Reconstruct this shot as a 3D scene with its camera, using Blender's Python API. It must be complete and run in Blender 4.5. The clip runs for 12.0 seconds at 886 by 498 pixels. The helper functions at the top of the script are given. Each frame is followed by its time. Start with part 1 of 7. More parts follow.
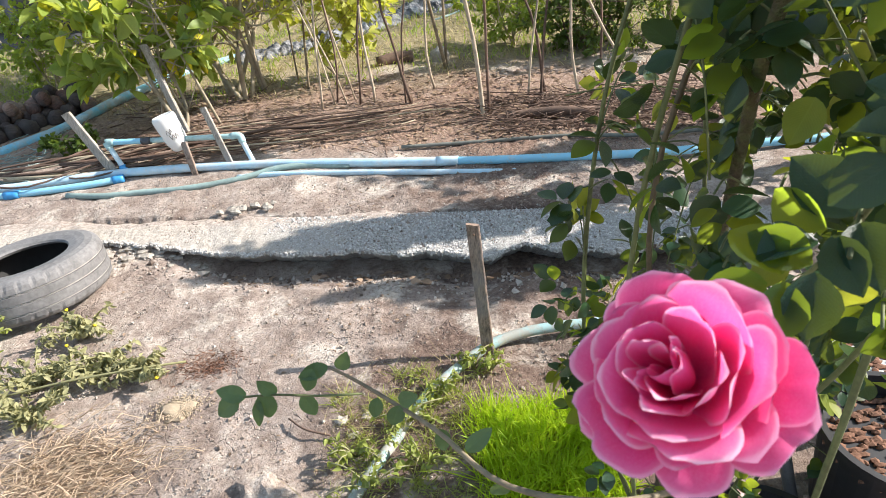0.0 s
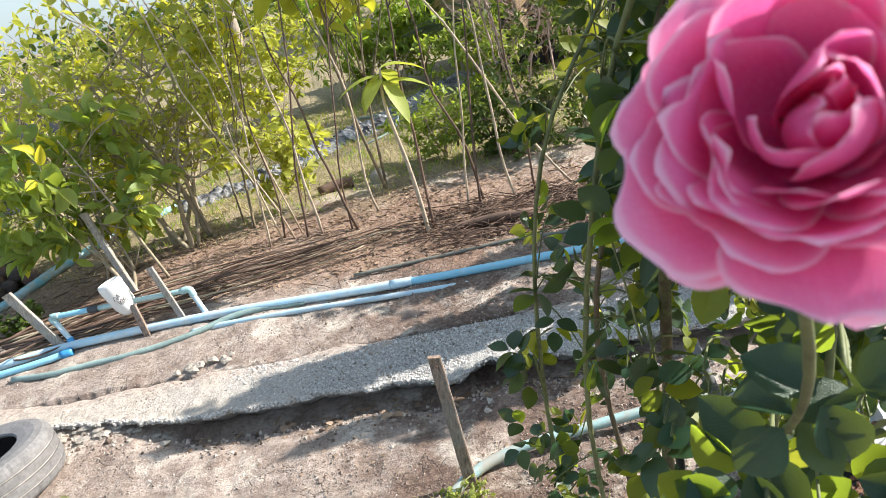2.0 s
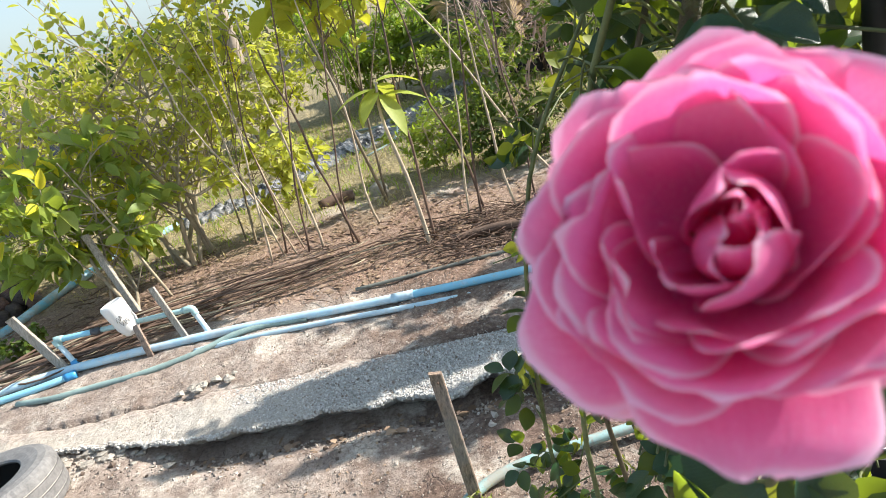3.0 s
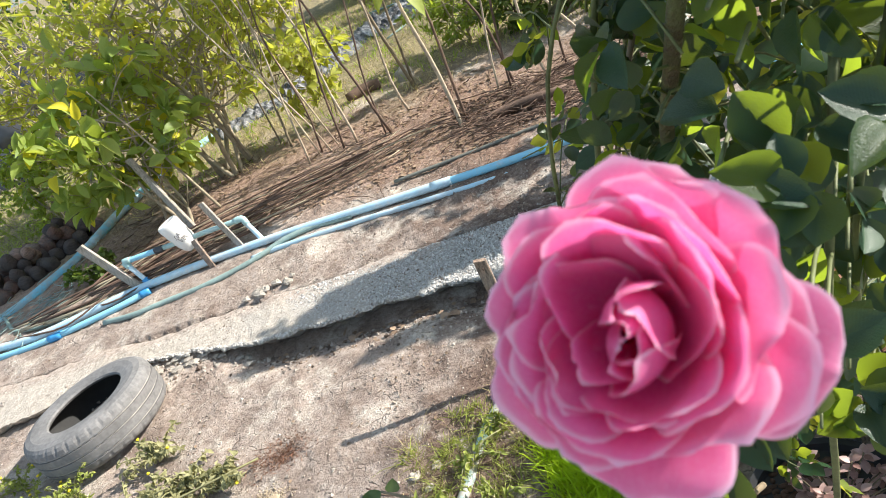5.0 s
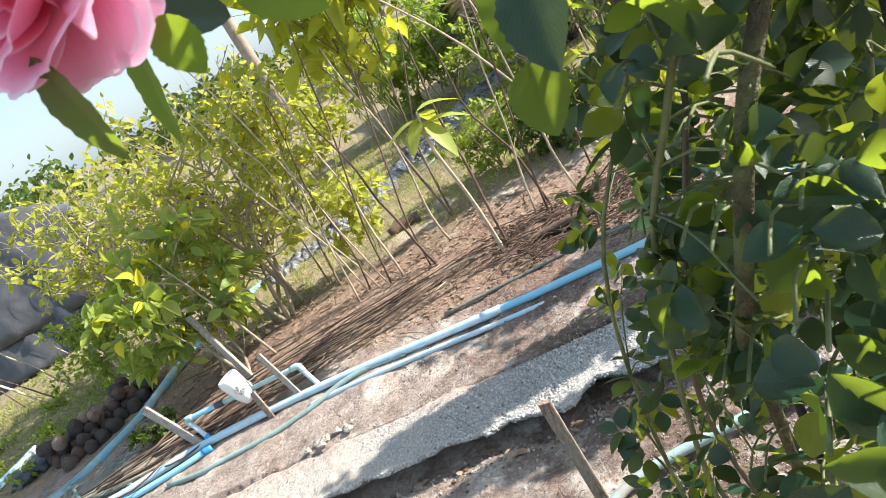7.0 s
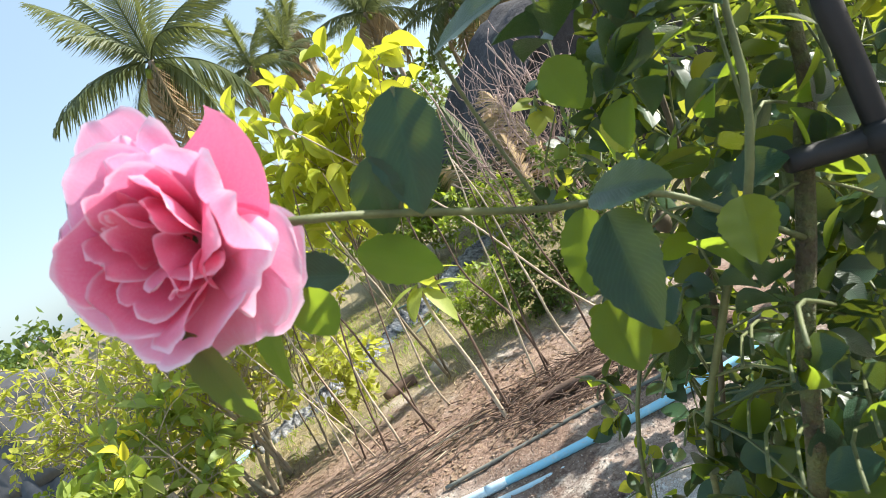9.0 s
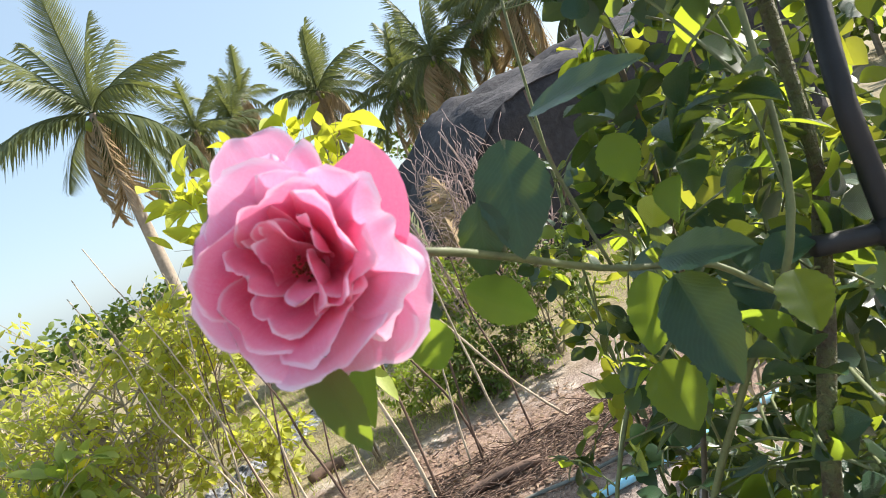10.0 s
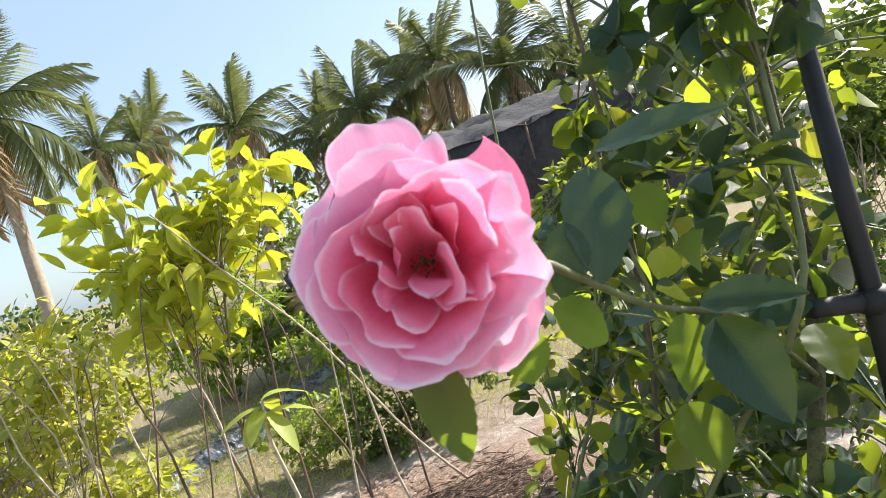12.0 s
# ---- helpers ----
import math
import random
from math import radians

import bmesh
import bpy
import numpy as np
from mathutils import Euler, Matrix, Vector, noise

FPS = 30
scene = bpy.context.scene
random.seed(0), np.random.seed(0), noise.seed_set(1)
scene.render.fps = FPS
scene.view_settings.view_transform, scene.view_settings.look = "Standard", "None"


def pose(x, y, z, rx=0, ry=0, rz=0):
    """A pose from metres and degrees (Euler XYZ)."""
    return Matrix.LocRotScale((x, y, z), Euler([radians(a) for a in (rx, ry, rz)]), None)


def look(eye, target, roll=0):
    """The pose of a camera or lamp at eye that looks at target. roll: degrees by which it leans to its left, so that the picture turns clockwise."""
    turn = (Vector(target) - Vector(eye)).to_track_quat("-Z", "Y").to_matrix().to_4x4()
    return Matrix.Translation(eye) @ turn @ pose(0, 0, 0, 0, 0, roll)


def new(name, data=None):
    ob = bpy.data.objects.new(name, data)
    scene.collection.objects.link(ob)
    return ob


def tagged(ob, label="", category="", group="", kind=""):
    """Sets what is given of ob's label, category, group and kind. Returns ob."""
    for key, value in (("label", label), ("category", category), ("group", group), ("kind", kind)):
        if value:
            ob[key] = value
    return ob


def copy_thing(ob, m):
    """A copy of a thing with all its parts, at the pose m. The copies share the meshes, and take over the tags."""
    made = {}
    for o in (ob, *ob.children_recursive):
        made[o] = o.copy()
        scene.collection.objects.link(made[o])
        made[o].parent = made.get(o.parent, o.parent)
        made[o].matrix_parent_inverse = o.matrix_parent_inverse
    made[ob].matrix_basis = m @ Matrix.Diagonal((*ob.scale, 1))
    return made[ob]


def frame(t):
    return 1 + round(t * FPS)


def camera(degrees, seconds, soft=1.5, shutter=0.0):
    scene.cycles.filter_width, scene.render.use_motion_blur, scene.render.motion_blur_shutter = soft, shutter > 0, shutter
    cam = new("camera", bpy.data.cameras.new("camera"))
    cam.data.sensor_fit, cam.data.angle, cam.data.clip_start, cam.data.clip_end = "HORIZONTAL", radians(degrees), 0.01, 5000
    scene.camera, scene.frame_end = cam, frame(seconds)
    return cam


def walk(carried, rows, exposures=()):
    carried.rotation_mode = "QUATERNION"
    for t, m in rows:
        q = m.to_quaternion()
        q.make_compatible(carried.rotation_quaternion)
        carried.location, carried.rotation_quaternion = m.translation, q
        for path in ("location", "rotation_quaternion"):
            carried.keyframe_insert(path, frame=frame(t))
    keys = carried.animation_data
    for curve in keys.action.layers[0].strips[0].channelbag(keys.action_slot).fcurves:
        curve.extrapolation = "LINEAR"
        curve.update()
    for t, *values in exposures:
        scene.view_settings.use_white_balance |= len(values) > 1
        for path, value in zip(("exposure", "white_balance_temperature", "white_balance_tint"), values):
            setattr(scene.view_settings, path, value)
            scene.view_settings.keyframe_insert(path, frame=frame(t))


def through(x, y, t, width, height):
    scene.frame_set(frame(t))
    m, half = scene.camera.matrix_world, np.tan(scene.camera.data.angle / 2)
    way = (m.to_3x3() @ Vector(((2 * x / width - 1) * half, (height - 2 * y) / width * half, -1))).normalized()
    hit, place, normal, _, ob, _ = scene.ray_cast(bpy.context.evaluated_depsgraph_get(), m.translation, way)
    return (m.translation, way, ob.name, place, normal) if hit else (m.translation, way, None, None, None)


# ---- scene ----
cam = camera(72.0, 12.0, 0.5)
cam.data.dof.use_dof = True
cam.data.dof.focus_distance = 1.25
cam.data.dof.aperture_fstop = 19.0
EXPOSURE = 0.87
PATH = [
    (0, (0.0486, 0.1077, 1.482), (0.0874, 1.783, 0.3903), -6.44),
    (0.5, (0.0603, 0.1171, 1.5258), (0.1271, 1.8456, 0.5219), -8.39),
    (1, (0.066, 0.1229, 1.5678), (0.2114, 1.8875, 0.6427), -10.68),
    (1.5, (0.0720, 0.1245, 1.5867), (0.2888, 1.9114, 0.7219), -11.47),
    (2, (0.0901, 0.1373, 1.5938), (0.3159, 1.9376, 0.7594), -12.67),
    (2.5, (0.1089, 0.1529, 1.5929), (0.3409, 1.9568, 0.7670), -13.44),
    (2.7, (0.1142, 0.1540, 1.5981), (0.3409, 1.9617, 0.7790), -14.03),
    (4.3, (0.1456, 0.1401, 1.6154), (0.2942, 1.9682, 0.8238), -16.81),
    (4.5, (0.1477, 0.1447, 1.6246), (0.2598, 1.9203, 0.717), -18.89),
    (5, (0.1526, 0.1394, 1.6613), (0.0976, 1.8059, 0.5568), -25.34),
    (5.5, (0.156, 0.1408, 1.6737), (-0.0547, 1.7259, 0.4724), -31.15),
    (6, (0.1663, 0.1553, 1.6978), (-0.0481, 1.8006, 0.5741), -33.58),
    (6.5, (0.1769, 0.1554, 1.7500), (0.0696, 1.9126, 0.7860), -32.26),
    (7, (0.1783, 0.1827, 1.7799), (0.1610, 2.0227, 1.0171), -30.54),
    (7.2, (0.1879, 0.1739, 1.7945), (0.1861, 2.0265, 1.0668), -31.28),
    (8.8, (0.1691, 0.1826, 1.8523), (0.3652, 2.1352, 1.4716), -29.70),
    (9, (0.1481, 0.1894, 1.8546), (0.4172, 2.1378, 1.4981), -28.72),
    (9.5, (0.1071, 0.1952, 1.8786), (0.5202, 2.1341, 1.6138), -26.78),
    (10, (0.0562, 0.1991, 1.8769), (0.6355, 2.1016, 1.6652), -22.98),
    (10.5, (0.0092, 0.2043, 1.8883), (0.7216, 2.0666, 1.7324), -21.96),
    (11, (-0.0193, 0.2208, 1.8971), (0.8204, 2.0322, 1.7793), -19.13),
    (11.5, (-0.0362, 0.2396, 1.8873), (0.8546, 2.0255, 1.7560), -16.39),
    (12, (-0.0354, 0.2414, 1.8865), (0.8714, 2.0185, 1.7460), -16.13),
]
walk(cam, [(t, look(eye, target, roll)) for t, eye, target, roll in PATH], [(0.0, EXPOSURE + 0.13, 6560, 12), (1.0, EXPOSURE + 0.19, 6560, 12), (2.5, EXPOSURE + 0.15, 6590, 10), (4.5, EXPOSURE + 0.18, 6600, 8), (5.5, EXPOSURE + 0.01, 6660, 11), (6.5, EXPOSURE + 0.12, 6640, 12), (7.0, EXPOSURE + 0.3, 6560, 11), (9.0, EXPOSURE + 0.32, 6560, 8), (10.0, EXPOSURE + 0.26, 6620, 11), (12.0, EXPOSURE + 0.27, 6640, 11)])

# ---- light ----
SUN_TO = Vector((0.714, 0.065, 0.46)).normalized()
world = bpy.data.worlds.new("sky_world")
scene.world = world
world.use_nodes = True
wn = world.node_tree
sky = wn.nodes.new("ShaderNodeTexSky")
sky.sky_type = "NISHITA"
sky.sun_disc = False
sky.sun_elevation = math.asin(SUN_TO.z)
sky.sun_rotation = math.atan2(SUN_TO.x, SUN_TO.y)
sky.air_density, sky.dust_density, sky.ozone_density = 1.0, 1.6, 1.0
haze = wn.nodes.new("ShaderNodeMix")
haze.data_type = "RGBA"
haze.inputs[0].default_value = 0.48
haze.inputs[7].default_value = (3.3, 4.45, 5.5, 1)
wn.links.new(sky.outputs[0], haze.inputs[6])
wn.links.new(haze.outputs[2], wn.nodes["Background"].inputs[0])
wn.nodes["Background"].inputs[1].default_value = 0.103
sun_data = bpy.data.lights.new("sun", "SUN")
sun_data.energy, sun_data.angle, sun_data.color = 5.0, radians(0.6), (1.0, 0.95, 0.88)
sun = new("sun", sun_data)
sun.matrix_world = look(SUN_TO * 50, (0, 0, 0))


# ---- materials ----
def mat_nodes(name):
    m = bpy.data.materials.new(name)
    m.use_nodes = True
    nt = m.node_tree
    return m, nt, nt.nodes["Principled BSDF"]


def tex_noise(nt, scale, detail=6.0, rough=0.6, vec=None):
    n = nt.nodes.new("ShaderNodeTexNoise")
    n.inputs["Scale"].default_value, n.inputs["Detail"].default_value, n.inputs["Roughness"].default_value = scale, detail, rough
    if vec is not None:
        nt.links.new(vec, n.inputs["Vector"])
    return n.outputs["Fac"]


def ramp(nt, fac, stops):
    r = nt.nodes.new("ShaderNodeValToRGB")
    while len(r.color_ramp.elements) < len(stops):
        r.color_ramp.elements.new(0.5)
    for e, (p, c) in zip(r.color_ramp.elements, stops):
        e.position, e.color = p, (*c, 1)
    nt.links.new(fac, r.inputs[0])
    return r.outputs[0]


def mix(nt, fac, a, b, mode="MIX"):
    n = nt.nodes.new("ShaderNodeMix")
    n.data_type, n.blend_type = "RGBA", mode
    for sock, v in ((n.inputs[0], fac), (n.inputs[6], a), (n.inputs[7], b)):
        if isinstance(v, (int, float)):
            sock.default_value = v
        elif isinstance(v, tuple):
            sock.default_value = (*v, 1)
        else:
            nt.links.new(v, sock)
    return n.outputs[2]


def calc(nt, op, a, b=0.0):
    n = nt.nodes.new("ShaderNodeMath")
    n.operation = op
    for sock, v in zip(n.inputs, (a, b)):
        if isinstance(v, (int, float)):
            sock.default_value = v
        else:
            nt.links.new(v, sock)
    return n.outputs[0]


def bump(nt, bsdf, height, strength, dist=0.01):
    b = nt.nodes.new("ShaderNodeBump")
    b.inputs["Strength"].default_value, b.inputs["Distance"].default_value = strength, dist
    nt.links.new(height, b.inputs["Height"])
    nt.links.new(b.outputs[0], bsdf.inputs["Normal"])


def coord(nt, kind="Object"):
    return nt.nodes.new("ShaderNodeTexCoord").outputs[kind]


def plain(name, colour, rough=0.6, vary=0.25, scale=30.0, relief=0.15, metal=0.0, dist=0.004):
    """A surface of one paint or stuff with stains at two scales and fine relief."""
    m, nt, b = mat_nodes(name)
    v = coord(nt)
    fine, broad = tex_noise(nt, scale, vec=v), tex_noise(nt, scale / 9, 4, vec=v)
    lo, hi = tuple(c * (1 - vary) for c in colour), tuple(min(1, c * (1 + vary)) for c in colour)
    col = mix(nt, 0.45, ramp(nt, fine, [(0.3, lo), (0.7, hi)]), ramp(nt, broad, [(0.35, lo), (0.65, hi)]))
    nt.links.new(col, b.inputs["Base Color"])
    b.inputs["Roughness"].default_value, b.inputs["Metallic"].default_value = rough, metal
    bump(nt, b, fine, relief, dist)
    return m


def two_tone(name, dark, pale, scale, rough):
    """Torn plastic, black with grey dusty patches, creased."""
    m, nt, b = mat_nodes(name)
    v = coord(nt)
    broad, crease = tex_noise(nt, scale, 6, 0.7, v), tex_noise(nt, scale * 5, 5, 0.6, v)
    mask = calc(nt, "ADD", calc(nt, "MULTIPLY", broad, 0.7), calc(nt, "MULTIPLY", crease, 0.3))
    nt.links.new(ramp(nt, mask, [(0.42, dark), (0.5, tuple(0.4 * p + 0.6 * q for p, q in zip(pale, dark))), (0.62, pale)]), b.inputs["Base Color"])
    b.inputs["Roughness"].default_value = rough
    bump(nt, b, crease, 0.7, 0.03)
    return m


def leafy(name, a, b_, through=(0.3, 0.4, 0.05), rough=0.45, share=0.35, island=True, vein=False, patchy=False):
    """Leaves: colour varies leaf by leaf, and light shines through them."""
    m, nt, b = mat_nodes(name)
    if island:
        r = nt.nodes.new("ShaderNodeNewGeometry").outputs["Random Per Island"]
    else:
        r = nt.nodes.new("ShaderNodeObjectInfo").outputs["Random"]
    v = coord(nt)
    n = tex_noise(nt, 60, 4, vec=v)
    col = ramp(nt, r, [(0.0, a), (1.0, b_)])
    col = mix(nt, 0.3, col, ramp(nt, n, [(0.3, tuple(c * 0.6 for c in a)), (0.7, b_)]))
    if vein:
        uv = nt.nodes.new("ShaderNodeUVMap").outputs[0]
        sx = nt.nodes.new("ShaderNodeSeparateXYZ")
        nt.links.new(uv, sx.inputs[0])
        side = calc(nt, "ABSOLUTE", calc(nt, "SUBTRACT", sx.outputs[0], 0.5))
        ribs = calc(nt, "SINE", calc(nt, "MULTIPLY", calc(nt, "SUBTRACT", sx.outputs[1], calc(nt, "MULTIPLY", side, 0.7)), 55.0))
        rib = calc(nt, "POWER", calc(nt, "ABSOLUTE", ribs), 0.35)
        mid = calc(nt, "MINIMUM", calc(nt, "MULTIPLY", side, 28.0), 1.0)
        line = calc(nt, "MINIMUM", rib, mid)
        col = mix(nt, calc(nt, "MULTIPLY", calc(nt, "SUBTRACT", 1.0, line), 0.1), col, tuple(min(1, c * 2.2 + 0.02) for c in b_))
        bump(nt, b, calc(nt, "ADD", calc(nt, "MULTIPLY", line, 0.35), calc(nt, "MULTIPLY", tex_noise(nt, 22, 3, 0.5, v), 2.5)), 0.3, 0.0015)
    else:
        bump(nt, b, n, 0.2, 0.002)
    nt.links.new(col, b.inputs["Base Color"])
    b.inputs["Roughness"].default_value = min(1.0, rough + 0.1)
    b.inputs["Specular IOR Level"].default_value = 0.4
    tr = nt.nodes.new("ShaderNodeBsdfTranslucent")
    nt.links.new(mix(nt, 0.75, col, through), tr.inputs[0])
    ms = nt.nodes.new("ShaderNodeMixShader")
    ms.inputs[0].default_value = share
    if patchy:
        # thin young leaves let much light through, old ones little
        nt.links.new(ramp(nt, r, [(0.62, (share * 0.35,) * 3), (0.86, (min(0.75, share * 2.6),) * 3)]), ms.inputs[0])
    nt.links.new(b.outputs[0], ms.inputs[1])
    nt.links.new(tr.outputs[0], ms.inputs[2])
    nt.links.new(ms.outputs[0], nt.nodes["Material Output"].inputs[0])
    return m


def soil():
    """Dry pale soil with a cracked crust and moist brown patches, litter under the canes, thin grass beyond."""
    m, nt, b = mat_nodes("dry_soil")
    v = coord(nt)
    sx = nt.nodes.new("ShaderNodeSeparateXYZ")
    nt.links.new(v, sx.inputs[0])
    grit, fine, mid, broad = tex_noise(nt, 170, 6, 0.75, v), tex_noise(nt, 48, 8, 0.7, v), tex_noise(nt, 7, 7, 0.65, v), tex_noise(nt, 1.7, 5, 0.6, v)
    pale = ramp(nt, fine, [(0.30, (0.16, 0.118, 0.095)), (0.47, (0.39, 0.315, 0.265)), (0.72, (0.63, 0.56, 0.50))])
    brown = ramp(nt, fine, [(0.3, (0.05, 0.03, 0.022)), (0.52, (0.155, 0.10, 0.076)), (0.72, (0.30, 0.225, 0.18))])
    # moist ground along the drain pipe and below the strip
    wet = calc(nt, "ADD", calc(nt, "ADD", calc(nt, "SUBTRACT", 0.2, calc(nt, "MULTIPLY", calc(nt, "ABSOLUTE", calc(nt, "SUBTRACT", sx.outputs[0], 0.5)), 0.4)), calc(nt, "MULTIPLY", broad, 0.9)), calc(nt, "MULTIPLY", mid, 0.55))
    ox, oy = calc(nt, "SUBTRACT", sx.outputs[0], 0.02), calc(nt, "SUBTRACT", sx.outputs[1], 1.4)
    near = calc(nt, "ADD", calc(nt, "MULTIPLY", ox, ox), calc(nt, "MULTIPLY", oy, oy))
    wet = calc(nt, "ADD", wet, calc(nt, "MAXIMUM", calc(nt, "MULTIPLY", calc(nt, "SUBTRACT", 0.24, near), 1.8), 0.0))
    damp = ramp(nt, wet, [(0.60, (0, 0, 0)), (0.88, (0.95, 0.95, 0.95))])
    patch = ramp(nt, calc(nt, "ADD", calc(nt, "MULTIPLY", mid, 0.6), calc(nt, "MULTIPLY", fine, 0.4)), [(0.42, (0, 0, 0)), (0.62, (0.8, 0.8, 0.8))])
    col = mix(nt, patch, pale, brown)
    col = mix(nt, damp, col, brown)
    dust = ramp(nt, tex_noise(nt, 3.1, 6, 0.7, v), [(0.52, (0, 0, 0)), (0.64, (0.75, 0.75, 0.75))])
    col = mix(nt, dust, col, ramp(nt, fine, [(0.3, (0.42, 0.355, 0.29)), (0.5, (0.63, 0.56, 0.48)), (0.7, (0.74, 0.68, 0.60))]))
    # cracked crust
    wv = nt.nodes.new("ShaderNodeVectorMath")
    wv.operation = "ADD"
    sc = nt.nodes.new("ShaderNodeVectorMath")
    sc.operation = "SCALE"
    nz = nt.nodes.new("ShaderNodeTexNoise")
    nz.inputs["Scale"].default_value = 14
    nt.links.new(v, nz.inputs["Vector"])
    nt.links.new(nz.outputs["Color"], sc.inputs[0])
    sc.inputs["Scale"].default_value = 0.09
    nt.links.new(v, wv.inputs[0])
    nt.links.new(sc.outputs[0], wv.inputs[1])
    ck = nt.nodes.new("ShaderNodeTexVoronoi")
    ck.feature = "DISTANCE_TO_EDGE"
    ck.inputs["Scale"].default_value = 11
    nt.links.new(wv.outputs[0], ck.inputs["Vector"])
    crack = ramp(nt, ck.outputs["Distance"], [(0.0, (1, 1, 1)), (0.028, (0, 0, 0))])
    crack = calc(nt, "MULTIPLY", crack, ramp(nt, tex_noise(nt, 4.3, 4, 0.6, v), [(0.5, (0, 0, 0)), (0.6, (1, 1, 1))]))
    col = mix(nt, calc(nt, "MULTIPLY", crack, 0.6), col, (0.07, 0.048, 0.04))
    # the litter lies in a wide belt that follows the pipe line
    yy = calc(nt, "ADD", calc(nt, "ADD", sx.outputs[1], calc(nt, "MULTIPLY", sx.outputs[0], 0.22)), calc(nt, "MULTIPLY", broad, 0.8))
    belt = ramp(nt, calc(nt, "MULTIPLY", yy, 0.1), [(0.37, (0, 0, 0)), (0.41, (0.85, 0.85, 0.85)), (0.5, (0.75, 0.75, 0.75)), (0.53, (0.15, 0.15, 0.15))])
    litter = ramp(nt, fine, [(0.3, (0.09, 0.045, 0.03)), (0.5, (0.27, 0.165, 0.115)), (0.75, (0.48, 0.35, 0.26))])
    col = mix(nt, belt, col, litter)
    grass = ramp(nt, tex_noise(nt, 26, 8, 0.7, v), [(0.3, (0.07, 0.068, 0.028)), (0.5, (0.25, 0.205, 0.10)), (0.72, (0.46, 0.38, 0.22))])
    lawn = ramp(nt, calc(nt, "MULTIPLY", calc(nt, "ADD", calc(nt, "ADD", sx.outputs[1], calc(nt, "MULTIPLY", calc(nt, "MINIMUM", calc(nt, "ADD", sx.outputs[0], 2.3), 0.0), -0.45)), calc(nt, "MULTIPLY", broad, 1.6)), 0.1), [(0.54, (0, 0, 0)), (0.62, (0.9, 0.9, 0.9))])
    col = mix(nt, lawn, col, grass)
    spots = ramp(nt, grit, [(0.34, (0.8, 0.8, 0.8)), (0.45, (0, 0, 0))])
    col = mix(nt, spots, col, (0.10, 0.075, 0.06))
    nt.links.new(col, b.inputs["Base Color"])
    b.inputs["Roughness"].default_value = 0.95
    hgt = calc(nt, "ADD", calc(nt, "ADD", calc(nt, "MULTIPLY", fine, 0.8), calc(nt, "MULTIPLY", grit, 0.3)), calc(nt, "SUBTRACT", mid, calc(nt, "MULTIPLY", crack, 0.4)))
    bump(nt, b, hgt, 0.85, 0.016)
    return m


def slab_mat():
    """Old grey concrete, dusty cream at one end, its fine gravel laid bare at the other."""
    m, nt, b = mat_nodes("old_concrete")
    v = coord(nt)
    fine, mid, broad = tex_noise(nt, 120, 7, 0.75, v), tex_noise(nt, 16, 6, 0.65, v), tex_noise(nt, 2.2, 5, 0.6, v)
    grain = tex_noise(nt, 52, 7, 0.75, v)
    dust = mix(nt, 0.55, ramp(nt, mid, [(0.32, (0.33, 0.28, 0.23)), (0.5, (0.46, 0.41, 0.35)), (0.7, (0.58, 0.52, 0.46))]), ramp(nt, grain, [(0.34, (0.20, 0.165, 0.135)), (0.5, (0.44, 0.39, 0.335)), (0.66, (0.60, 0.545, 0.48))]))
    bare = ramp(nt, fine, [(0.33, (0.17, 0.155, 0.14)), (0.5, (0.38, 0.36, 0.335)), (0.68, (0.62, 0.60, 0.57))])
    sx = nt.nodes.new("ShaderNodeSeparateXYZ")
    nt.links.new(v, sx.inputs[0])
    mask = calc(nt, "ADD", calc(nt, "MULTIPLY", sx.outputs[0], 0.35), calc(nt, "ADD", broad, 0.05))
    show = ramp(nt, mask, [(0.2, (0, 0, 0)), (0.5, (1, 1, 1))])
    col = mix(nt, show, dust, bare)
    # soil washed over the far edge
    wash = calc(nt, "ADD", calc(nt, "ADD", sx.outputs[1], calc(nt, "MULTIPLY", sx.outputs[0], 0.19)), calc(nt, "MULTIPLY", mid, 0.22))
    col = mix(nt, ramp(nt, calc(nt, "SUBTRACT", wash, 2.2), [(0.48, (0, 0, 0)), (0.58, (0.85, 0.85, 0.85))]), col, ramp(nt, grain, [(0.33, (0.16, 0.118, 0.095)), (0.5, (0.39, 0.315, 0.265)), (0.7, (0.60, 0.52, 0.46))]))
    col = mix(nt, ramp(nt, fine, [(0.3, (0.4, 0.4, 0.4)), (0.4, (0, 0, 0))]), col, (0.16, 0.14, 0.12))
    nt.links.new(col, b.inputs["Base Color"])
    b.inputs["Roughness"].default_value = 0.93
    bump(nt, b, calc(nt, "ADD", fine, mid), 0.7, 0.008)
    return m


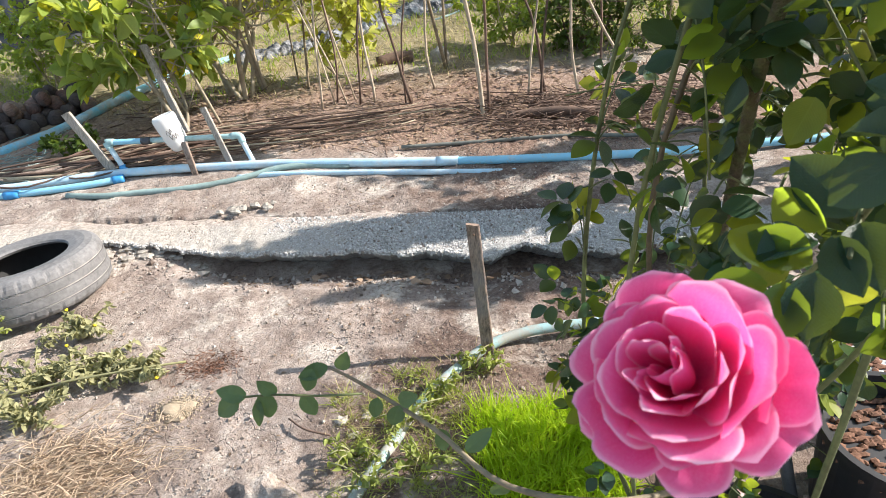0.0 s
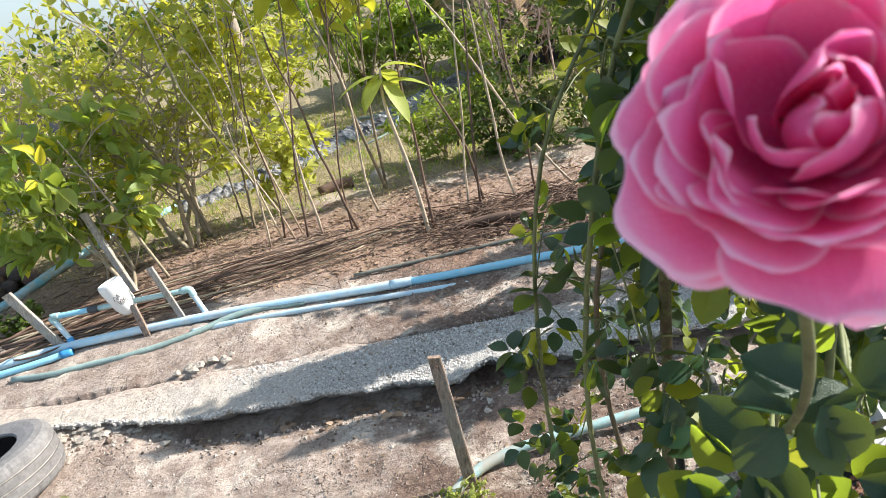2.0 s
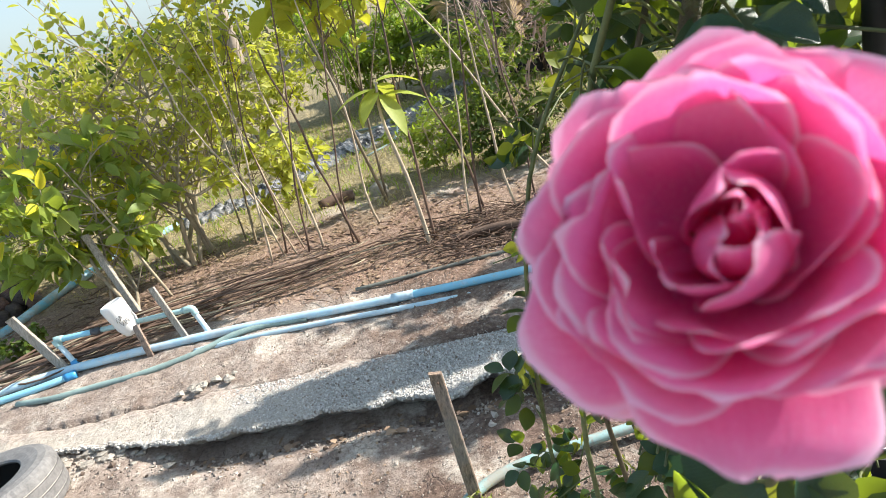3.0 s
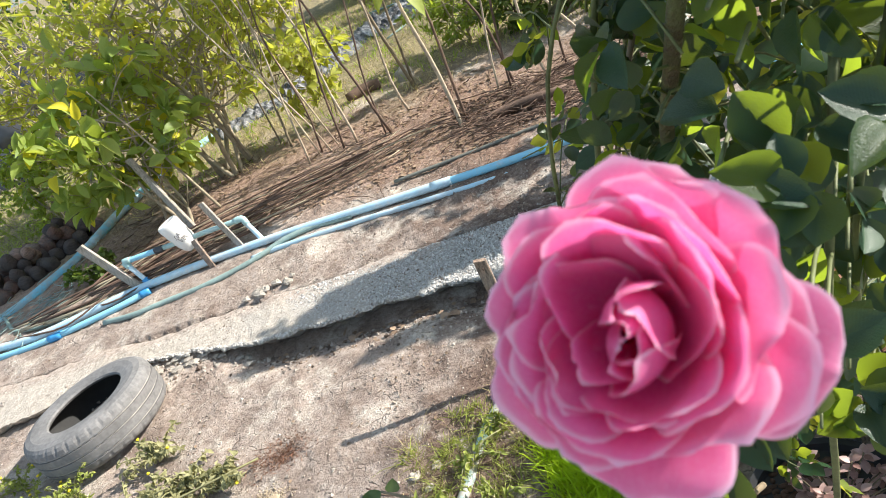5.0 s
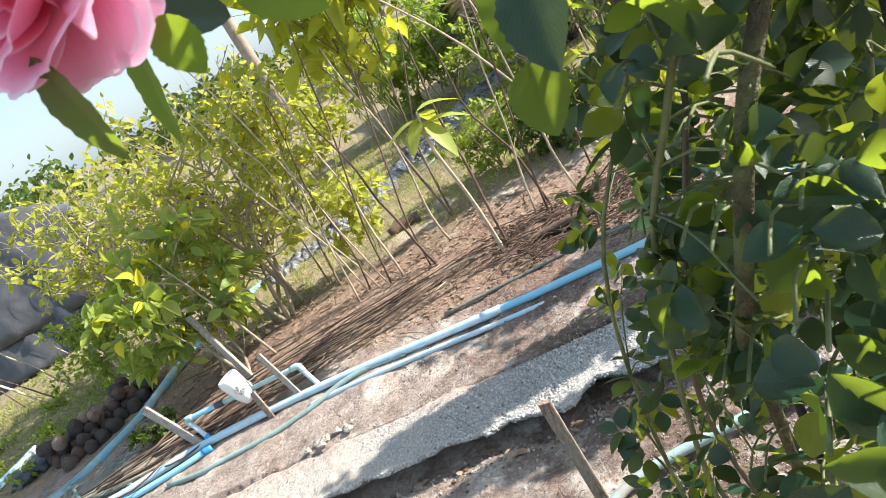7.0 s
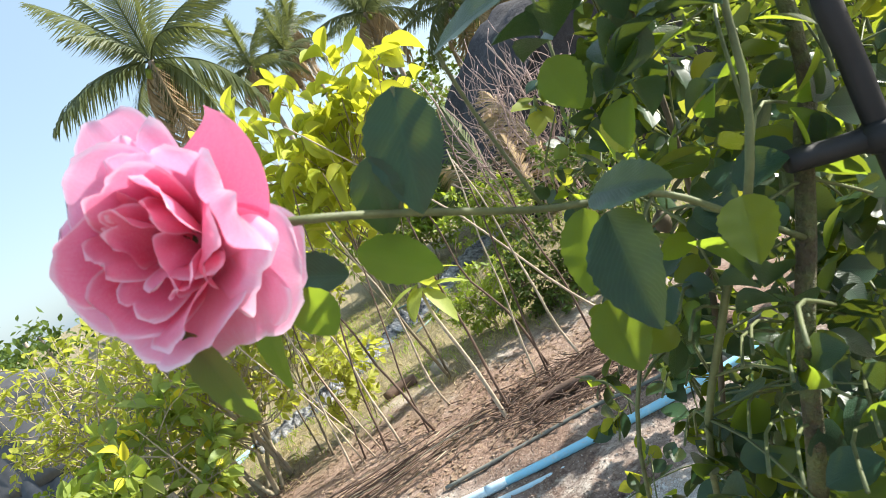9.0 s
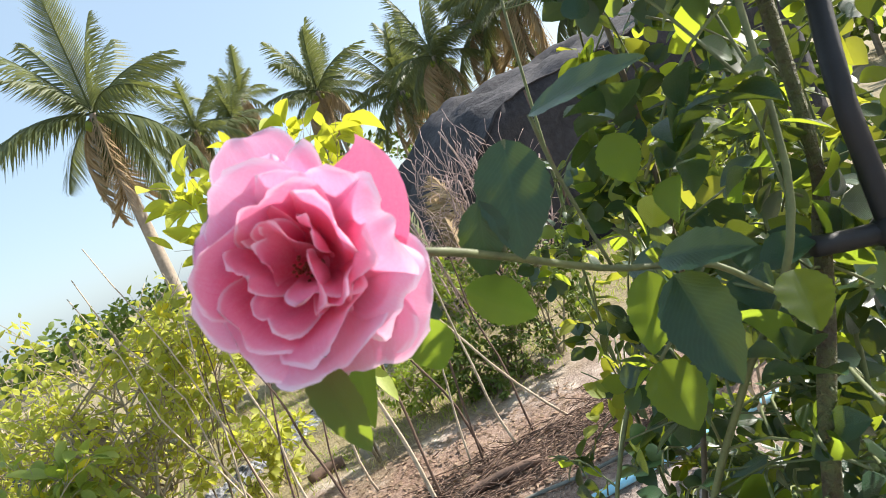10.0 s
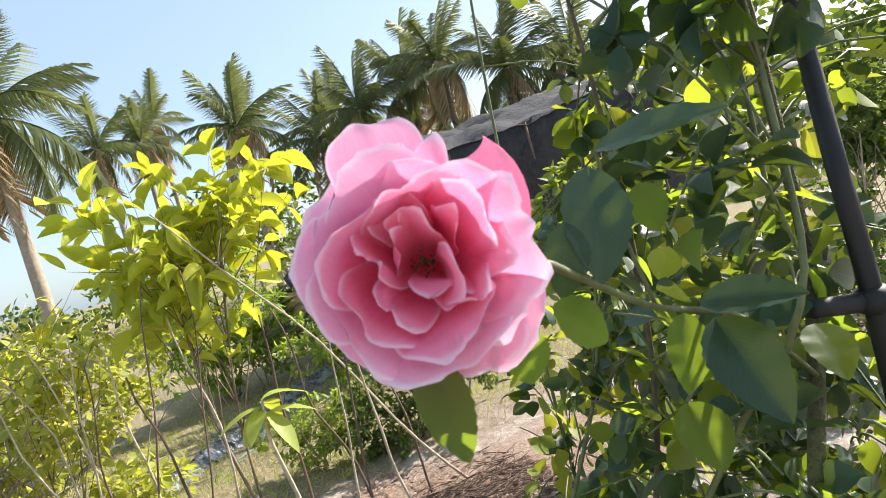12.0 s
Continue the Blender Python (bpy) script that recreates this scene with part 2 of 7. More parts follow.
def grained(name, colour, rough=0.85, along=(1.0, 1.0, 0.06), scale=130.0, vary=0.55, relief=0.5):
    """Weathered wood or fibre with long grain and grey stains."""
    m, nt, b = mat_nodes(name)
    v = coord(nt)
    mp = nt.nodes.new("ShaderNodeMapping")
    mp.inputs["Scale"].default_value = along
    nt.links.new(v, mp.inputs[0])
    g, st = tex_noise(nt, scale, 6, 0.7, mp.outputs[0]), tex_noise(nt, 9, 5, 0.6, v)
    lo, hi = tuple(c * (1 - vary) for c in colour), tuple(min(1, c * (1 + vary)) for c in colour)
    col = ramp(nt, g, [(0.33, lo), (0.5, colour), (0.7, hi)])
    grey = sum(colour) / 3
    col = mix(nt, ramp(nt, st, [(0.45, (0, 0, 0)), (0.65, (0.6, 0.6, 0.6))]), col, (grey * 1.15, grey * 1.1, grey * 1.05))
    nt.links.new(col, b.inputs["Base Color"])
    b.inputs["Roughness"].default_value = rough
    bump(nt, b, g, relief, 0.004)
    return m


def petal_mat(name, deep, body, rim, share=0.4):
    """A rose petal: deep at its foot, pale at its rim, with fine lengthwise veins."""
    m, nt, b = mat_nodes(name)
    uv = nt.nodes.new("ShaderNodeUVMap").outputs[0]
    sx = nt.nodes.new("ShaderNodeSeparateXYZ")
    nt.links.new(uv, sx.inputs[0])
    col = ramp(nt, sx.outputs[1], [(0.0, deep), (0.3, tuple(0.5 * (p + q) for p, q in zip(deep, body))), (0.52, body), (0.78, tuple(0.68 * p + 0.32 * q for p, q in zip(body, rim))), (0.90, rim), (1.0, tuple(min(1.0, c * 1.08 + 0.03) for c in rim))])
    st = nt.nodes.new("ShaderNodeMapping")
    st.inputs["Scale"].default_value = (46, 3, 1)
    nt.links.new(uv, st.inputs[0])
    vein = tex_noise(nt, 1.0, 5, 0.6, st.outputs[0])
    blot = tex_noise(nt, 60, 4, 0.6, coord(nt))
    col = mix(nt, ramp(nt, vein, [(0.35, (0, 0, 0)), (0.7, (0.26, 0.26, 0.26))]), col, deep)
    col = mix(nt, ramp(nt, blot, [(0.45, (0, 0, 0)), (0.75, (0.25, 0.25, 0.25))]), col, rim)
    nt.links.new(col, b.inputs["Base Color"])
    b.inputs["Roughness"].default_value = 0.55
    b.inputs["Sheen Weight"].default_value = 0.12
    bump(nt, b, vein, 0.25, 0.0006)
    tr = nt.nodes.new("ShaderNodeBsdfTranslucent")
    nt.links.new(mix(nt, 0.5, col, body), tr.inputs[0])
    ms = nt.nodes.new("ShaderNodeMixShader")
    ms.inputs[0].default_value = share
    nt.links.new(b.outputs[0], ms.inputs[1])
    nt.links.new(tr.outputs[0], ms.inputs[2])
    nt.links.new(ms.outputs[0], nt.nodes["Material Output"].inputs[0])
    return m


def pipe_mat(name, colour, dirt, level=0.5, mud=0.0):
    """Plastic pipe, chalky and dirty in patches."""
    m, nt, b = mat_nodes(name)
    v = coord(nt)
    n1, n2 = tex_noise(nt, 7, 6, 0.65, v), tex_noise(nt, 55, 5, 0.7, v)
    col = mix(nt, ramp(nt, n1, [(level, (0, 0, 0)), (level + 0.16, (1, 1, 1))]), colour, tuple(min(1, c * 0.55 + 0.33) for c in colour))
    col = mix(nt, ramp(nt, n2, [(0.55, (0, 0, 0)), (0.72, (0.8, 0.8, 0.8))]), col, dirt)
    if mud:
        col = mix(nt, ramp(nt, tex_noise(nt, 13, 6, 0.7, v), [(0.42, (0, 0, 0)), (0.56, (mud, mud, mud))]), col, (0.37, 0.31, 0.255))
    nt.links.new(col, b.inputs["Base Color"])
    b.inputs["Roughness"].default_value = 0.5
    bump(nt, b, n2, 0.15, 0.002)
    return m


SOIL, SLAB = soil(), slab_mat()
ROSE_LEAF = leafy("rose_leaf", (0.007, 0.029, 0.016), (0.028, 0.078, 0.030), (0.44, 0.54, 0.03), 0.27, 0.30, vein=True, patchy=True)
ROSE_LEAF_NEAR = leafy("rose_leaf_near", (0.009, 0.034, 0.021), (0.029, 0.080, 0.038), (0.40, 0.54, 0.03), 0.27, 0.28, island=False, vein=True, patchy=True)
# the next two: rose leaf with backlight from the sun painted in as yellow-green
ROSE_LEAF_SUNLIT = leafy("sunlit_rose_leaf", (0.12, 0.19, 0.03), (0.30, 0.32, 0.06), (0.6, 0.6, 0.04), 0.45, 0.45)
SUNLIT_SINGLE = leafy("single_sunlit_rose_leaf", (0.12, 0.19, 0.03), (0.28, 0.32, 0.06), (0.6, 0.62, 0.04), 0.35, 0.45, island=False, vein=True)
# a lighter rose leaf green for the low arching shoot
ROSE_LEAF_PALE = leafy("pale_rose_leaf", (0.045, 0.10, 0.055), (0.10, 0.17, 0.085), (0.36, 0.5, 0.05), 0.45, 0.25, island=False, vein=True)
SHRUB_YELLOW = leafy("yellow_green_leaf", (0.15, 0.20, 0.04), (0.56, 0.56, 0.105), (0.78, 0.80, 0.07), 0.5, 0.46)
SHRUB_GREEN = leafy("broad_green_leaf", (0.10, 0.18, 0.035), (0.36, 0.44, 0.09), (0.55, 0.66, 0.05), 0.40, 0.45)
LIME_LEAF = leafy("lime_leaf", (0.26, 0.33, 0.035), (0.54, 0.55, 0.06), (0.74, 0.74, 0.05), 0.42, 0.45, vein=True)
BROAD_LEAF = leafy("single_broad_leaf", (0.12, 0.21, 0.045), (0.42, 0.49, 0.13), (0.64, 0.70, 0.08), 0.38, 0.42, island=False, vein=True)
LIME_SINGLE = leafy("single_lime_leaf", (0.26, 0.33, 0.035), (0.54, 0.55, 0.06), (0.74, 0.74, 0.05), 0.42, 0.45, island=False, vein=True)
GARDEN_LEAF = leafy("garden_shrub_leaf", (0.05, 0.10, 0.025), (0.24, 0.29, 0.06), (0.5, 0.58, 0.05), 0.45, 0.35)
SAPLING_LEAF = leafy("sapling_leaf", (0.20, 0.31, 0.05), (0.46, 0.52, 0.11), (0.70, 0.74, 0.06), 0.42, 0.42, vein=True)
DARK_LEAF = leafy("dark_shrub_leaf", (0.03, 0.07, 0.015), (0.12, 0.18, 0.03), (0.3, 0.4, 0.04), 0.5, 0.3)
GRASS = leafy("lawn_grass", (0.10, 0.22, 0.02), (0.34, 0.46, 0.05), (0.55, 0.7, 0.05), 0.45, 0.4)
STRAW_GRASS = leafy("dry_grass", (0.30, 0.24, 0.10), (0.62, 0.54, 0.30), (0.6, 0.5, 0.2), 0.8, 0.25)
WEED_LEAF = leafy("weed_leaf", (0.19, 0.19, 0.08), (0.45, 0.43, 0.24), (0.48, 0.46, 0.15), 0.7, 0.28)
PALM_LEAF = leafy("palm_leaf", (0.035, 0.058, 0.024), (0.15, 0.175, 0.07), (0.34, 0.38, 0.09), 0.4, 0.25)
PALM_DRY = leafy("dry_palm_leaf", (0.25, 0.17, 0.09), (0.5, 0.38, 0.22), (0.5, 0.35, 0.15), 0.8, 0.2)
RED_LEAF = leafy("red_succulent_leaf", (0.16, 0.075, 0.065), (0.55, 0.38, 0.34), (0.5, 0.3, 0.25), 0.35, 0.15)
LITTER = leafy("leaf_litter", (0.10, 0.058, 0.038), (0.46, 0.33, 0.23), (0.4, 0.3, 0.15), 0.85, 0.12)
DARK_LITTER = leafy("dark_leaf_litter", (0.035, 0.02, 0.014), (0.16, 0.095, 0.065), (0.2, 0.12, 0.06), 0.9, 0.08)
PEBBLE = leafy("pebble", (0.20, 0.165, 0.14), (0.55, 0.49, 0.43), (0.3, 0.3, 0.3), 0.92, 0.0)
PETAL_HOT = petal_mat("hot_pink_petal", (0.80, 0.012, 0.17), (0.93, 0.12, 0.42), (0.97, 0.68, 0.84), 0.48)
PETAL_HOT_OUTER = petal_mat("pink_outer_petal", (0.76, 0.03, 0.17), (0.88, 0.17, 0.42), (0.95, 0.62, 0.80), 0.34)
PETAL_CRIMSON = petal_mat("crimson_pink_petal", (0.68, 0.008, 0.11), (0.86, 0.085, 0.32), (0.94, 0.45, 0.66), 0.36)
PETAL_PALE_OUTER = petal_mat("pale_outer_petal", (0.86, 0.14, 0.26), (0.91, 0.41, 0.63), (0.94, 0.80, 0.94), 0.32)
PETAL_PALE = petal_mat("pale_pink_petal", (0.80, 0.03, 0.07), (0.90, 0.21, 0.39), (0.95, 0.71, 0.86), 0.40)
PETAL_GUARD = petal_mat("deep_guard_petal", (0.84, 0.10, 0.25), (0.90, 0.26, 0.44), (0.95, 0.52, 0.68), 0.3)
STAMEN = plain("stamen", (0.18, 0.04, 0.012), 0.7)
ROSE_STEM = plain("rose_stem", (0.115, 0.135, 0.05), 0.6, 0.5, 80, 0.3)
WOODY_STEM = plain("woody_rose_stem", (0.21, 0.165, 0.105), 0.75, 0.5, 70, 0.4)
BARK_STEM = two_tone("bark_and_green_stem", (0.075, 0.052, 0.026), (0.13, 0.15, 0.045), 22.0, 0.65)
OLD_STEM = plain("old_rose_wood", (0.11, 0.085, 0.05), 0.8, 0.4, 60, 0.4)
CANE = plain("dry_cane", (0.47, 0.38, 0.28), 0.85, 0.45, 40, 0.4)
CANE_DARK = plain("dark_cane", (0.135, 0.085, 0.062), 0.85, 0.5, 40, 0.4)
SHRUB_WOOD = plain("shrub_wood", (0.36, 0.30, 0.21), 0.85, 0.35, 30, 0.4)
DEAD_TWIG = plain("dead_twig", (0.40, 0.29, 0.26), 0.85, 0.4, 30, 0.4)
PALM_WOOD = plain("palm_trunk", (0.34, 0.28, 0.22), 0.9, 0.3, 9, 0.6, dist=0.03)
STAKE_WOOD = grained("weathered_plank", (0.26, 0.185, 0.14), vary=0.75)
TYRE = plain("worn_rubber", (0.175, 0.17, 0.168), 0.75, 0.4, 60, 0.4)
TYRE_DUST = plain("tyre_dust", (0.34, 0.32, 0.30), 0.95, 0.5, 40)
# the tyre's rubber with the shade of its hollow put into the colour
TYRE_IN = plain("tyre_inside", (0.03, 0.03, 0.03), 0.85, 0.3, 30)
PIPE_BLUE = pipe_mat("blue_pipe", (0.26, 0.58, 0.76), (0.46, 0.46, 0.44), 0.55)
PIPE_PALE = pipe_mat("bleached_pipe", (0.44, 0.68, 0.82), (0.66, 0.68, 0.68), 0.42, 0.2)
PIPE_GREY = pipe_mat("grey_green_pipe", (0.34, 0.52, 0.52), (0.30, 0.29, 0.25), 0.5)
PIPE_DUSTY = pipe_mat("dusty_buried_pipe", (0.16, 0.50, 0.66), (0.40, 0.37, 0.32), 0.45, 0.5)
GREY_STAKE = grained("grey_stake_wood", (0.33, 0.29, 0.24))
LIME_GRASS = leafy("lime_grass", (0.24, 0.40, 0.015), (0.52, 0.66, 0.035), (0.62, 0.8, 0.03), 0.4, 0.45)
CLOD_DARK = leafy("dark_clod", (0.06, 0.044, 0.035), (0.2, 0.15, 0.12), (0.3, 0.3, 0.3), 0.95, 0.0)
YELLOW_GRASS = leafy("yellow_grass", (0.15, 0.20, 0.035), (0.42, 0.46, 0.12), (0.5, 0.55, 0.08), 0.5, 0.35)
STRAW = leafy("pale_straw", (0.32, 0.23, 0.155), (0.68, 0.54, 0.40), (0.5, 0.4, 0.25), 0.8, 0.15)
# shrub leaf with full sunlight painted into its base colour
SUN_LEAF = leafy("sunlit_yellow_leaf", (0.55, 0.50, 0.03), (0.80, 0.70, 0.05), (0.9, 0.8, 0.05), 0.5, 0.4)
GREY_CHIP = leafy("grey_gravel_chip", (0.30, 0.285, 0.265), (0.74, 0.72, 0.69), (0.3, 0.3, 0.3), 0.9, 0.0)
CLOD = leafy("soil_clod", (0.13, 0.095, 0.075), (0.44, 0.36, 0.30), (0.3, 0.3, 0.3), 0.95, 0.0)
FITTING = plain("blue_fitting", (0.05, 0.30, 0.62), 0.4, 0.2)
HOSE = plain("green_flat_hose", (0.25, 0.34, 0.32), 0.6, 0.3, 40)
WHITE_PLASTIC = plain("white_bottle_plastic", (0.80, 0.79, 0.76), 0.45, 0.12, 12, 0.1)
DIRT_MARK = plain("dark_smear", (0.16, 0.14, 0.13), 0.8, 0.4)
HUSK = grained("coconut_husk", (0.12, 0.062, 0.045), 0.85, (1, 1, 0.12), 90, 0.6, 0.8)
HUSK_DARK = grained("dark_coconut_husk", (0.06, 0.042, 0.036), 0.8, (1, 1, 0.12), 90, 0.6, 0.8)
PLASTIC_BLACK = plain("black_plastic_sheet", (0.05, 0.055, 0.065), 0.32, 0.5, 12, 0.3, dist=0.02)
PLASTIC_GREY = plain("dusty_plastic_sheet", (0.075, 0.075, 0.08), 0.4, 0.6, 5, 0.4, dist=0.03)
PLASTIC_SILVER = two_tone("silver_plastic", (0.014, 0.015, 0.018), (0.42, 0.42, 0.43), 5.0, 0.32)
HUSK_PALE = grained("pale_coconut_husk", (0.24, 0.15, 0.115), 0.85, (1, 1, 0.12), 90, 0.6, 0.8)
NET_DARK = plain("dark_shade_net", (0.032, 0.03, 0.034), 0.9, 0.7, 9, 0.8, dist=0.04)
IRON = plain("black_painted_iron", (0.011, 0.011, 0.012), 0.62, 0.4, 60)
GREY_METAL = plain("grey_pipe_post", (0.16, 0.16, 0.17), 0.5, 0.3, 40)
POT = plain("black_pot", (0.02, 0.02, 0.022), 0.5, 0.4, 30)
BUCKET = plain("grey_ribbed_plastic", (0.50, 0.52, 0.52), 0.5, 0.15, 30)
COIR = plain("red_coir", (0.20, 0.10, 0.062), 0.95, 0.5, 60, 0.8)
CEMENT = plain("cement_lump", (0.36, 0.325, 0.28), 0.95, 0.4, 60, 0.8, dist=0.01)
SAND = plain("cream_sand", (0.37, 0.295, 0.205), 0.95, 0.25, 90, 0.7)
OLD_RUBBER = plain("old_rubber_hose", (0.15, 0.155, 0.135), 0.8, 0.4, 40)
MUDDY_PIPE = pipe_mat("muddy_pipe", (0.30, 0.46, 0.46), (0.26, 0.215, 0.18), 0.62, 0.7)
YELLOW = plain("yellow_petal", (0.85, 0.62, 0.02), 0.5, 0.2)


# ---- shape helpers ----
def link_mesh(name, verts, faces, mat, parent=None, label="", smooth=False, uvs=None):
    me = bpy.data.meshes.new(name)
    me.from_pydata([tuple(v) for v in verts], [], faces)
    me.materials.append(mat)
    if smooth:
        me.polygons.foreach_set("use_smooth", [True] * len(me.polygons))
    if uvs is not None:
        lay = me.uv_layers.new(name="UVMap")
        idx = np.empty(len(me.loops), np.int64)
        me.loops.foreach_get("vertex_index", idx)
        lay.data.foreach_set("uv", np.asarray(uvs, np.float32)[idx].ravel())
    ob = new(name, me)
    if parent is not None:
        ob.parent = parent
    if label:
        ob["label"] = label
    return ob


def part(name, bm, mat, parent=None, label="", smooth=True):
    me = bpy.data.meshes.new(name)
    bm.to_mesh(me)
    bm.free()
    me.materials.append(mat)
    if smooth:
        me.polygons.foreach_set("use_smooth", [True] * len(me.polygons))
    ob = new(name, me)
    if parent is not None:
        ob.parent = parent
    if label:
        ob["label"] = label
    return ob


def smooth_path(pts, n):
    """n points along a Catmull-Rom curve through pts."""
    p = [Vector(q) for q in pts]
    p = [p[0] * 2 - p[1]] + p + [p[-1] * 2 - p[-2]]
    out = []
    for k in range(n):
        u = k / (n - 1) * (len(p) - 3)
        i = min(int(u), len(p) - 4)
        f = u - i
        a, b, c, d = p[i : i + 4]
        out.append(0.5 * (2 * b + (c - a) * f + (2 * a - 5 * b + 4 * c - d) * f * f + (3 * b - 3 * c + d - a) * f**3))
    return out


def tube_data(path, radius, sides=8, v0=0):
    """Vertices and faces of a closed tube; radius is a number or a function of 0..1 along it."""
    verts, faces, up = [], [], Vector((0.13, 0.31, 0.94))
    m = len(path)
    for k, p in enumerate(path):
        d = (path[min(k + 1, m - 1)] - path[max(k - 1, 0)]).normalized()
        s = d.cross(up)
        if s.length < 0.05:
            s = d.cross(Vector((1, 0, 0)))
        s.normalize()
        t = s.cross(d)
        r = radius(k / (m - 1)) if callable(radius) else radius
        for j in range(sides):
            a = 2 * math.pi * j / sides
            verts.append(p + s * (r * math.cos(a)) + t * (r * math.sin(a)))
    for k in range(m - 1):
        for j in range(sides):
            a, b = v0 + k * sides + j, v0 + k * sides + (j + 1) % sides
            faces.append((a, b, b + sides, a + sides))
    faces.append(tuple(v0 + j for j in reversed(range(sides))))
    faces.append(tuple(v0 + (m - 1) * sides + j for j in range(sides)))
    return verts, faces


def tube(name, pts, radius, mat, parent=None, label="", n=24, sides=10):
    v, f = tube_data(smooth_path(pts, n), radius, sides)
    return link_mesh(name, v, f, mat, parent, label, True)


def tubes(name, paths, mat, parent=None, label="", sides=6):
    """Many (path, radius) tubes in one mesh."""
    V, Fs = [], []
    for path, r in paths:
        v, f = tube_data(path, r, sides, len(V))
        V += v
        Fs += f
    return link_mesh(name, V, Fs, mat, parent, label, True)


LEAF_FINE = ((0.0, 0.04), (0.1, 0.44), (0.28, 0.84), (0.47, 1.0), (0.67, 0.88), (0.86, 0.50), (1.0, 0.02))
LEAF_ROWS = ((0.0, 0.06), (0.22, 0.72), (0.48, 1.0), (0.76, 0.68), (1.0, 0.03))


def leaf_cloud(name, leaves, mat, parent=None, label="", fold=0.22, droop=0.18, rows=LEAF_ROWS):
    """Leaves as (foot, way, normal, length, half width), each a folded, bent blade, in one mesh."""
    V, Fs, U = [], [], []
    for foot, way, nor, ln, hw in leaves:
        way = way.normalized()
        side = way.cross(nor)
        if side.length < 1e-4:
            side = way.cross(Vector((0.3, 0.5, 0.8)))
        side.normalize()
        nor = side.cross(way)
        b = len(V)
        for u, w in rows:
            c = foot + way * (ln * u) - nor * (droop * ln * u * u)
            e = side * (hw * w)
            lift = nor * (hw * w * fold)
            V += [c - e + lift, c, c + e + lift]
            U += [(0.5 - 0.5 * w, u), (0.5, u), (0.5 + 0.5 * w, u)]
        for k in range(len(rows) - 1):
            a = b + 3 * k
            Fs += [(a, a + 1, a + 4, a + 3), (a + 1, a + 2, a + 5, a + 4)]
    return link_mesh(name, V, Fs, mat, parent, label, True, U)


LEAF_SHAPES = {}


def leaf_objects(leaves, mat, parent, name="leaf"):
    """Leaves that can be told apart: an object each, on three shared meshes."""
    for n, (foot, way, nor, ln, hw) in enumerate(leaves):
        key = (mat.name, n % 3)
        if key not in LEAF_SHAPES:
            ob = leaf_cloud(name, [(Vector((0, 0, 0)), Vector((0, 1, 0)), Vector((0, 0, 1)), 1.0, 1.0)], mat, None, "", 0.2 + 0.06 * (n % 3), 0.12 + 0.08 * (n % 3), LEAF_FINE)
            LEAF_SHAPES[key] = ob.data
            ob.parent = parent
        else:
            ob = new(name, LEAF_SHAPES[key])
            ob.parent = parent
        way = way.normalized()
        side = way.cross(nor)
        if side.length < 1e-4:
            side = way.cross(Vector((0.3, 0.5, 0.8)))
        side.normalize()
        up = side.cross(way)
        m = Matrix((side * hw, way * ln, up * ln)).transposed().to_4x4()
        m.translation = foot
        ob.matrix_basis = m


def blade_cloud(name, blades, mat, parent=None, label=""):
    """Grass blades as (foot, tip, width), two-faced strips bent over."""
    V, Fs = [], []
    for foot, tip, w in blades:
        d = tip - foot
        s = d.cross(Vector((random.uniform(-1, 1), random.uniform(-1, 1), 0.2))).normalized() * w
        mid = foot + d * 0.55 + Vector((0, 0, 0.12 * d.length))
        b = len(V)
        V += [foot - s, foot + s, mid + s * 0.7, mid - s * 0.7, tip]
        Fs += [(b, b + 1, b + 2, b + 3), (b + 3, b + 2, b + 4)]
    return link_mesh(name, V, Fs, mat, parent, label)


def rand_dir(up=0.0):
    v = Vector((random.gauss(0, 1), random.gauss(0, 1), random.gauss(0, 1)))
    v.normalize()
    return (v + Vector((0, 0, up))).normalized()


def lump(bm, centre, size, rough=0.25, seed=0.0, sub=2):
    """An uneven stone or clod added to bm."""
    ret = bmesh.ops.create_icosphere(bm, subdivisions=sub, radius=1.0)
    for v in ret["verts"]:
        k = 1 + rough * noise.noise(v.co * 1.7 + Vector((seed, seed * 1.3, -seed)))
        v.co = Vector((v.co.x * size[0] * k, v.co.y * size[1] * k, v.co.z * size[2] * k)) + Vector(centre)


def empty(name, at=(0, 0, 0)):
    ob = new(name)
    ob.location = at
    ob.empty_display_size = 0.1
    return ob


# ---- ground ----
def lerp_list(x, table):
    if x <= table[0][0]:
        return table[0][1] + (x - table[0][0]) * -0.2
    for (a, ya), (b, yb) in zip(table, table[1:]):
        if x <= b:
            return ya + (yb - ya) * (x - a) / (b - a)
    return table[-1][1] + (x - table[-1][0]) * -0.2


FRONT = ((-3.4, 3.0), (-2.68, 2.80), (-2.3, 2.74), (-1.95, 2.8), (-1.49, 2.76), (-1.1, 2.59), (-0.63, 2.46), (-0.11, 2.36), (0.25, 2.25), (0.45, 2.29), (0.61, 2.22), (1.6, 2.02))
BACK = ((-3.4, 3.34), (-2.16, 3.11), (-1.6, 3.01), (-0.82, 2.86), (-0.11, 2.73), (0.44, 2.63), (0.86, 2.57), (1.6, 2.42))


def slab_front(x):
    return lerp_list(x, FRONT) + 0.040 * noise.noise(Vector((x * 5, 0.3, 0))) + 0.020 * noise.noise(Vector((x * 17, 1.3, 0))) + 0.012 * noise.noise(Vector((x * 61, 2.3, 0)))


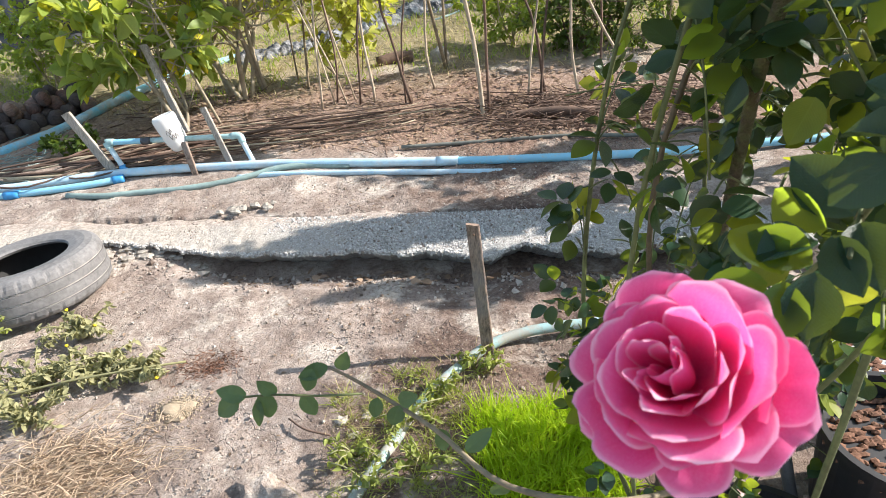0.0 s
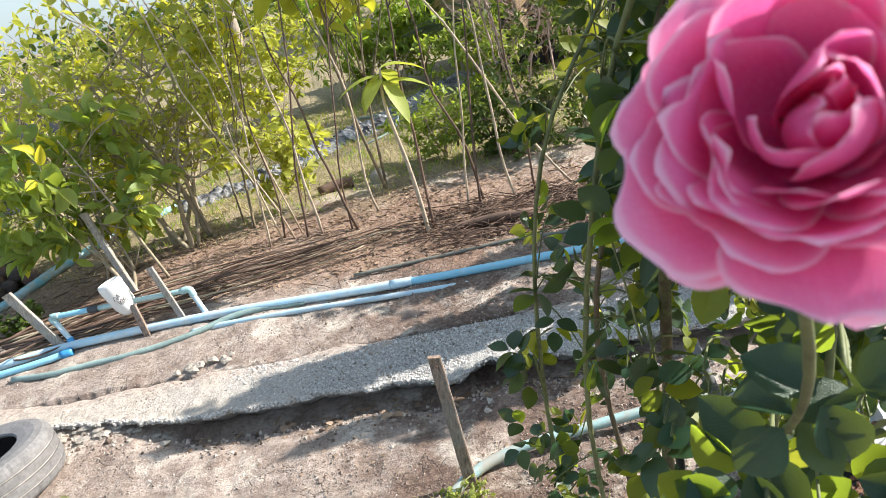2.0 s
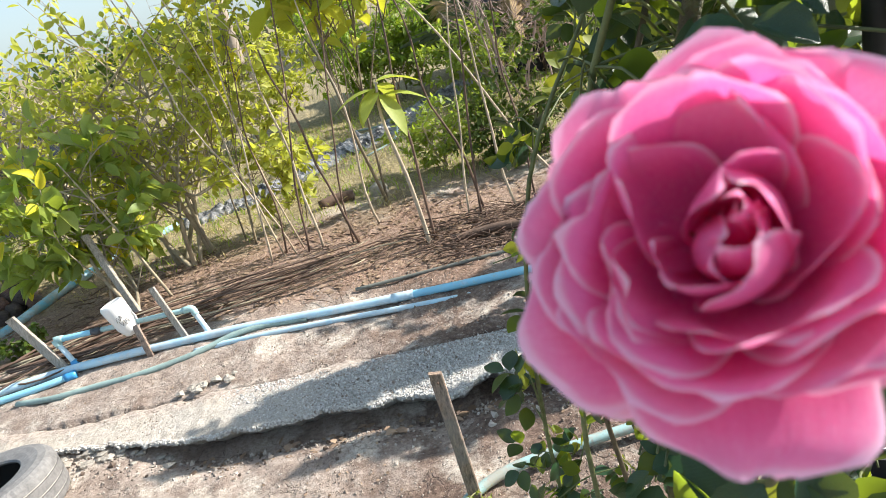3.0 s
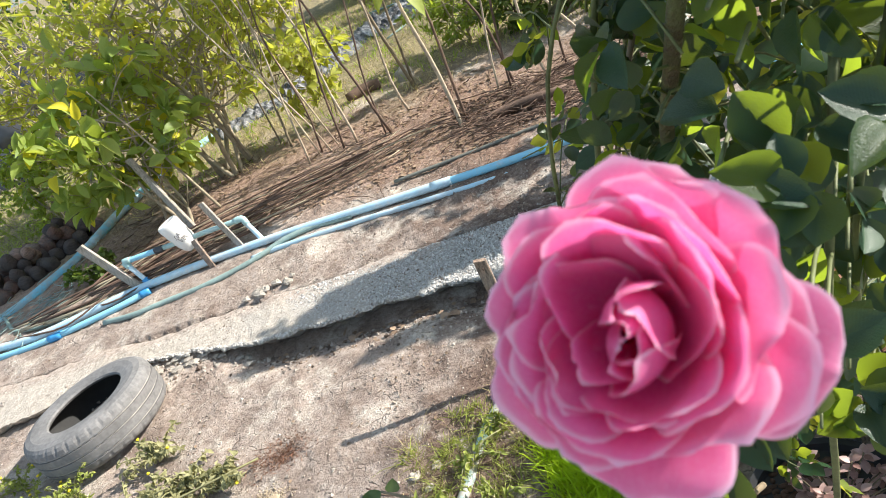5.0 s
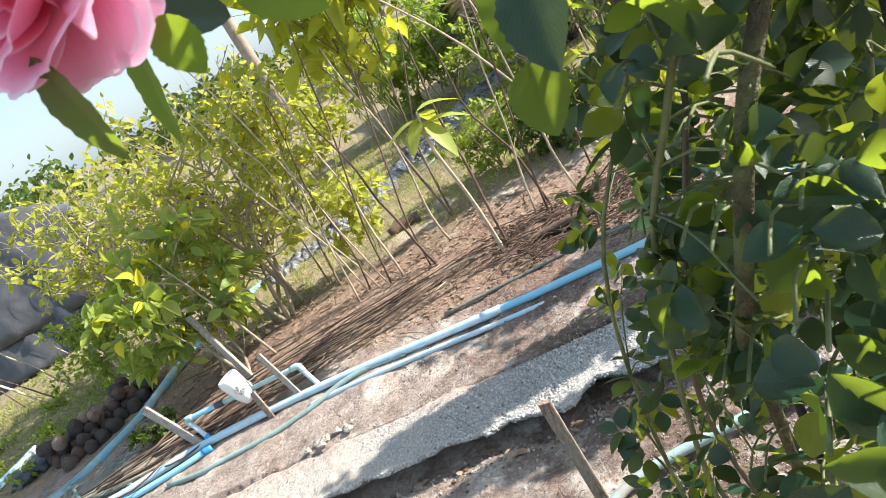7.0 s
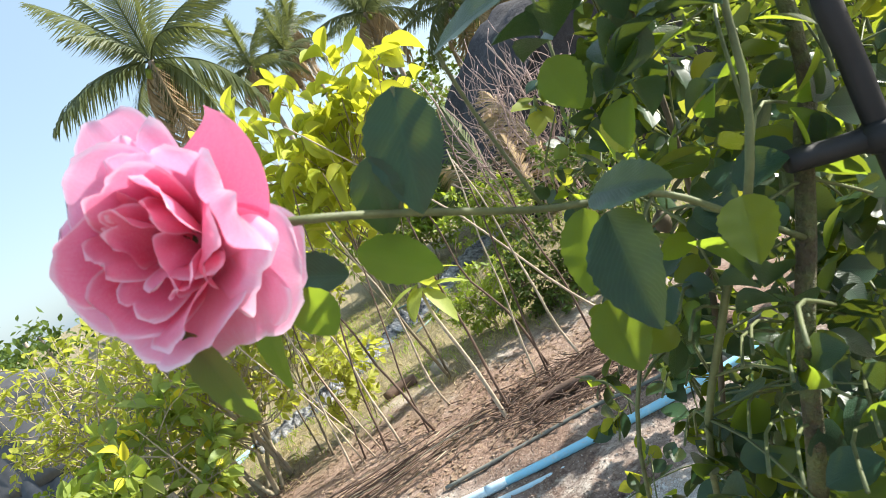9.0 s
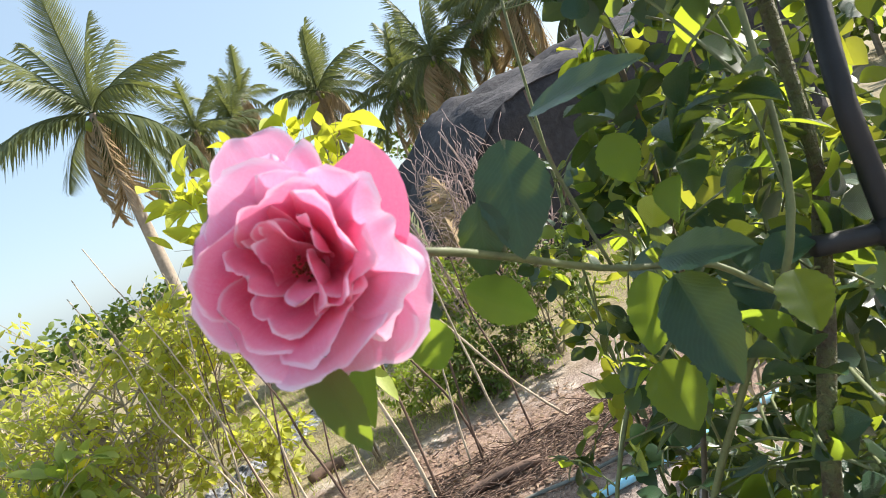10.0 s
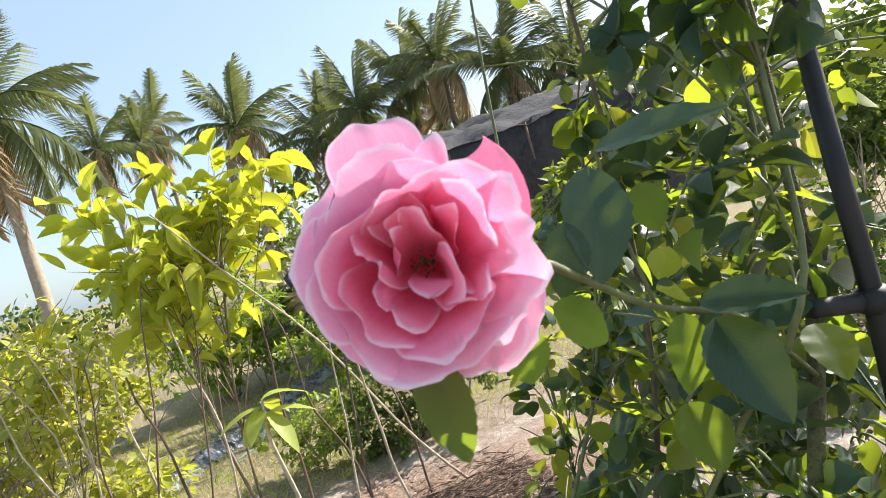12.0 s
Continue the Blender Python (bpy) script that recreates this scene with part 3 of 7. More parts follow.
def ground_z(x, y):
    n = 0.022 * noise.noise(Vector((x * 1.1, y * 1.1, 0))) + 0.014 * noise.noise(Vector((x * 4, y * 4, 2))) + 0.008 * noise.noise(Vector((x * 13, y * 13, 5))) + 0.005 * noise.noise(Vector((x * 29, y * 29, 9)))
    if abs(x) > 6 or y > 9 or y < -3:
        return -0.01 + n * 2
    f, b = lerp_list(x, FRONT), lerp_list(x, BACK)
    if y > b:
        return 0.022 + n - 0.02 * max(0.0, 1 - (y - b) / 0.1) * 0.3
    if y > f + 0.13:
        return -0.095
    d = max(0.0, f + 0.03 - y)
    k = min(1.0, max(0.0, (x + 1.3) / 0.5)) if x < 1.6 else 0.0
    dip = (0.015 + 0.07 * k) * math.exp(-((d - 0.02) / 0.15) ** 2) - 0.03 * (1 - k) * math.exp(-d / 0.16)
    return -0.012 + n - dip


def axis_steps(lo, hi, fine, far):
    a = list(np.arange(lo, hi + fine / 2, fine))
    s, v = fine, a[-1]
    while v < far:
        s *= 1.22
        v += s
        a.append(v)
    s, v = fine, a[0]
    while v > -far:
        s *= 1.22
        v -= s
        a.insert(0, v)
    return a


gx, gyy = axis_steps(-2.6, 1.3, 0.016, 900), axis_steps(0.9, 3.7, 0.016, 900)
gv = [(x, y, ground_z(x, y)) for y in gyy for x in gx]
nx = len(gx)
gf = [(j * nx + i, j * nx + i + 1, (j + 1) * nx + i + 1, (j + 1) * nx + i) for j in range(len(gyy) - 1) for i in range(nx - 1)]
tagged(link_mesh("ground", gv, gf, SOIL, smooth=True), "dry pale sandy soil with litter and thin grass", "ground", kind="structure")


def concrete_strip():
    xs = np.arange(-3.4, 1.61, 0.012)
    V, Fs = [], []
    rows = 14
    for x in xs:
        f, b = slab_front(x), lerp_list(x, BACK) + 0.06 * noise.noise(Vector((x * 2.3, 8.1, 0))) + 0.03 * noise.noise(Vector((x * 9, 5.1, 0)))
        for k in range(rows):
            u = k / (rows - 1)
            y = f + (b - f) * u
            z = 0.035 + 0.006 * noise.noise(Vector((x * 3, y * 3, 4))) + 0.004 * noise.noise(Vector((x * 19, y * 19, 1))) - 0.02 * u**6 + 0.003 * noise.noise(Vector((x * 47, y * 47, 6)))
            V.append((x, y, z))
        j = 0.02 * noise.noise(Vector((x * 17, 3.0, 0)))
        V.append((x, f + 0.008 + 0.5 * j, 0.020 + 0.3 * j))
        V.append((x, f + 0.12 + j, -0.09))
    m = rows + 2
    for i in range(len(xs) - 1):
        a, c = i * m, (i + 1) * m
        for k in range(rows - 1):
            Fs.append((a + k, c + k, c + k + 1, a + k + 1))
        Fs += [(a + rows, c + rows, c, a), (a + rows + 1, c + rows + 1, c + rows, a + rows)]
    return tagged(link_mesh("concrete_strip", V, Fs, SLAB, smooth=False), "old concrete strip with broken gravelly edge", "concrete", kind="structure")


concrete_strip()


def litter_field(name, n, box, size, mat, label, cat, lift=0.004, flat=0.35):
    """Loose leaves or flakes on the soil."""
    out = []
    for _ in range(n):
        x, y = random.uniform(box[0], box[1]), random.uniform(box[2], box[3])
        y -= 0.2 * x
        a = random.uniform(0, 6.3)
        ln = random.uniform(*size)
        out.append((Vector((x, y, ground_z(x, y) + lift)), Vector((math.cos(a), math.sin(a), random.uniform(-0.05, 0.3))), Vector((random.uniform(-flat, flat), random.uniform(-flat, flat), 1)), ln, ln * random.uniform(0.16, 0.38)))
    return tagged(leaf_cloud(name, out, mat), label, cat, kind="stuff")


def pebbles(name, n, box, size, label, mat=None, where=None, cat="gravel"):
    V, Fs = [], []
    for _ in range(n):
        x, y = random.uniform(box[0], box[1]), random.uniform(box[2], box[3])
        if where and not where(x, y):
            continue
        s = random.uniform(*size) * (1 if random.random() < 0.9 else 1.8)
        on_slab = lerp_list(x, FRONT) < y < lerp_list(x, BACK)
        z = 0.0345 - 0.02 * max(0.0, (y - lerp_list(x, FRONT)) / (lerp_list(x, BACK) - lerp_list(x, FRONT))) ** 6 if on_slab else ground_z(x, y) + s * 0.25
        b = len(V)
        q = Euler((random.uniform(0, 6), random.uniform(0, 6), random.uniform(0, 6))).to_matrix()
        for c in ((1, 0, 0), (-1, 0, 0), (0, 1, 0), (0, -1, 0), (0, 0, 1), (0, 0, -1)):
            V.append(Vector((x, y, z)) + q @ (Vector(c) * s * random.uniform(0.5, 1.1)) * 1.0)
        for t in ((0, 2, 4), (2, 1, 4), (1, 3, 4), (3, 0, 4), (2, 0, 5), (1, 2, 5), (3, 1, 5), (0, 3, 5)):
            Fs.append(tuple(b + k for k in t))
    return tagged(link_mesh(name, V, Fs, mat or PEBBLE, smooth=False), label, cat, kind="stuff")


def below_edge(x, y):
    return lerp_list(x, FRONT) - 0.30 * random.random() ** 1.6 < y < slab_front(x) - 0.012


def on_strip(x, y):
    return lerp_list(x, FRONT) + 0.02 < y < lerp_list(x, BACK) - 0.01 and x + 0.35 * noise.noise(Vector((x * 3, y * 3, 0))) > random.uniform(-0.9, 0.1)


def clod_patch(x, y):
    return noise.noise(Vector((x * 2.2, y * 2.2, 31))) + 0.25 * x > random.uniform(-0.15, 0.45)


pebbles("gravel", 7000, (-3.0, 1.5, 1.0, 3.7), (0.002, 0.006), "greyish gravel scattered over dry soil")
pebbles("strip_gravel", 42000, (-1.3, 1.5, 2.0, 2.95), (0.0035, 0.0075), "bare grey gravel set in the old concrete", GREY_CHIP, on_strip)
pebbles("rubble", 5200, (-2.0, 1.4, 1.8, 2.85), (0.004, 0.013), "broken concrete rubble below the strip edge", PEBBLE, below_edge)
pebbles("dark_clods", 1500, (-1.8, 1.4, 1.8, 2.85), (0.004, 0.012), "dark soil clods below the strip edge", CLOD_DARK, below_edge, "soil")


def edge_chips():
    """Gravel that sticks out of the strip's broken edge."""
    V, Fs = [], []
    for _ in range(5200):
        x = random.uniform(-1.7, 1.5)
        s = random.uniform(0.004, 0.009)
        c = Vector((x, slab_front(x) + random.uniform(-0.006, 0.012), random.uniform(0.018, 0.037)))
        q = Euler((random.uniform(0, 6), random.uniform(0, 6), random.uniform(0, 6))).to_matrix()
        b = len(V)
        V += [c + q @ (Vector(d) * s * random.uniform(0.5, 1.1)) for d in ((1, 0, 0), (-1, 0, 0), (0, 1, 0), (0, -1, 0), (0, 0, 1), (0, 0, -1))]
        Fs += [tuple(b + k for k in t) for t in ((0, 2, 4), (2, 1, 4), (1, 3, 4), (3, 0, 4), (2, 0, 5), (1, 2, 5), (3, 1, 5), (0, 3, 5))]
    tagged(link_mesh("edge_gravel", V, Fs, GREY_CHIP), "bare gravel along the broken strip edge", "gravel", kind="stuff")


edge_chips()
pebbles("soil_clods", 26000, (-2.6, 1.4, 0.95, 3.5), (0.002, 0.007), "small brown clods strewn over dry soil", CLOD, clod_patch, "soil")
litter_field("edge_leaves", 110, (-0.9, 1.2, 2.18, 2.36), (0.02, 0.06), LITTER, "brown dry leaves caught below the strip edge", "leaf litter")
litter_field("leaf_litter", 5200, (-2.6, 1.9, 3.5, 4.9), (0.012, 0.05), LITTER, "brown dry leaf litter under the canes", "leaf litter")
litter_field("dark_litter", 1500, (0.5, 2.0, 3.62, 4.3), (0.015, 0.05), DARK_LITTER, "dark leaf litter round the root heap", "leaf litter")
litter_field("dry_flakes", 1300, (-3.0, 1.3, 1.0, 3.6), (0.005, 0.018), LITTER, "small dry leaf flakes on the soil", "leaf litter")


def grass_field(name, n, box, height, mat, label, cat, width=0.002, clump=1, spread=0.03, lean=0.4):
    out = []
    for _ in range(n // clump):
        cx, cy = random.uniform(box[0], box[1]), random.uniform(box[2], box[3])
        for _ in range(clump):
            x, y = cx + random.gauss(0, spread), cy + random.gauss(0, spread)
            h = random.uniform(*height)
            p = Vector((x, y, ground_z(x, y) - 0.005))
            out.append((p, p + Vector((random.gauss(0, lean) * h, random.gauss(0, lean) * h, h)), width * random.uniform(0.6, 1.3)))
    return tagged(blade_cloud(name, out, mat), label, cat, kind="stuff")


grass_field("far_lawn", 9000, (-2.1, 5, 4.9, 9.5), (0.02, 0.08), GRASS, "thin yellow-green grass beyond the canes", "grass", 0.004, 8, 0.07)
grass_field("far_dry_grass", 9000, (-2.4, 5, 4.7, 9.5), (0.02, 0.07), STRAW_GRASS, "dry straw-coloured grass between the bushes", "grass", 0.003, 12, 0.06, 0.8)
grass_field("side_grass", 5200, (-5.2, -2.95, 4.95, 7.4), (0.015, 0.07), YELLOW_GRASS, "patchy yellow-green grass behind the coconut heap", "grass", 0.003, 14, 0.07, 0.7)
grass_field("lawn_clump", 5200, (0.125, 0.50, 1.05, 1.40), (0.04, 0.12), LIME_GRASS, "bright lime green grass clump beside the rose", "grass", 0.0019, 7, 0.022, 0.45)


grass_field("creeping_grass", 2300, (-0.32, 0.2, 1.12, 1.64), (0.012, 0.045), YELLOW_GRASS, "low yellow-green creeping grass round the drain pipe", "grass", 0.0014, 30, 0.014, 1.0)
grass_field("wiry_grass", 520, (-0.34, 0.22, 1.12, 1.66), (0.02, 0.06), STRAW_GRASS, "dry wiry grass round the drain pipe", "grass", 0.001, 9, 0.035, 1.2)


# ---- pipes and hoses ----
def pipe_run(name, pts, r, mat, label, n=40):
    ob = tube(name, pts, r, mat, n=n, sides=12)
    return tagged(ob, label, "pipe")


main_pipe = empty("water_pipe")
tagged(main_pipe, "long bleached light blue plastic water pipe on soil", "pipe")
long_body = tube("pipe_body", [(-4.3, 4.02, 0.045), (-3.28, 3.79, 0.045), (-2.94, 3.68, 0.05), (-2.44, 3.55, 0.05), (-1.74, 3.57, 0.05), (-0.89, 3.45, 0.05), (-0.09, 3.26, 0.045), (0.2, 3.19, 0.045)], 0.025, PIPE_PALE, main_pipe, n=50, sides=14)
tube("pipe_body", [(0.2, 3.19, 0.045), (0.62, 3.1, 0.045), (1.33, 2.98, 0.045), (2.32, 2.89, 0.05), (4.5, 2.6, 0.05)], 0.023, PIPE_BLUE, main_pipe, "newer bright blue length", n=40, sides=14)
tube("socket", [(0.14, 3.205, 0.045), (0.26, 3.178, 0.045)], 0.027, PIPE_PALE, long_body, n=4, sides=14)
second = empty("thin_water_pipe")
tagged(second, "thin pale blue plastic pipe on soil", "pipe")
thin_body = tube("pipe_body", [(-4.3, 3.86, 0.03), (-3.2, 3.66, 0.035), (-2.74, 3.53, 0.035), (-2.38, 3.475, 0.035), (-1.92, 3.475, 0.04), (-1.72, 3.51, 0.04)], 0.02, PIPE_BLUE, second, n=40, sides=12)
tube("coupling", [(-2.38, 3.475, 0.035), (-2.29, 3.468, 0.036)], 0.026, FITTING, thin_body, "bright blue coupling", n=4, sides=12)
tube("coupling", [(-1.76, 3.50, 0.04), (-1.70, 3.515, 0.04)], 0.025, FITTING, thin_body, "bright blue coupling", n=4, sides=12)
pipe_run("buried_thin_pipe", [(-1.0, 3.36, 0.025), (-0.8, 3.32, 0.035), (-0.41, 3.24, 0.033), (0.21, 3.085, 0.028), (0.55, 3.03, 0.012)], 0.016, PIPE_PALE, "pale plastic pipe half sunk in soil")
pipe_run("flat_hose", [(-1.98, 3.38, 0.03), (-1.75, 3.31, 0.034), (-1.53, 3.295, 0.034), (-1.28, 3.275, 0.034), (-0.98, 3.31, 0.036), (-0.78, 3.36, 0.05), (-0.6, 3.37, 0.042), (-0.35, 3.31, 0.034)], 0.017, HOSE, "faded green flat hose lying on soil")
pipe_run("diagonal_pipe", [(-4.3, 3.78, 0.02), (-3.37, 3.98, 0.022), (-2.94, 4.12, 0.025), (-2.72, 4.33, 0.028), (-2.54, 4.56, 0.03), (-2.42, 4.85, 0.035), (-2.30, 5.16, 0.035), (-1.95, 5.7, 0.035), (-1.5, 6.05, 0.035)], 0.038, PIPE_DUSTY, "dusty blue plastic pipe running under the shrubs")
pipe_run("drain_pipe", [(1.5, 1.62, 0.03), (1.06, 1.71, 0.03), (0.56, 1.745, 0.025), (0.36, 1.745, 0.022), (0.22, 1.71, 0.016), (0.11, 1.64, 0.008), (-0.02, 1.52, 0.004), (-0.1, 1.41, -0.012), (-0.18, 1.29, -0.002), (-0.3, 1.1, -0.012)], 0.019, MUDDY_PIPE, "muddy grey-green pipe half buried in soil", 60)
pipe_run("old_hose", [(-0.05, 3.47, 0.04), (0.4, 3.42, 0.036), (0.9, 3.35, 0.04), (1.4, 3.22, 0.04), (2.2, 3.2, 0.04)], 0.011, OLD_RUBBER, "thin dirty hose behind the pipe", 30)
pipe_run("looped_hose", [(0.35, 6.6, 0.03), (0.7, 6.9, 0.05), (0.82, 7.4, 0.12), (0.72, 7.8, 0.05), (0.3, 8.0, 0.04)], 0.012, HOSE, "green garden hose looped on far grass", 30)
pipe_run("net_cord", [(-2.94, 4.06, 0.05), (-2.78, 3.83, 0.03), (-2.58, 3.72, 0.03), (-2.42, 3.68, 0.03), (-2.3, 3.6, 0.05)], 0.011, HOSE, "faded green cord by the pipes", 20)


def riser():
    """The small bridge of pipe with elbows that stands over the main pipe."""
    o = empty("pipe_riser", (-1.3, 3.55, 0))
    tagged(o, "pale blue plastic pipe bridge with elbow fittings", "pipe")
    o.location = (0, 0, 0)
    a, b, c, d = Vector((-1.71, 3.585, 0.05)), Vector((-1.79, 3.66, 0.215)), Vector((-0.98, 3.55, 0.20)), Vector((-0.92, 3.475, 0.05))
    tube("upright", [a, b], 0.016, PIPE_PALE, o, n=6)
    tube("crossbar", [b, b.lerp(c, 0.33)], 0.017, PIPE_BLUE, o, n=6)
    tube("crossbar", [b.lerp(c, 0.33), c], 0.016, PIPE_GREY, o, n=8)
    tube("upright", [c, d], 0.016, PIPE_PALE, o, n=6)
    tube("elbow", [b.lerp(a, 0.22), b, b.lerp(c, 0.06)], 0.021, PIPE_GREY, o, n=8)
    tube("elbow", [c.lerp(d, 0.25), c, c.lerp(b, 0.06)], 0.021, PIPE_GREY, o, n=8)
    tube("socket", [b.lerp(c, 0.27), b.lerp(c, 0.34)], 0.022, PLASTIC_BLACK, o, n=4)
    tube("socket", [a, a.lerp(b, 0.2)], 0.022, FITTING, o, n=4)


riser()


# ---- stakes, bottle, tyre ----
def plank(name, foot, top, w, t, label, mat=STAKE_WOOD, nail=False):
    """A sawn stake with a worn, split top."""
    foot, top = Vector(foot), Vector(top)
    d = top - foot
    bm = bmesh.new()
    n = 9
    rows = []
    dz = d.normalized()
    sx = dz.cross(Vector((0.12, 1, 0))).normalized()
    sy = sx.cross(dz)
    for k in range(n):
        u = k / (n - 1)
        c = foot + d * u
        ww = w * (1 + 0.07 * noise.noise(Vector((u * 5, foot.x * 9, 0))))
        ring = []
        for a, b in ((-1, -1), (-0.8, -1), (0.8, -1), (1, -1), (1, 1), (0.8, 1), (-0.8, 1), (-1, 1)):
            e = 0.88 if abs(a) == 1 else 1.0
            p = c + sx * (a * ww / 2) + sy * (b * t / 2 * e)
            if k == n - 1:
                p += dz * (0.12 * w * (a + 0.6 * noise.noise(Vector((a * 3, b * 2, foot.x)))))
            ring.append(bm.verts.new(p))
        rows.append(ring)
    for r0, r1 in zip(rows, rows[1:]):
        for j in range(8):
            bm.faces.new((r0[j], r0[(j + 1) % 8], r1[(j + 1) % 8], r1[j]))
    bm.faces.new(rows[-1])
    bm.faces.new(list(reversed(rows[0])))
    body = part(name, bm, mat, None, "", False)
    tagged(body, label, "stake", "wooden stakes")
    if nail:
        b2 = bmesh.new()
        lump(b2, foot + d * 0.94 - sy * (t / 2), (0.004, 0.003, 0.006), 0.2, 1.0, 1)
        part("nail_hole", b2, CANE_DARK, body)
    return body


plank("wooden_stake", (0.204, 1.671, -0.06), (0.192, 1.80, 0.460), 0.042, 0.026, "weathered grey-brown wooden stake beside the drain pipe", nail=True)
plank("wooden_stake", (-1.73, 3.56, -0.04), (-1.98, 3.72, 0.40), 0.055, 0.02, "broad weathered stake leaning over the pipes", GREY_STAKE)
plank("wooden_stake", (-1.26, 3.45, -0.04), (-1.31, 3.56, 0.2), 0.035, 0.018, "short weathered stake holding a white bottle")
plank("wooden_stake", (-1.02, 3.44, -0.04), (-1.16, 3.62, 0.37), 0.035, 0.018, "slim weathered stake beside the pipe bridge", GREY_STAKE)
plank("wooden_stake", (-1.42, 4.0, -0.04), (-1.62, 4.25, 0.62), 0.04, 0.03, "tall grey stake among shrub leaves", GREY_STAKE)


def bottle():
    """A white plastic canister hung upside down over a stake."""
    prof = [(0.0, 0.0), (0.030, 0.0), (0.040, 0.006), (0.050, 0.03), (0.058, 0.055), (0.0615, 0.085), (0.0595, 0.10), (0.063, 0.115), (0.065, 0.155), (0.066, 0.185), (0.0635, 0.198), (0.056, 0.207), (0.053, 0.203), (0.0, 0.205)]
    bm = bmesh.new()
    n = 28
    rings = []
    for r, z in prof:
        ring = []
        for j in range(n):
            a = 2 * math.pi * j / n
            k = 1 + 0.055 * noise.noise(Vector((math.cos(a) * 2, math.sin(a) * 2, z * 22)))
            ring.append(bm.verts.new((r * k * math.cos(a), r * k * math.sin(a), z)))
        rings.append(ring)
    for r0, r1 in zip(rings, rings[1:]):
        for j in range(n):
            bm.faces.new((r0[j], r0[(j + 1) % n], r1[(j + 1) % n], r1[j]))
    bmesh.ops.remove_doubles(bm, verts=bm.verts, dist=0.0005)
    ob = part("white_bottle", bm, WHITE_PLASTIC)
    foot, top = Vector((-1.345, 3.59, 0.145)), Vector((-1.40, 3.61, 0.37))
    ob.matrix_world = Matrix.Translation(foot) @ (top - foot).to_track_quat("Z", "Y").to_matrix().to_4x4()
    ob.scale = (1.05, 1.05, 1.05)
    tagged(ob, "white plastic bottle upturned on a stake", "bottle")
    face = ob.matrix_world.to_3x3().inverted() @ Vector((1.35, -3.5, 1.4))
    a0 = math.atan2(face.y, face.x)
    for z0, da, n in ((0.09, -0.35, 8), (0.12, -0.5, 6)):
        scrawl = [(0.0645 * math.cos(a0 + da + 0.11 * k), 0.0645 * math.sin(a0 + da + 0.11 * k), z0 + 0.016 * math.sin(k * 2.3 + z0 * 90)) for k in range(n)]
        tube("smear", scrawl, 0.0016, DIRT_MARK, ob, "dark scrawled smear", n=36, sides=6)


bottle()


def tyre():
    """An old car tyre with three grooves round its tread, lying half tipped over."""
    R, n = 0.305, 144
    prof = [(0.185, -0.070), (0.176, -0.082), (0.182, -0.090), (0.215, -0.097), (0.25, -0.1), (0.278, -0.094), (0.292, -0.084), (0.300, -0.072)]
    for g in (-0.045, 0.0, 0.045):
        prof += [(R - 0.0005, g - 0.0048), (R - 0.010, g - 0.0035), (R - 0.010, g + 0.0035), (R - 0.0005, g + 0.0048)]
    prof += [(0.300, 0.072), (0.292, 0.084), (0.278, 0.094), (0.25, 0.1), (0.215, 0.097), (0.182, 0.090), (0.176, 0.082), (0.185, 0.070)]
    inner = [(0.20, 0.074), (0.25, 0.08), (0.28, 0.06), (0.287, 0.0), (0.28, -0.06), (0.25, -0.08), (0.20, -0.074)]
    bm = bmesh.new()

    def spin(pr, close):
        rings = []
        for r, z in pr:
            ring = []
            for j in range(n):
                a = 2 * math.pi * j / n
                rr = r - (0.004 if (r > 0.291 and j % 4 == 0 and abs(z) > 0.06) else 0)
                k = 1 + 0.008 * math.sin(2 * a + 0.5)
                ring.append(bm.verts.new((rr * k * math.cos(a), rr * k * math.sin(a), z)))
            rings.append(ring)
        pairs = list(zip(rings, rings[1:]))
        for r0, r1 in pairs:
            for j in range(n):
                bm.faces.new((r0[j], r0[(j + 1) % n], r1[(j + 1) % n], r1[j]))
        return rings

    spin(prof, False)
    o = empty("car_tyre")
    tagged(o, "worn grey car tyre lying tipped on dry soil", "tyre")
    tread = part("tread", bm, TYRE, o)
    tread.data.polygons.foreach_set("use_smooth", [False] * len(tread.data.polygons))
    for g in (-0.045, 0.0, 0.045):
        ring = [Vector(((R - 0.0085) * (1 + 0.008 * math.sin(2 * a + 0.5)) * math.cos(a), (R - 0.0085) * (1 + 0.008 * math.sin(2 * a + 0.5)) * math.sin(a), g)) for a in (2 * math.pi * j / 96 for j in range(97))]
        v, f = tube_data(ring, 0.0042, 6)
        link_mesh("tread_groove", v, f, TYRE_DUST, tread, "groove filled with pale dust", True)
    # inner wall, its shade painted in by a near-black material
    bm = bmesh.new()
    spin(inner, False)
    part("inner_wall", bm, TYRE_IN, o, "inner wall coloured dark like the shaded hollow")
    axis = Vector((-0.06, 0.13, 0.99)).normalized()
    o.matrix_world = Matrix.Translation((-1.69, 2.42, 0.10)) @ axis.to_track_quat("Z", "X").to_matrix().to_4x4()
    bm = bmesh.new()
    lump(bm, (-1.75, 2.42, -0.02), (0.2, 0.19, 0.06), 0.2, 3.0, 3)
    tagged(part("soil_heap", bm, SOIL), "grey soil heap inside the tyre", "soil")


tyre()


# ---- coconuts ----
def coconut():
    bm = bmesh.new()
    lump(bm, (0, 0, 0), (0.066, 0.057, 0.054), 0.22, 4.0, 3)
    return part("coconut_husk", bm, HUSK)


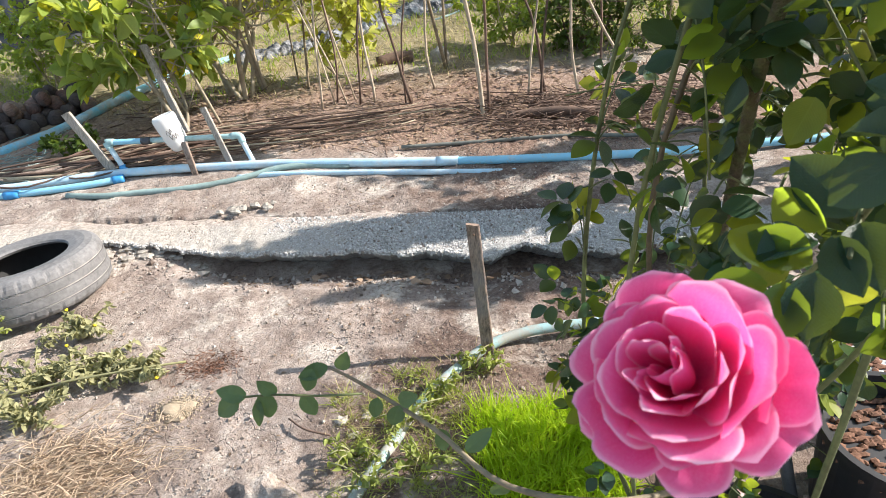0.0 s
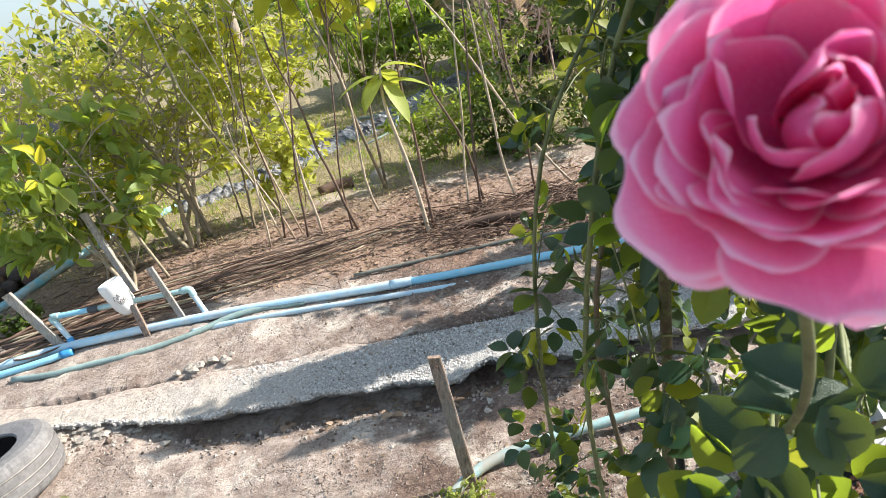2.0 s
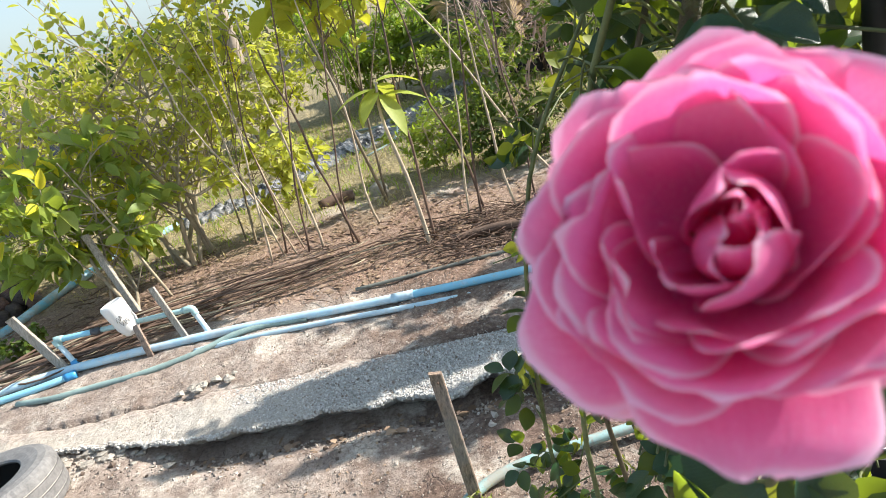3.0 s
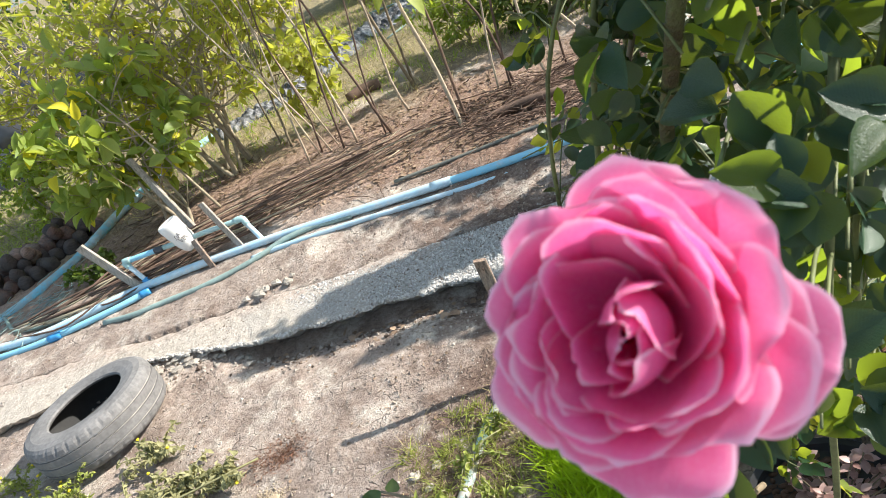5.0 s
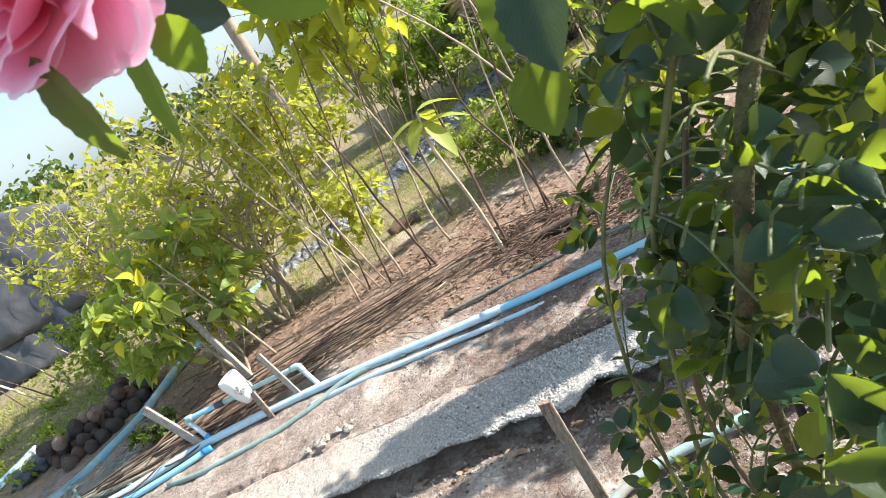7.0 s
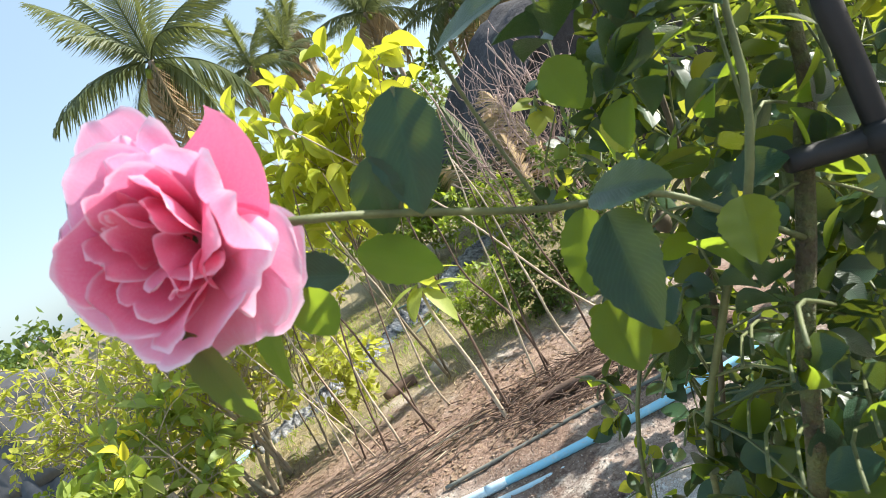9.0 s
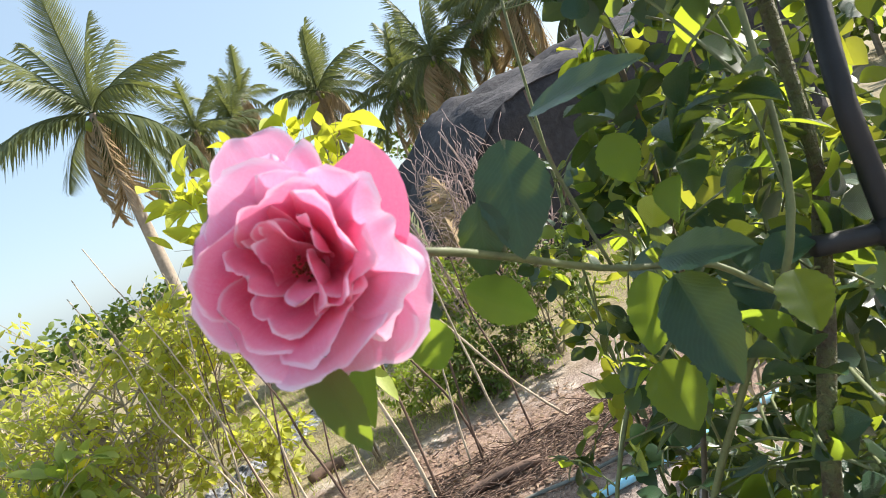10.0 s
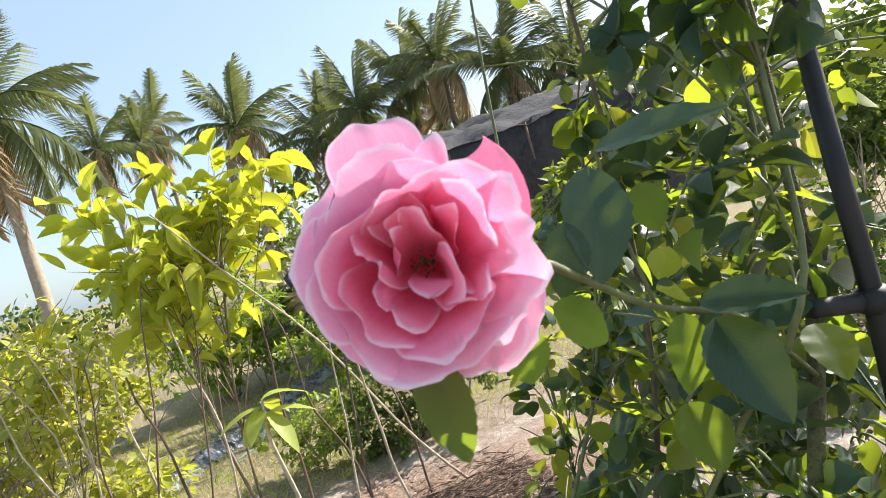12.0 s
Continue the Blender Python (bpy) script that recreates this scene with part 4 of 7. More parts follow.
def coconut_heap():
    first = coconut()
    tagged(first, "dry brown husked coconut in a heap", "coconut", "coconuts in the heap")
    dark_mesh = first.data.copy()
    dark_mesh.materials[0] = HUSK_DARK
    pale_mesh = first.data.copy()
    pale_mesh.materials[0] = HUSK_PALE
    spots = []
    for layer, (n, z) in enumerate(((70, 0.045), (34, 0.115), (10, 0.18))):
        for k in range(n):
            for _ in range(40):
                u, w = random.uniform(0, 1), random.uniform(-1, 1) * (0.25 - 0.07 * layer)
                p = Vector((-3.12 + 0.62 * u, 4.42 + 0.62 * u, z)) + Vector((-0.7, 0.7, 0)) * (w + 0.16)
                if all((p - q).length > 0.098 for q in spots):
                    break
            else:
                continue
            spots.append(p)
    for i, p in enumerate(spots):
        m = Matrix.Translation(p) @ Euler((random.uniform(0, 6), random.uniform(0, 6), random.uniform(0, 6))).to_matrix().to_4x4()
        if i == 0:
            first.matrix_world = m
            continue
        c = copy_thing(first, m)
        s = random.uniform(0.85, 1.12)
        c.scale = (s, s, s)
        if random.random() < 0.18:
            c.data = pale_mesh
            c["label"] = "pale split husked coconut in a heap"
        elif random.random() < 0.6:
            c.data = dark_mesh
            c["label"] = "dark weathered husked coconut in a heap"


coconut_heap()


# ---- canes and brushwood ----
def crooked(a, b, bend, n=9):
    a, b = Vector(a), Vector(b)
    s = random.uniform(0, 50)
    out = []
    for k in range(n):
        u = k / (n - 1)
        w = bend * (b - a).length * math.sin(math.pi * u) ** 0.7
        out.append(a.lerp(b, u) + Vector((noise.noise(Vector((s, u * 2.5, 0))), noise.noise(Vector((s, u * 2.5, 7))), 0.3 * noise.noise(Vector((s, u * 2.5, 13))))) * w)
    return out


def cane(foot, top, r, dark=False):
    pa = crooked((foot[0], foot[1], -0.03), top, 0.05, 12)
    o = empty("garden_cane")
    tagged(o, "dark dry stick planted upright in soil" if dark else "pale dry cane planted upright in soil", "cane", "upright garden canes")
    v, f = tube_data(pa, lambda u: r * (1.05 - 0.55 * u), 7)
    mat = CANE_DARK if dark else CANE
    link_mesh("shaft", v, f, mat, o, smooth=True)
    for _ in range(random.choice((0, 1, 1, 2))):
        k = random.randint(6, 10)
        d = Vector((random.uniform(-1, 1), random.uniform(-0.6, 0.6), 0.9)).normalized()
        ln = random.uniform(0.12, 0.35)
        v, f = tube_data([pa[k], pa[k] + d * ln * 0.5 + Vector((0, 0, 0.02)), pa[k] + d * ln], lambda u: r * (0.4 - 0.25 * u), 5)
        link_mesh("side_twig", v, f, mat, o, smooth=True)


CANES = ((-0.60, 4.36, -0.46, 4.4, 1.35, 0), (-0.50, 4.48, -0.42, 4.5, 1.2, 1), (-0.33, 4.40, -0.05, 4.45, 1.5, 1), (-0.22, 4.38, -0.26, 4.4, 1.25, 0), (0.0, 4.30, 0.2, 4.35, 1.5, 1), (0.05, 4.29, -0.14, 4.3, 1.1, 1), (0.235, 4.48, 0.14, 4.5, 1.3, 0), (0.53, 3.88, 0.56, 3.95, 1.2, 1), (0.82, 4.05, 1.0, 4.2, 1.3, 0), (0.90, 4.02, 1.05, 4.1, 1.5, 1), (1.165, 3.98, 1.05, 4.05, 1.25, 0), (1.33, 4.08, 1.3, 4.2, 1.3, 1), (1.62, 3.99, 0.52, 4.2, 1.78, 0), (0.97, 4.15, 0.75, 4.2, 1.2, 1))
for bx, by, tx, ty, h, dk in CANES:
    k = 1.3
    cane((bx, by), (bx + (tx - bx) * k, by + (ty - by) * k, h * k), random.uniform(0.007, 0.011), dk)


def brushwood():
    for k in range(30):
        u = random.uniform(0, 1)
        s = random.uniform(-0.16, 0.16)
        x0, x1 = random.uniform(-2.75, -1.7), random.uniform(-0.6, 0.55)
        y0, y1 = 3.63 + 0.06 * random.random() + s * 0.35, 3.96 + s * 0.9
        z = 0.03 + 0.05 * random.random() + 0.03
        pa = crooked((x0, y0, z), (x1, y1 + random.gauss(0, 0.05), z * 0.7 + 0.01), 0.14, 18)
        v, f = tube_data(pa, (lambda r: lambda w: r * (1.1 - 0.6 * w))(random.uniform(0.004, 0.010)), 6)
        tagged(link_mesh("brushwood_stick", v, f, CANE_DARK if random.random() < 0.9 else SHRUB_WOOD, smooth=True), "long dry stick in a brushwood bundle on soil", "stick", "brushwood sticks")


brushwood()
paths = []
for k in range(150):
    x, y = random.uniform(-2.4, 1.9), random.uniform(3.5, 4.7)
    y -= 0.2 * x
    a, ln = random.uniform(0, 6.3), random.uniform(0.06, 0.3)
    p = Vector((x, y, ground_z(x, y) + 0.008))
    q = p + Vector((math.cos(a) * ln, math.sin(a) * ln, random.uniform(0, 0.03)))
    paths.append((crooked(p, q, 0.12, 5), random.uniform(0.0012, 0.004)))
tagged(tubes("twig_litter", paths, CANE_DARK, sides=4), "thin dry twigs strewn under the canes", "twigs", kind="stuff")
paths = []
for k in range(420):
    x, y = random.uniform(0.45, 1.9), random.uniform(3.4, 4.05)
    a, ln = random.uniform(0, 6.3), random.uniform(0.1, 0.35)
    p = Vector((x, y, ground_z(x, y) + random.uniform(0.01, 0.06)))
    q = p + Vector((math.cos(a) * ln, math.sin(a) * ln * 0.6, random.uniform(-0.03, 0.06)))
    paths.append((crooked(p, q, 0.15, 5), random.uniform(0.0015, 0.004)))
tagged(tubes("dry_root_heap", paths, CANE_DARK, sides=4), "tangled dry roots and twigs heaped on soil", "twigs", kind="stuff")
for a, b, r in (((0.62, 3.72, 0.05), (1.15, 3.62, 0.06), 0.03), ((-0.2, 5.25, 0.05), (0.1, 5.28, 0.06), 0.05)):
    tagged(tube("log", [a, Vector(a).lerp(Vector(b), 0.5) + Vector((0, 0.02, 0.01)), b], r, CANE_DARK, n=8), "short dark fallen log on soil", "log")
bm = bmesh.new()
lump(bm, (0.32, 5.2, 0.05), (0.08, 0.06, 0.09), 0.3, 2, 3)
tagged(part("garden_stone", bm, CEMENT), "pale grey stone on far grass", "stone")
for k in range(44):
    bm = bmesh.new()
    s = random.uniform(0.008, 0.024)
    lump(bm, (0, 0, 0), (s * 1.4, s, s * 0.6), 0.9, k * 3.1, 1)
    c = part("cement_lump", bm, CEMENT, smooth=False)
    if k < 14:
        x, y = random.uniform(-1.02, -0.72), 2.90 + 0.07 * random.random()
        c.location = (x, y, 0.04)
        tagged(c, "crumbled cement lump on the strip", "stone", "cement lumps")
    else:
        x = random.uniform(-1.55, -1.0)
        y = slab_front(x) - random.uniform(0.0, 0.09)
        c.location = (x, y, ground_z(x, y) + s * 0.3)
        tagged(c, "crumbled cement lump below the broken strip edge", "stone", "cement lumps")

tagged(tube("fallen_twig", [(-0.47, 1.49, 0.012), (-0.41, 1.43, 0.02), (-0.33, 1.40, 0.012)], 0.0035, CANE_DARK, n=10, sides=6), "dark fallen twig on dry soil", "twig")
bm = bmesh.new()
lump(bm, (-0.52, 1.22, -0.01), (0.085, 0.07, 0.04), 0.7, 12, 3)
tagged(part("half_buried_stone", bm, SOIL, smooth=False), "rough half-buried stone in dry soil", "stone")
for x, y, s in ((-0.30, 1.46, 0.018), (-0.22, 1.47, 0.014), (-0.26, 1.40, 0.012), (0.36, 2.02, 0.012)):
    bm = bmesh.new()
    lump(bm, (0, 0, 0), (s * 1.3, s, s * 0.7), 0.7, x * 9, 2)
    st = part("small_stone", bm, PEBBLE, smooth=False)
    st.location = (x, y, ground_z(x, y) + s * 0.3)
    tagged(st, "small pale stone lying on soil", "stone", "small stones")

paths = []
for k in range(70):
    x, y = random.uniform(-3.5, -2.4), random.uniform(3.72, 4.15)
    p = Vector((x, y, 0.03 + random.uniform(0, 0.03)))
    a, ln = random.uniform(0, 6.3), random.uniform(0.1, 0.35)
    paths.append((crooked(p, p + Vector((math.cos(a) * ln, math.sin(a) * ln, random.uniform(-0.01, 0.04))), 0.4, 10), random.uniform(0.0015, 0.003)))
tagged(tubes("cord_tangle", paths, HOSE, sides=4), "tangled faded blue-green net cord by the pipes", "cord", kind="stuff")


# ---- shrubs ----
random.seed(11)
def shrub(name, label, feet, reach, leaf_mat, n_leaf, size, wood=SHRUB_WOOD, thick=0.02, twigs=26, cat="shrub", width=0.42, down=0.2, trunks=4, single=None, sun=0):
    """A few trunks that fork into branches and twigs, with leaves along the twigs. reach: centre and half sizes of the crown."""
    o = empty(name)
    tagged(o, label, cat)
    centre, half = Vector(reach[0]), Vector(reach[1])

    def spot(lo, hi):
        d = rand_dir(0.15)
        return centre + Vector((d.x * half.x, d.y * half.y, d.z * half.z)) * random.uniform(lo, hi)

    limbs = []
    for k in range(trunks):
        foot = Vector(feet[k % len(feet)]) + Vector((random.gauss(0, 0.02), random.gauss(0, 0.02), -0.03))
        top = spot(0.3, 0.75)
        pa = smooth_path([foot, foot.lerp(top, 0.4) + rand_dir() * 0.10 * half.length + Vector((0, 0, 0.1 * half.z)), top], 12)
        v, f = tube_data(pa, (lambda r: lambda u: r * (1.1 - 0.75 * u))(thick * random.uniform(0.7, 1.1)), 7)
        link_mesh("branch", v, f, wood, o, smooth=True)
        limbs.append(pa)
    twig, ends = [], []
    for k in range(twigs):
        pa = random.choice(limbs)
        tip = spot(0.55, 1.05)
        i = random.randint(3, 11)
        pb = smooth_path([pa[i], pa[i].lerp(tip, 0.5) + rand_dir(0.3) * 0.10 * half.length, tip], 9)
        r = thick * random.uniform(0.28, 0.48)
        twig.append((pb, (lambda r: lambda u: r * (1 - 0.75 * u))(r)))
        ends.append(pb)
        for _ in range(4):
            j = random.randint(3, 7)
            t2 = pb[j] + (rand_dir(0.2) * 0.7 + (pb[-1] - pb[j]).normalized() * 0.4) * random.uniform(0.15, 0.42) * half.length * 0.6
            pc = smooth_path([pb[j], pb[j].lerp(t2, 0.5) + rand_dir() * 0.03, t2], 6)
            twig.append((pc, r * 0.35))
            ends.append(pc)
    tubes("twig_mass", twig, wood, o, sides=5)["kind"] = "stuff"
    leaves = []
    for k in range(n_leaf):
        pa = random.choice(ends)
        u = random.uniform(0.2, 1.0) ** 0.7 * (len(pa) - 1)
        i = min(int(u), len(pa) - 2)
        p = pa[i].lerp(pa[i + 1], u - i)
        way = (rand_dir(-down) + (pa[i + 1] - pa[i]).normalized() * 0.5).normalized()
        ln = random.uniform(*size)
        leaves.append((p + way * ln * 0.12, way, rand_dir(1.2), ln, ln * width * random.uniform(0.8, 1.15)))
    if single:
        leaf_objects(leaves[:300], single, o)
        leaves = leaves[300:]
    # the first few leaves get the brighter colour that imitates direct sun
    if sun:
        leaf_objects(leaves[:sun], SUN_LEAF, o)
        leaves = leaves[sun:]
    leaf_cloud("foliage", leaves, leaf_mat, o)["kind"] = "stuff"
    return o


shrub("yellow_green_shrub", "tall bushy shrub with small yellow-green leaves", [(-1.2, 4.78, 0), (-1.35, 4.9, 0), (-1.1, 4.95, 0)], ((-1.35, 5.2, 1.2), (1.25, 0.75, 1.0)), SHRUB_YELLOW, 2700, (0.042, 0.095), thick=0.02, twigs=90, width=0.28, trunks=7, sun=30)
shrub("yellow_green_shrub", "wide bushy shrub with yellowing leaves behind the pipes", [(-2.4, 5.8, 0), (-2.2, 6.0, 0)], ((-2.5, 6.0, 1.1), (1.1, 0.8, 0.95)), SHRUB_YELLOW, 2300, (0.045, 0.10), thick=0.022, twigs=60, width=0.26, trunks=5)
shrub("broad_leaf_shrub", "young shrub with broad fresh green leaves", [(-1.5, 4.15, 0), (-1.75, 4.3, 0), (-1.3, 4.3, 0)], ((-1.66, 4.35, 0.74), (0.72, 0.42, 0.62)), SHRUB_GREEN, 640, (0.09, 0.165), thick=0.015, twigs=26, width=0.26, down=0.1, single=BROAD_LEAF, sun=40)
shrub("low_herb", "small dark green herb beside the diagonal pipe", [(-2.2, 4.05, 0)], ((-2.2, 4.05, 0.12), (0.2, 0.14, 0.13)), DARK_LEAF, 700, (0.02, 0.045), thick=0.004, twigs=14)
shrub("roadside_shrub", "loose green shrub behind the coconut heap", [(-3.0, 5.6, 0)], ((-3.0, 5.7, 0.45), (0.7, 0.4, 0.4)), SHRUB_GREEN, 1800, (0.03, 0.07), thick=0.008, twigs=26, width=0.28)
shrub("green_shrub", "light green shrub behind the canes", [(1.0, 5.5, 0)], ((1.0, 5.5, 0.34), (0.55, 0.4, 0.36)), SHRUB_GREEN, 1900, (0.03, 0.07), thick=0.01, twigs=30, width=0.24)
shrub("green_shrub", "dark green shrub behind the canes", [(2.2, 5.1, 0)], ((2.2, 5.1, 0.72), (0.95, 0.6, 0.75)), DARK_LEAF, 4200, (0.03, 0.07), thick=0.012, twigs=36, width=0.24)
shrub("green_shrub", "bushy green shrub on far grass", [(-0.9, 8.8, 0)], ((-0.9, 8.9, 1.0), (1.4, 0.9, 1.0)), SHRUB_YELLOW, 4200, (0.05, 0.12), thick=0.016, twigs=46, width=0.26)
shrub("green_shrub", "bright green bamboo-like shrub far behind", [(0.9, 9.9, 0)], ((0.9, 9.9, 1.2), (1.3, 0.9, 1.2)), GRASS, 3600, (0.08, 0.2), thick=0.016, twigs=36, width=0.1)
shrub("leafy_tree", "young tree with large lime yellow leaves", [(0.35, 4.95, 0)], ((0.50, 4.78, 2.36), (0.95, 0.5, 0.46)), LIME_LEAF, 400, (0.15, 0.26), thick=0.014, twigs=30, wood=WOODY_STEM, cat="tree", width=0.24, down=0.25, trunks=2, single=LIME_SINGLE)
shrub("green_shrub", "low dark thicket behind the canes", [(1.4, 5.0, 0), (1.7, 5.1, 0)], ((1.5, 5.05, 0.36), (0.65, 0.42, 0.42)), DARK_LEAF, 2200, (0.03, 0.07), wood=CANE_DARK, thick=0.01, twigs=44, width=0.24)
shrub("green_shrub", "loose green shrub beside the shade shed", [(1.9, 7.7, 0), (2.3, 7.8, 0)], ((2.0, 7.7, 0.55), (0.9, 0.4, 0.55)), SHRUB_GREEN, 2600, (0.04, 0.09), thick=0.01, twigs=30, width=0.26)
shrub("green_shrub", "mixed green shrub behind the plastic sheet", [(1.3, 9.7, 0), (0.9, 9.6, 0)], ((1.25, 9.7, 0.7), (0.9, 0.5, 0.7)), SHRUB_GREEN, 2600, (0.05, 0.11), thick=0.012, twigs=30, width=0.22)
shrub("green_shrub", "dark green shrub beside the shade shed", [(2.5, 10.6, 0)], ((2.4, 10.6, 0.8), (0.9, 0.5, 0.8)), DARK_LEAF, 2400, (0.06, 0.13), thick=0.012, twigs=30, width=0.24)
shrub("green_shrub", "dense dark green shrub far beyond the rose bush", [(6.1, 3.3, 0)], ((6.1, 3.3, 1.1), (0.9, 0.8, 1.1)), DARK_LEAF, 4200, (0.05, 0.1), thick=0.014, twigs=36, width=0.3)
shrub("green_shrub", "low dark green shrub beyond the pots", [(4.3, 2.9, 0)], ((4.3, 2.9, 0.62), (0.8, 0.5, 0.62)), DARK_LEAF, 3000, (0.04, 0.09), thick=0.012, twigs=30, width=0.3)
shrub("garden_shrub", "leafy green shrub beyond the rose bush", [(2.1, 2.75, 0)], ((2.1, 2.74, 1.15), (0.5, 0.15, 0.95)), GARDEN_LEAF, 4600, (0.04, 0.08), thick=0.012, twigs=30, width=0.3)
shrub("garden_shrub", "dense green shrub beyond the strip", [(2.3, 2.3, 0)], ((2.3, 2.33, 0.95), (0.6, 0.16, 0.8)), GARDEN_LEAF, 6000, (0.04, 0.08), thick=0.012, twigs=30, width=0.3)
shrub("garden_shrub", "tall green shrub beside the pipe", [(2.9, 3.3, 0)], ((2.9, 3.28, 1.2), (0.6, 0.1, 0.9)), GARDEN_LEAF, 2600, (0.04, 0.09), thick=0.012, twigs=30, width=0.28)

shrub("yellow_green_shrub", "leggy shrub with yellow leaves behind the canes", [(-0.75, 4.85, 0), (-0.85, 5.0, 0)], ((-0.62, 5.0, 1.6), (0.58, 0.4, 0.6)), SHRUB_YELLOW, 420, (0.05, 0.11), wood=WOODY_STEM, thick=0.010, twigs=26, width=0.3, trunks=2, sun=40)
shrub("yellow_green_shrub", "low weedy shrub with yellowing leaves behind the canes", [(-0.5, 5.05, 0), (-0.35, 5.1, 0)], ((-0.42, 5.1, 0.5), (0.42, 0.3, 0.42)), SHRUB_YELLOW, 520, (0.045, 0.10), wood=WOODY_STEM, thick=0.008, twigs=26, width=0.3, trunks=4)
for top, low in (((-0.95, 4.6, 2.2), (-0.42, 4.45, 0)), ((-0.82, 4.62, 2.36), (-0.36, 4.5, 0)), ((-1.02, 4.6, 2.1), (-0.5, 4.42, 0))):
    # long dry canes that lean into the shrub
    pa = crooked((low[0], low[1], -0.02), top, 0.07, 10)
    v, f = tube_data(pa, lambda u: 0.0065 * (1.05 - 0.5 * u), 7)
    tagged(link_mesh("garden_cane", v, f, CANE, smooth=True), "long dry cane leaning into the yellow shrub", "cane", "leaning garden canes")


random.seed(17)


def sapling():
    """The pole by the pipe that carries a rosette of ribbed lime leaves."""
    o = empty("sapling")
    tagged(o, "slender sapling with ribbed lime green leaves", "sapling")
    pa = smooth_path([(0.49, 3.80, -0.03), (0.46, 3.8, 0.45), (0.40, 3.8, 0.9), (0.42, 3.8, 1.12)], 14)
    v, f = tube_data(pa, lambda u: 0.016 * (1 - 0.55 * u), 8)
    stem = link_mesh("stem", v, f, CANE, o, smooth=True)
    for k in range(7):
        a = k * 0.95 + 0.3
        way = Vector((math.cos(a), math.sin(a) * 0.7, 0.15 - 0.28 * (k % 3)))
        leaf_cloud("leaf", [(pa[-1] - Vector((0, 0, 0.015 * k)), way, Vector((0, 0, 1)), random.uniform(0.22, 0.30), random.uniform(0.048, 0.066))], SAPLING_LEAF, stem, droop=0.45, rows=LEAF_FINE)


sapling()


def weed(name, label, spots, n, size, mat, stems=6, flowers=0, height=0.14):
    o = empty(name)
    tagged(o, label, "weed")
    leaves, st, tips = [], [], []
    for x, y, r in spots:
        for _ in range(stems):
            p = Vector((x, y, ground_z(x, y)))
            d = Vector((random.uniform(-1, 1) * r, random.uniform(-1, 1) * r * 0.7, random.uniform(0.25, 1.0) * height))
            pa = smooth_path([p, p + d * 0.5 + Vector((0, 0, 0.03)), p + d], 6)
            st.append((pa, 0.0025))
            tips.append(pa[-1])
            for _ in range(n):
                i = random.randint(1, 4)
                q = pa[i].lerp(pa[i + 1], random.random())
                ln = random.uniform(*size)
                leaves.append((q, rand_dir(-0.3), rand_dir(0.7), ln, ln * random.uniform(0.22, 0.4)))
    tubes("stem_mass", st, WEED_LEAF, o, sides=4)["kind"] = "stuff"
    leaf_cloud("foliage", leaves, mat, o, fold=0.6, droop=0.7)["kind"] = "stuff"
    for k in range(flowers):
        bm = bmesh.new()
        lump(bm, random.choice(tips) + Vector((0, 0, 0.008)), (0.008, 0.008, 0.005), 0.3, k, 1)
        part("flower", bm, YELLOW, o, "small yellow flower")
    return o


weed("trailing_weed", "wilting grey-green weed trailing over dry soil", [(-1.42, 1.82, 0.2), (-1.2, 1.85, 0.18), (-1.05, 1.78, 0.14), (-1.36, 2.08, 0.14), (-1.35, 1.62, 0.16)], 30, (0.010, 0.030), WEED_LEAF, 17, 6, 0.11)
weed("flowering_weed", "yellow-flowered weed beside the tyre", [(-2.1, 2.28, 0.16), (-1.95, 2.1, 0.14), (-1.75, 2.05, 0.12), (-2.4, 2.32, 0.12)], 20, (0.009, 0.022), YELLOW_GRASS, 13, 26)
weed("creeping_plant", "low yellow-green creeping plant round the drain pipe", [(-0.25, 1.32, 0.13), (-0.1, 1.42, 0.13), (0.02, 1.52, 0.1), (0.14, 1.62, 0.07), (-0.2, 1.2, 0.13), (-0.05, 1.25, 0.12), (0.2, 1.6, 0.07)], 14, (0.008, 0.026), YELLOW_GRASS, 8, 0, 0.06)
weed("ground_herb", "scattered low green weeds on bare dirt", [(-3.3, 5.0, 0.2), (-3.7, 5.3, 0.25), (-3.1, 5.4, 0.2), (-4.1, 5.0, 0.25), (-3.6, 4.6, 0.15), (-4.4, 5.6, 0.25), (-3.9, 5.9, 0.3)], 12, (0.02, 0.05), SHRUB_GREEN, 9, 0, 0.16)
tube("weed_stalk", [(-1.5, 1.72, 0.05), (-1.25, 1.74, 0.07), (-1.0, 1.77, 0.06), (-0.88, 1.81, 0.03)], 0.0042, WEED_LEAF, n=12, sides=6)
tagged(bpy.data.objects["weed_stalk"], "fallen pale green weed stalk on soil", "weed")
out = []
for k in range(1500):
    x, y = random.gauss(-1.14, 0.13), random.gauss(1.40, 0.08)
    p = Vector((x, y, ground_z(x, y) + random.uniform(0.0, 0.03)))
    a = random.uniform(0, 6.3)
    out.append((p, p + Vector((math.cos(a) * 0.11, math.sin(a) * 0.07, random.uniform(-0.005, 0.035))), 0.0016))
tagged(blade_cloud("straw_heap", out, STRAW), "pale dry straw heap on soil", "straw", kind="stuff")
out = []
for k in range(700):
    x, y = random.gauss(-0.81, 0.06), random.gauss(1.82, 0.035)
    p = Vector((x, y, ground_z(x, y) + 0.003))
    a = random.uniform(0, 6.3)
    out.append((p, p + Vector((math.cos(a) * 0.02, math.sin(a) * 0.02, random.uniform(0.0, 0.01))), 0.0012))
tagged(blade_cloud("coir_patch", out, COIR), "reddish coir fibres strewn on soil", "coir", kind="stuff")
bm = bmesh.new()
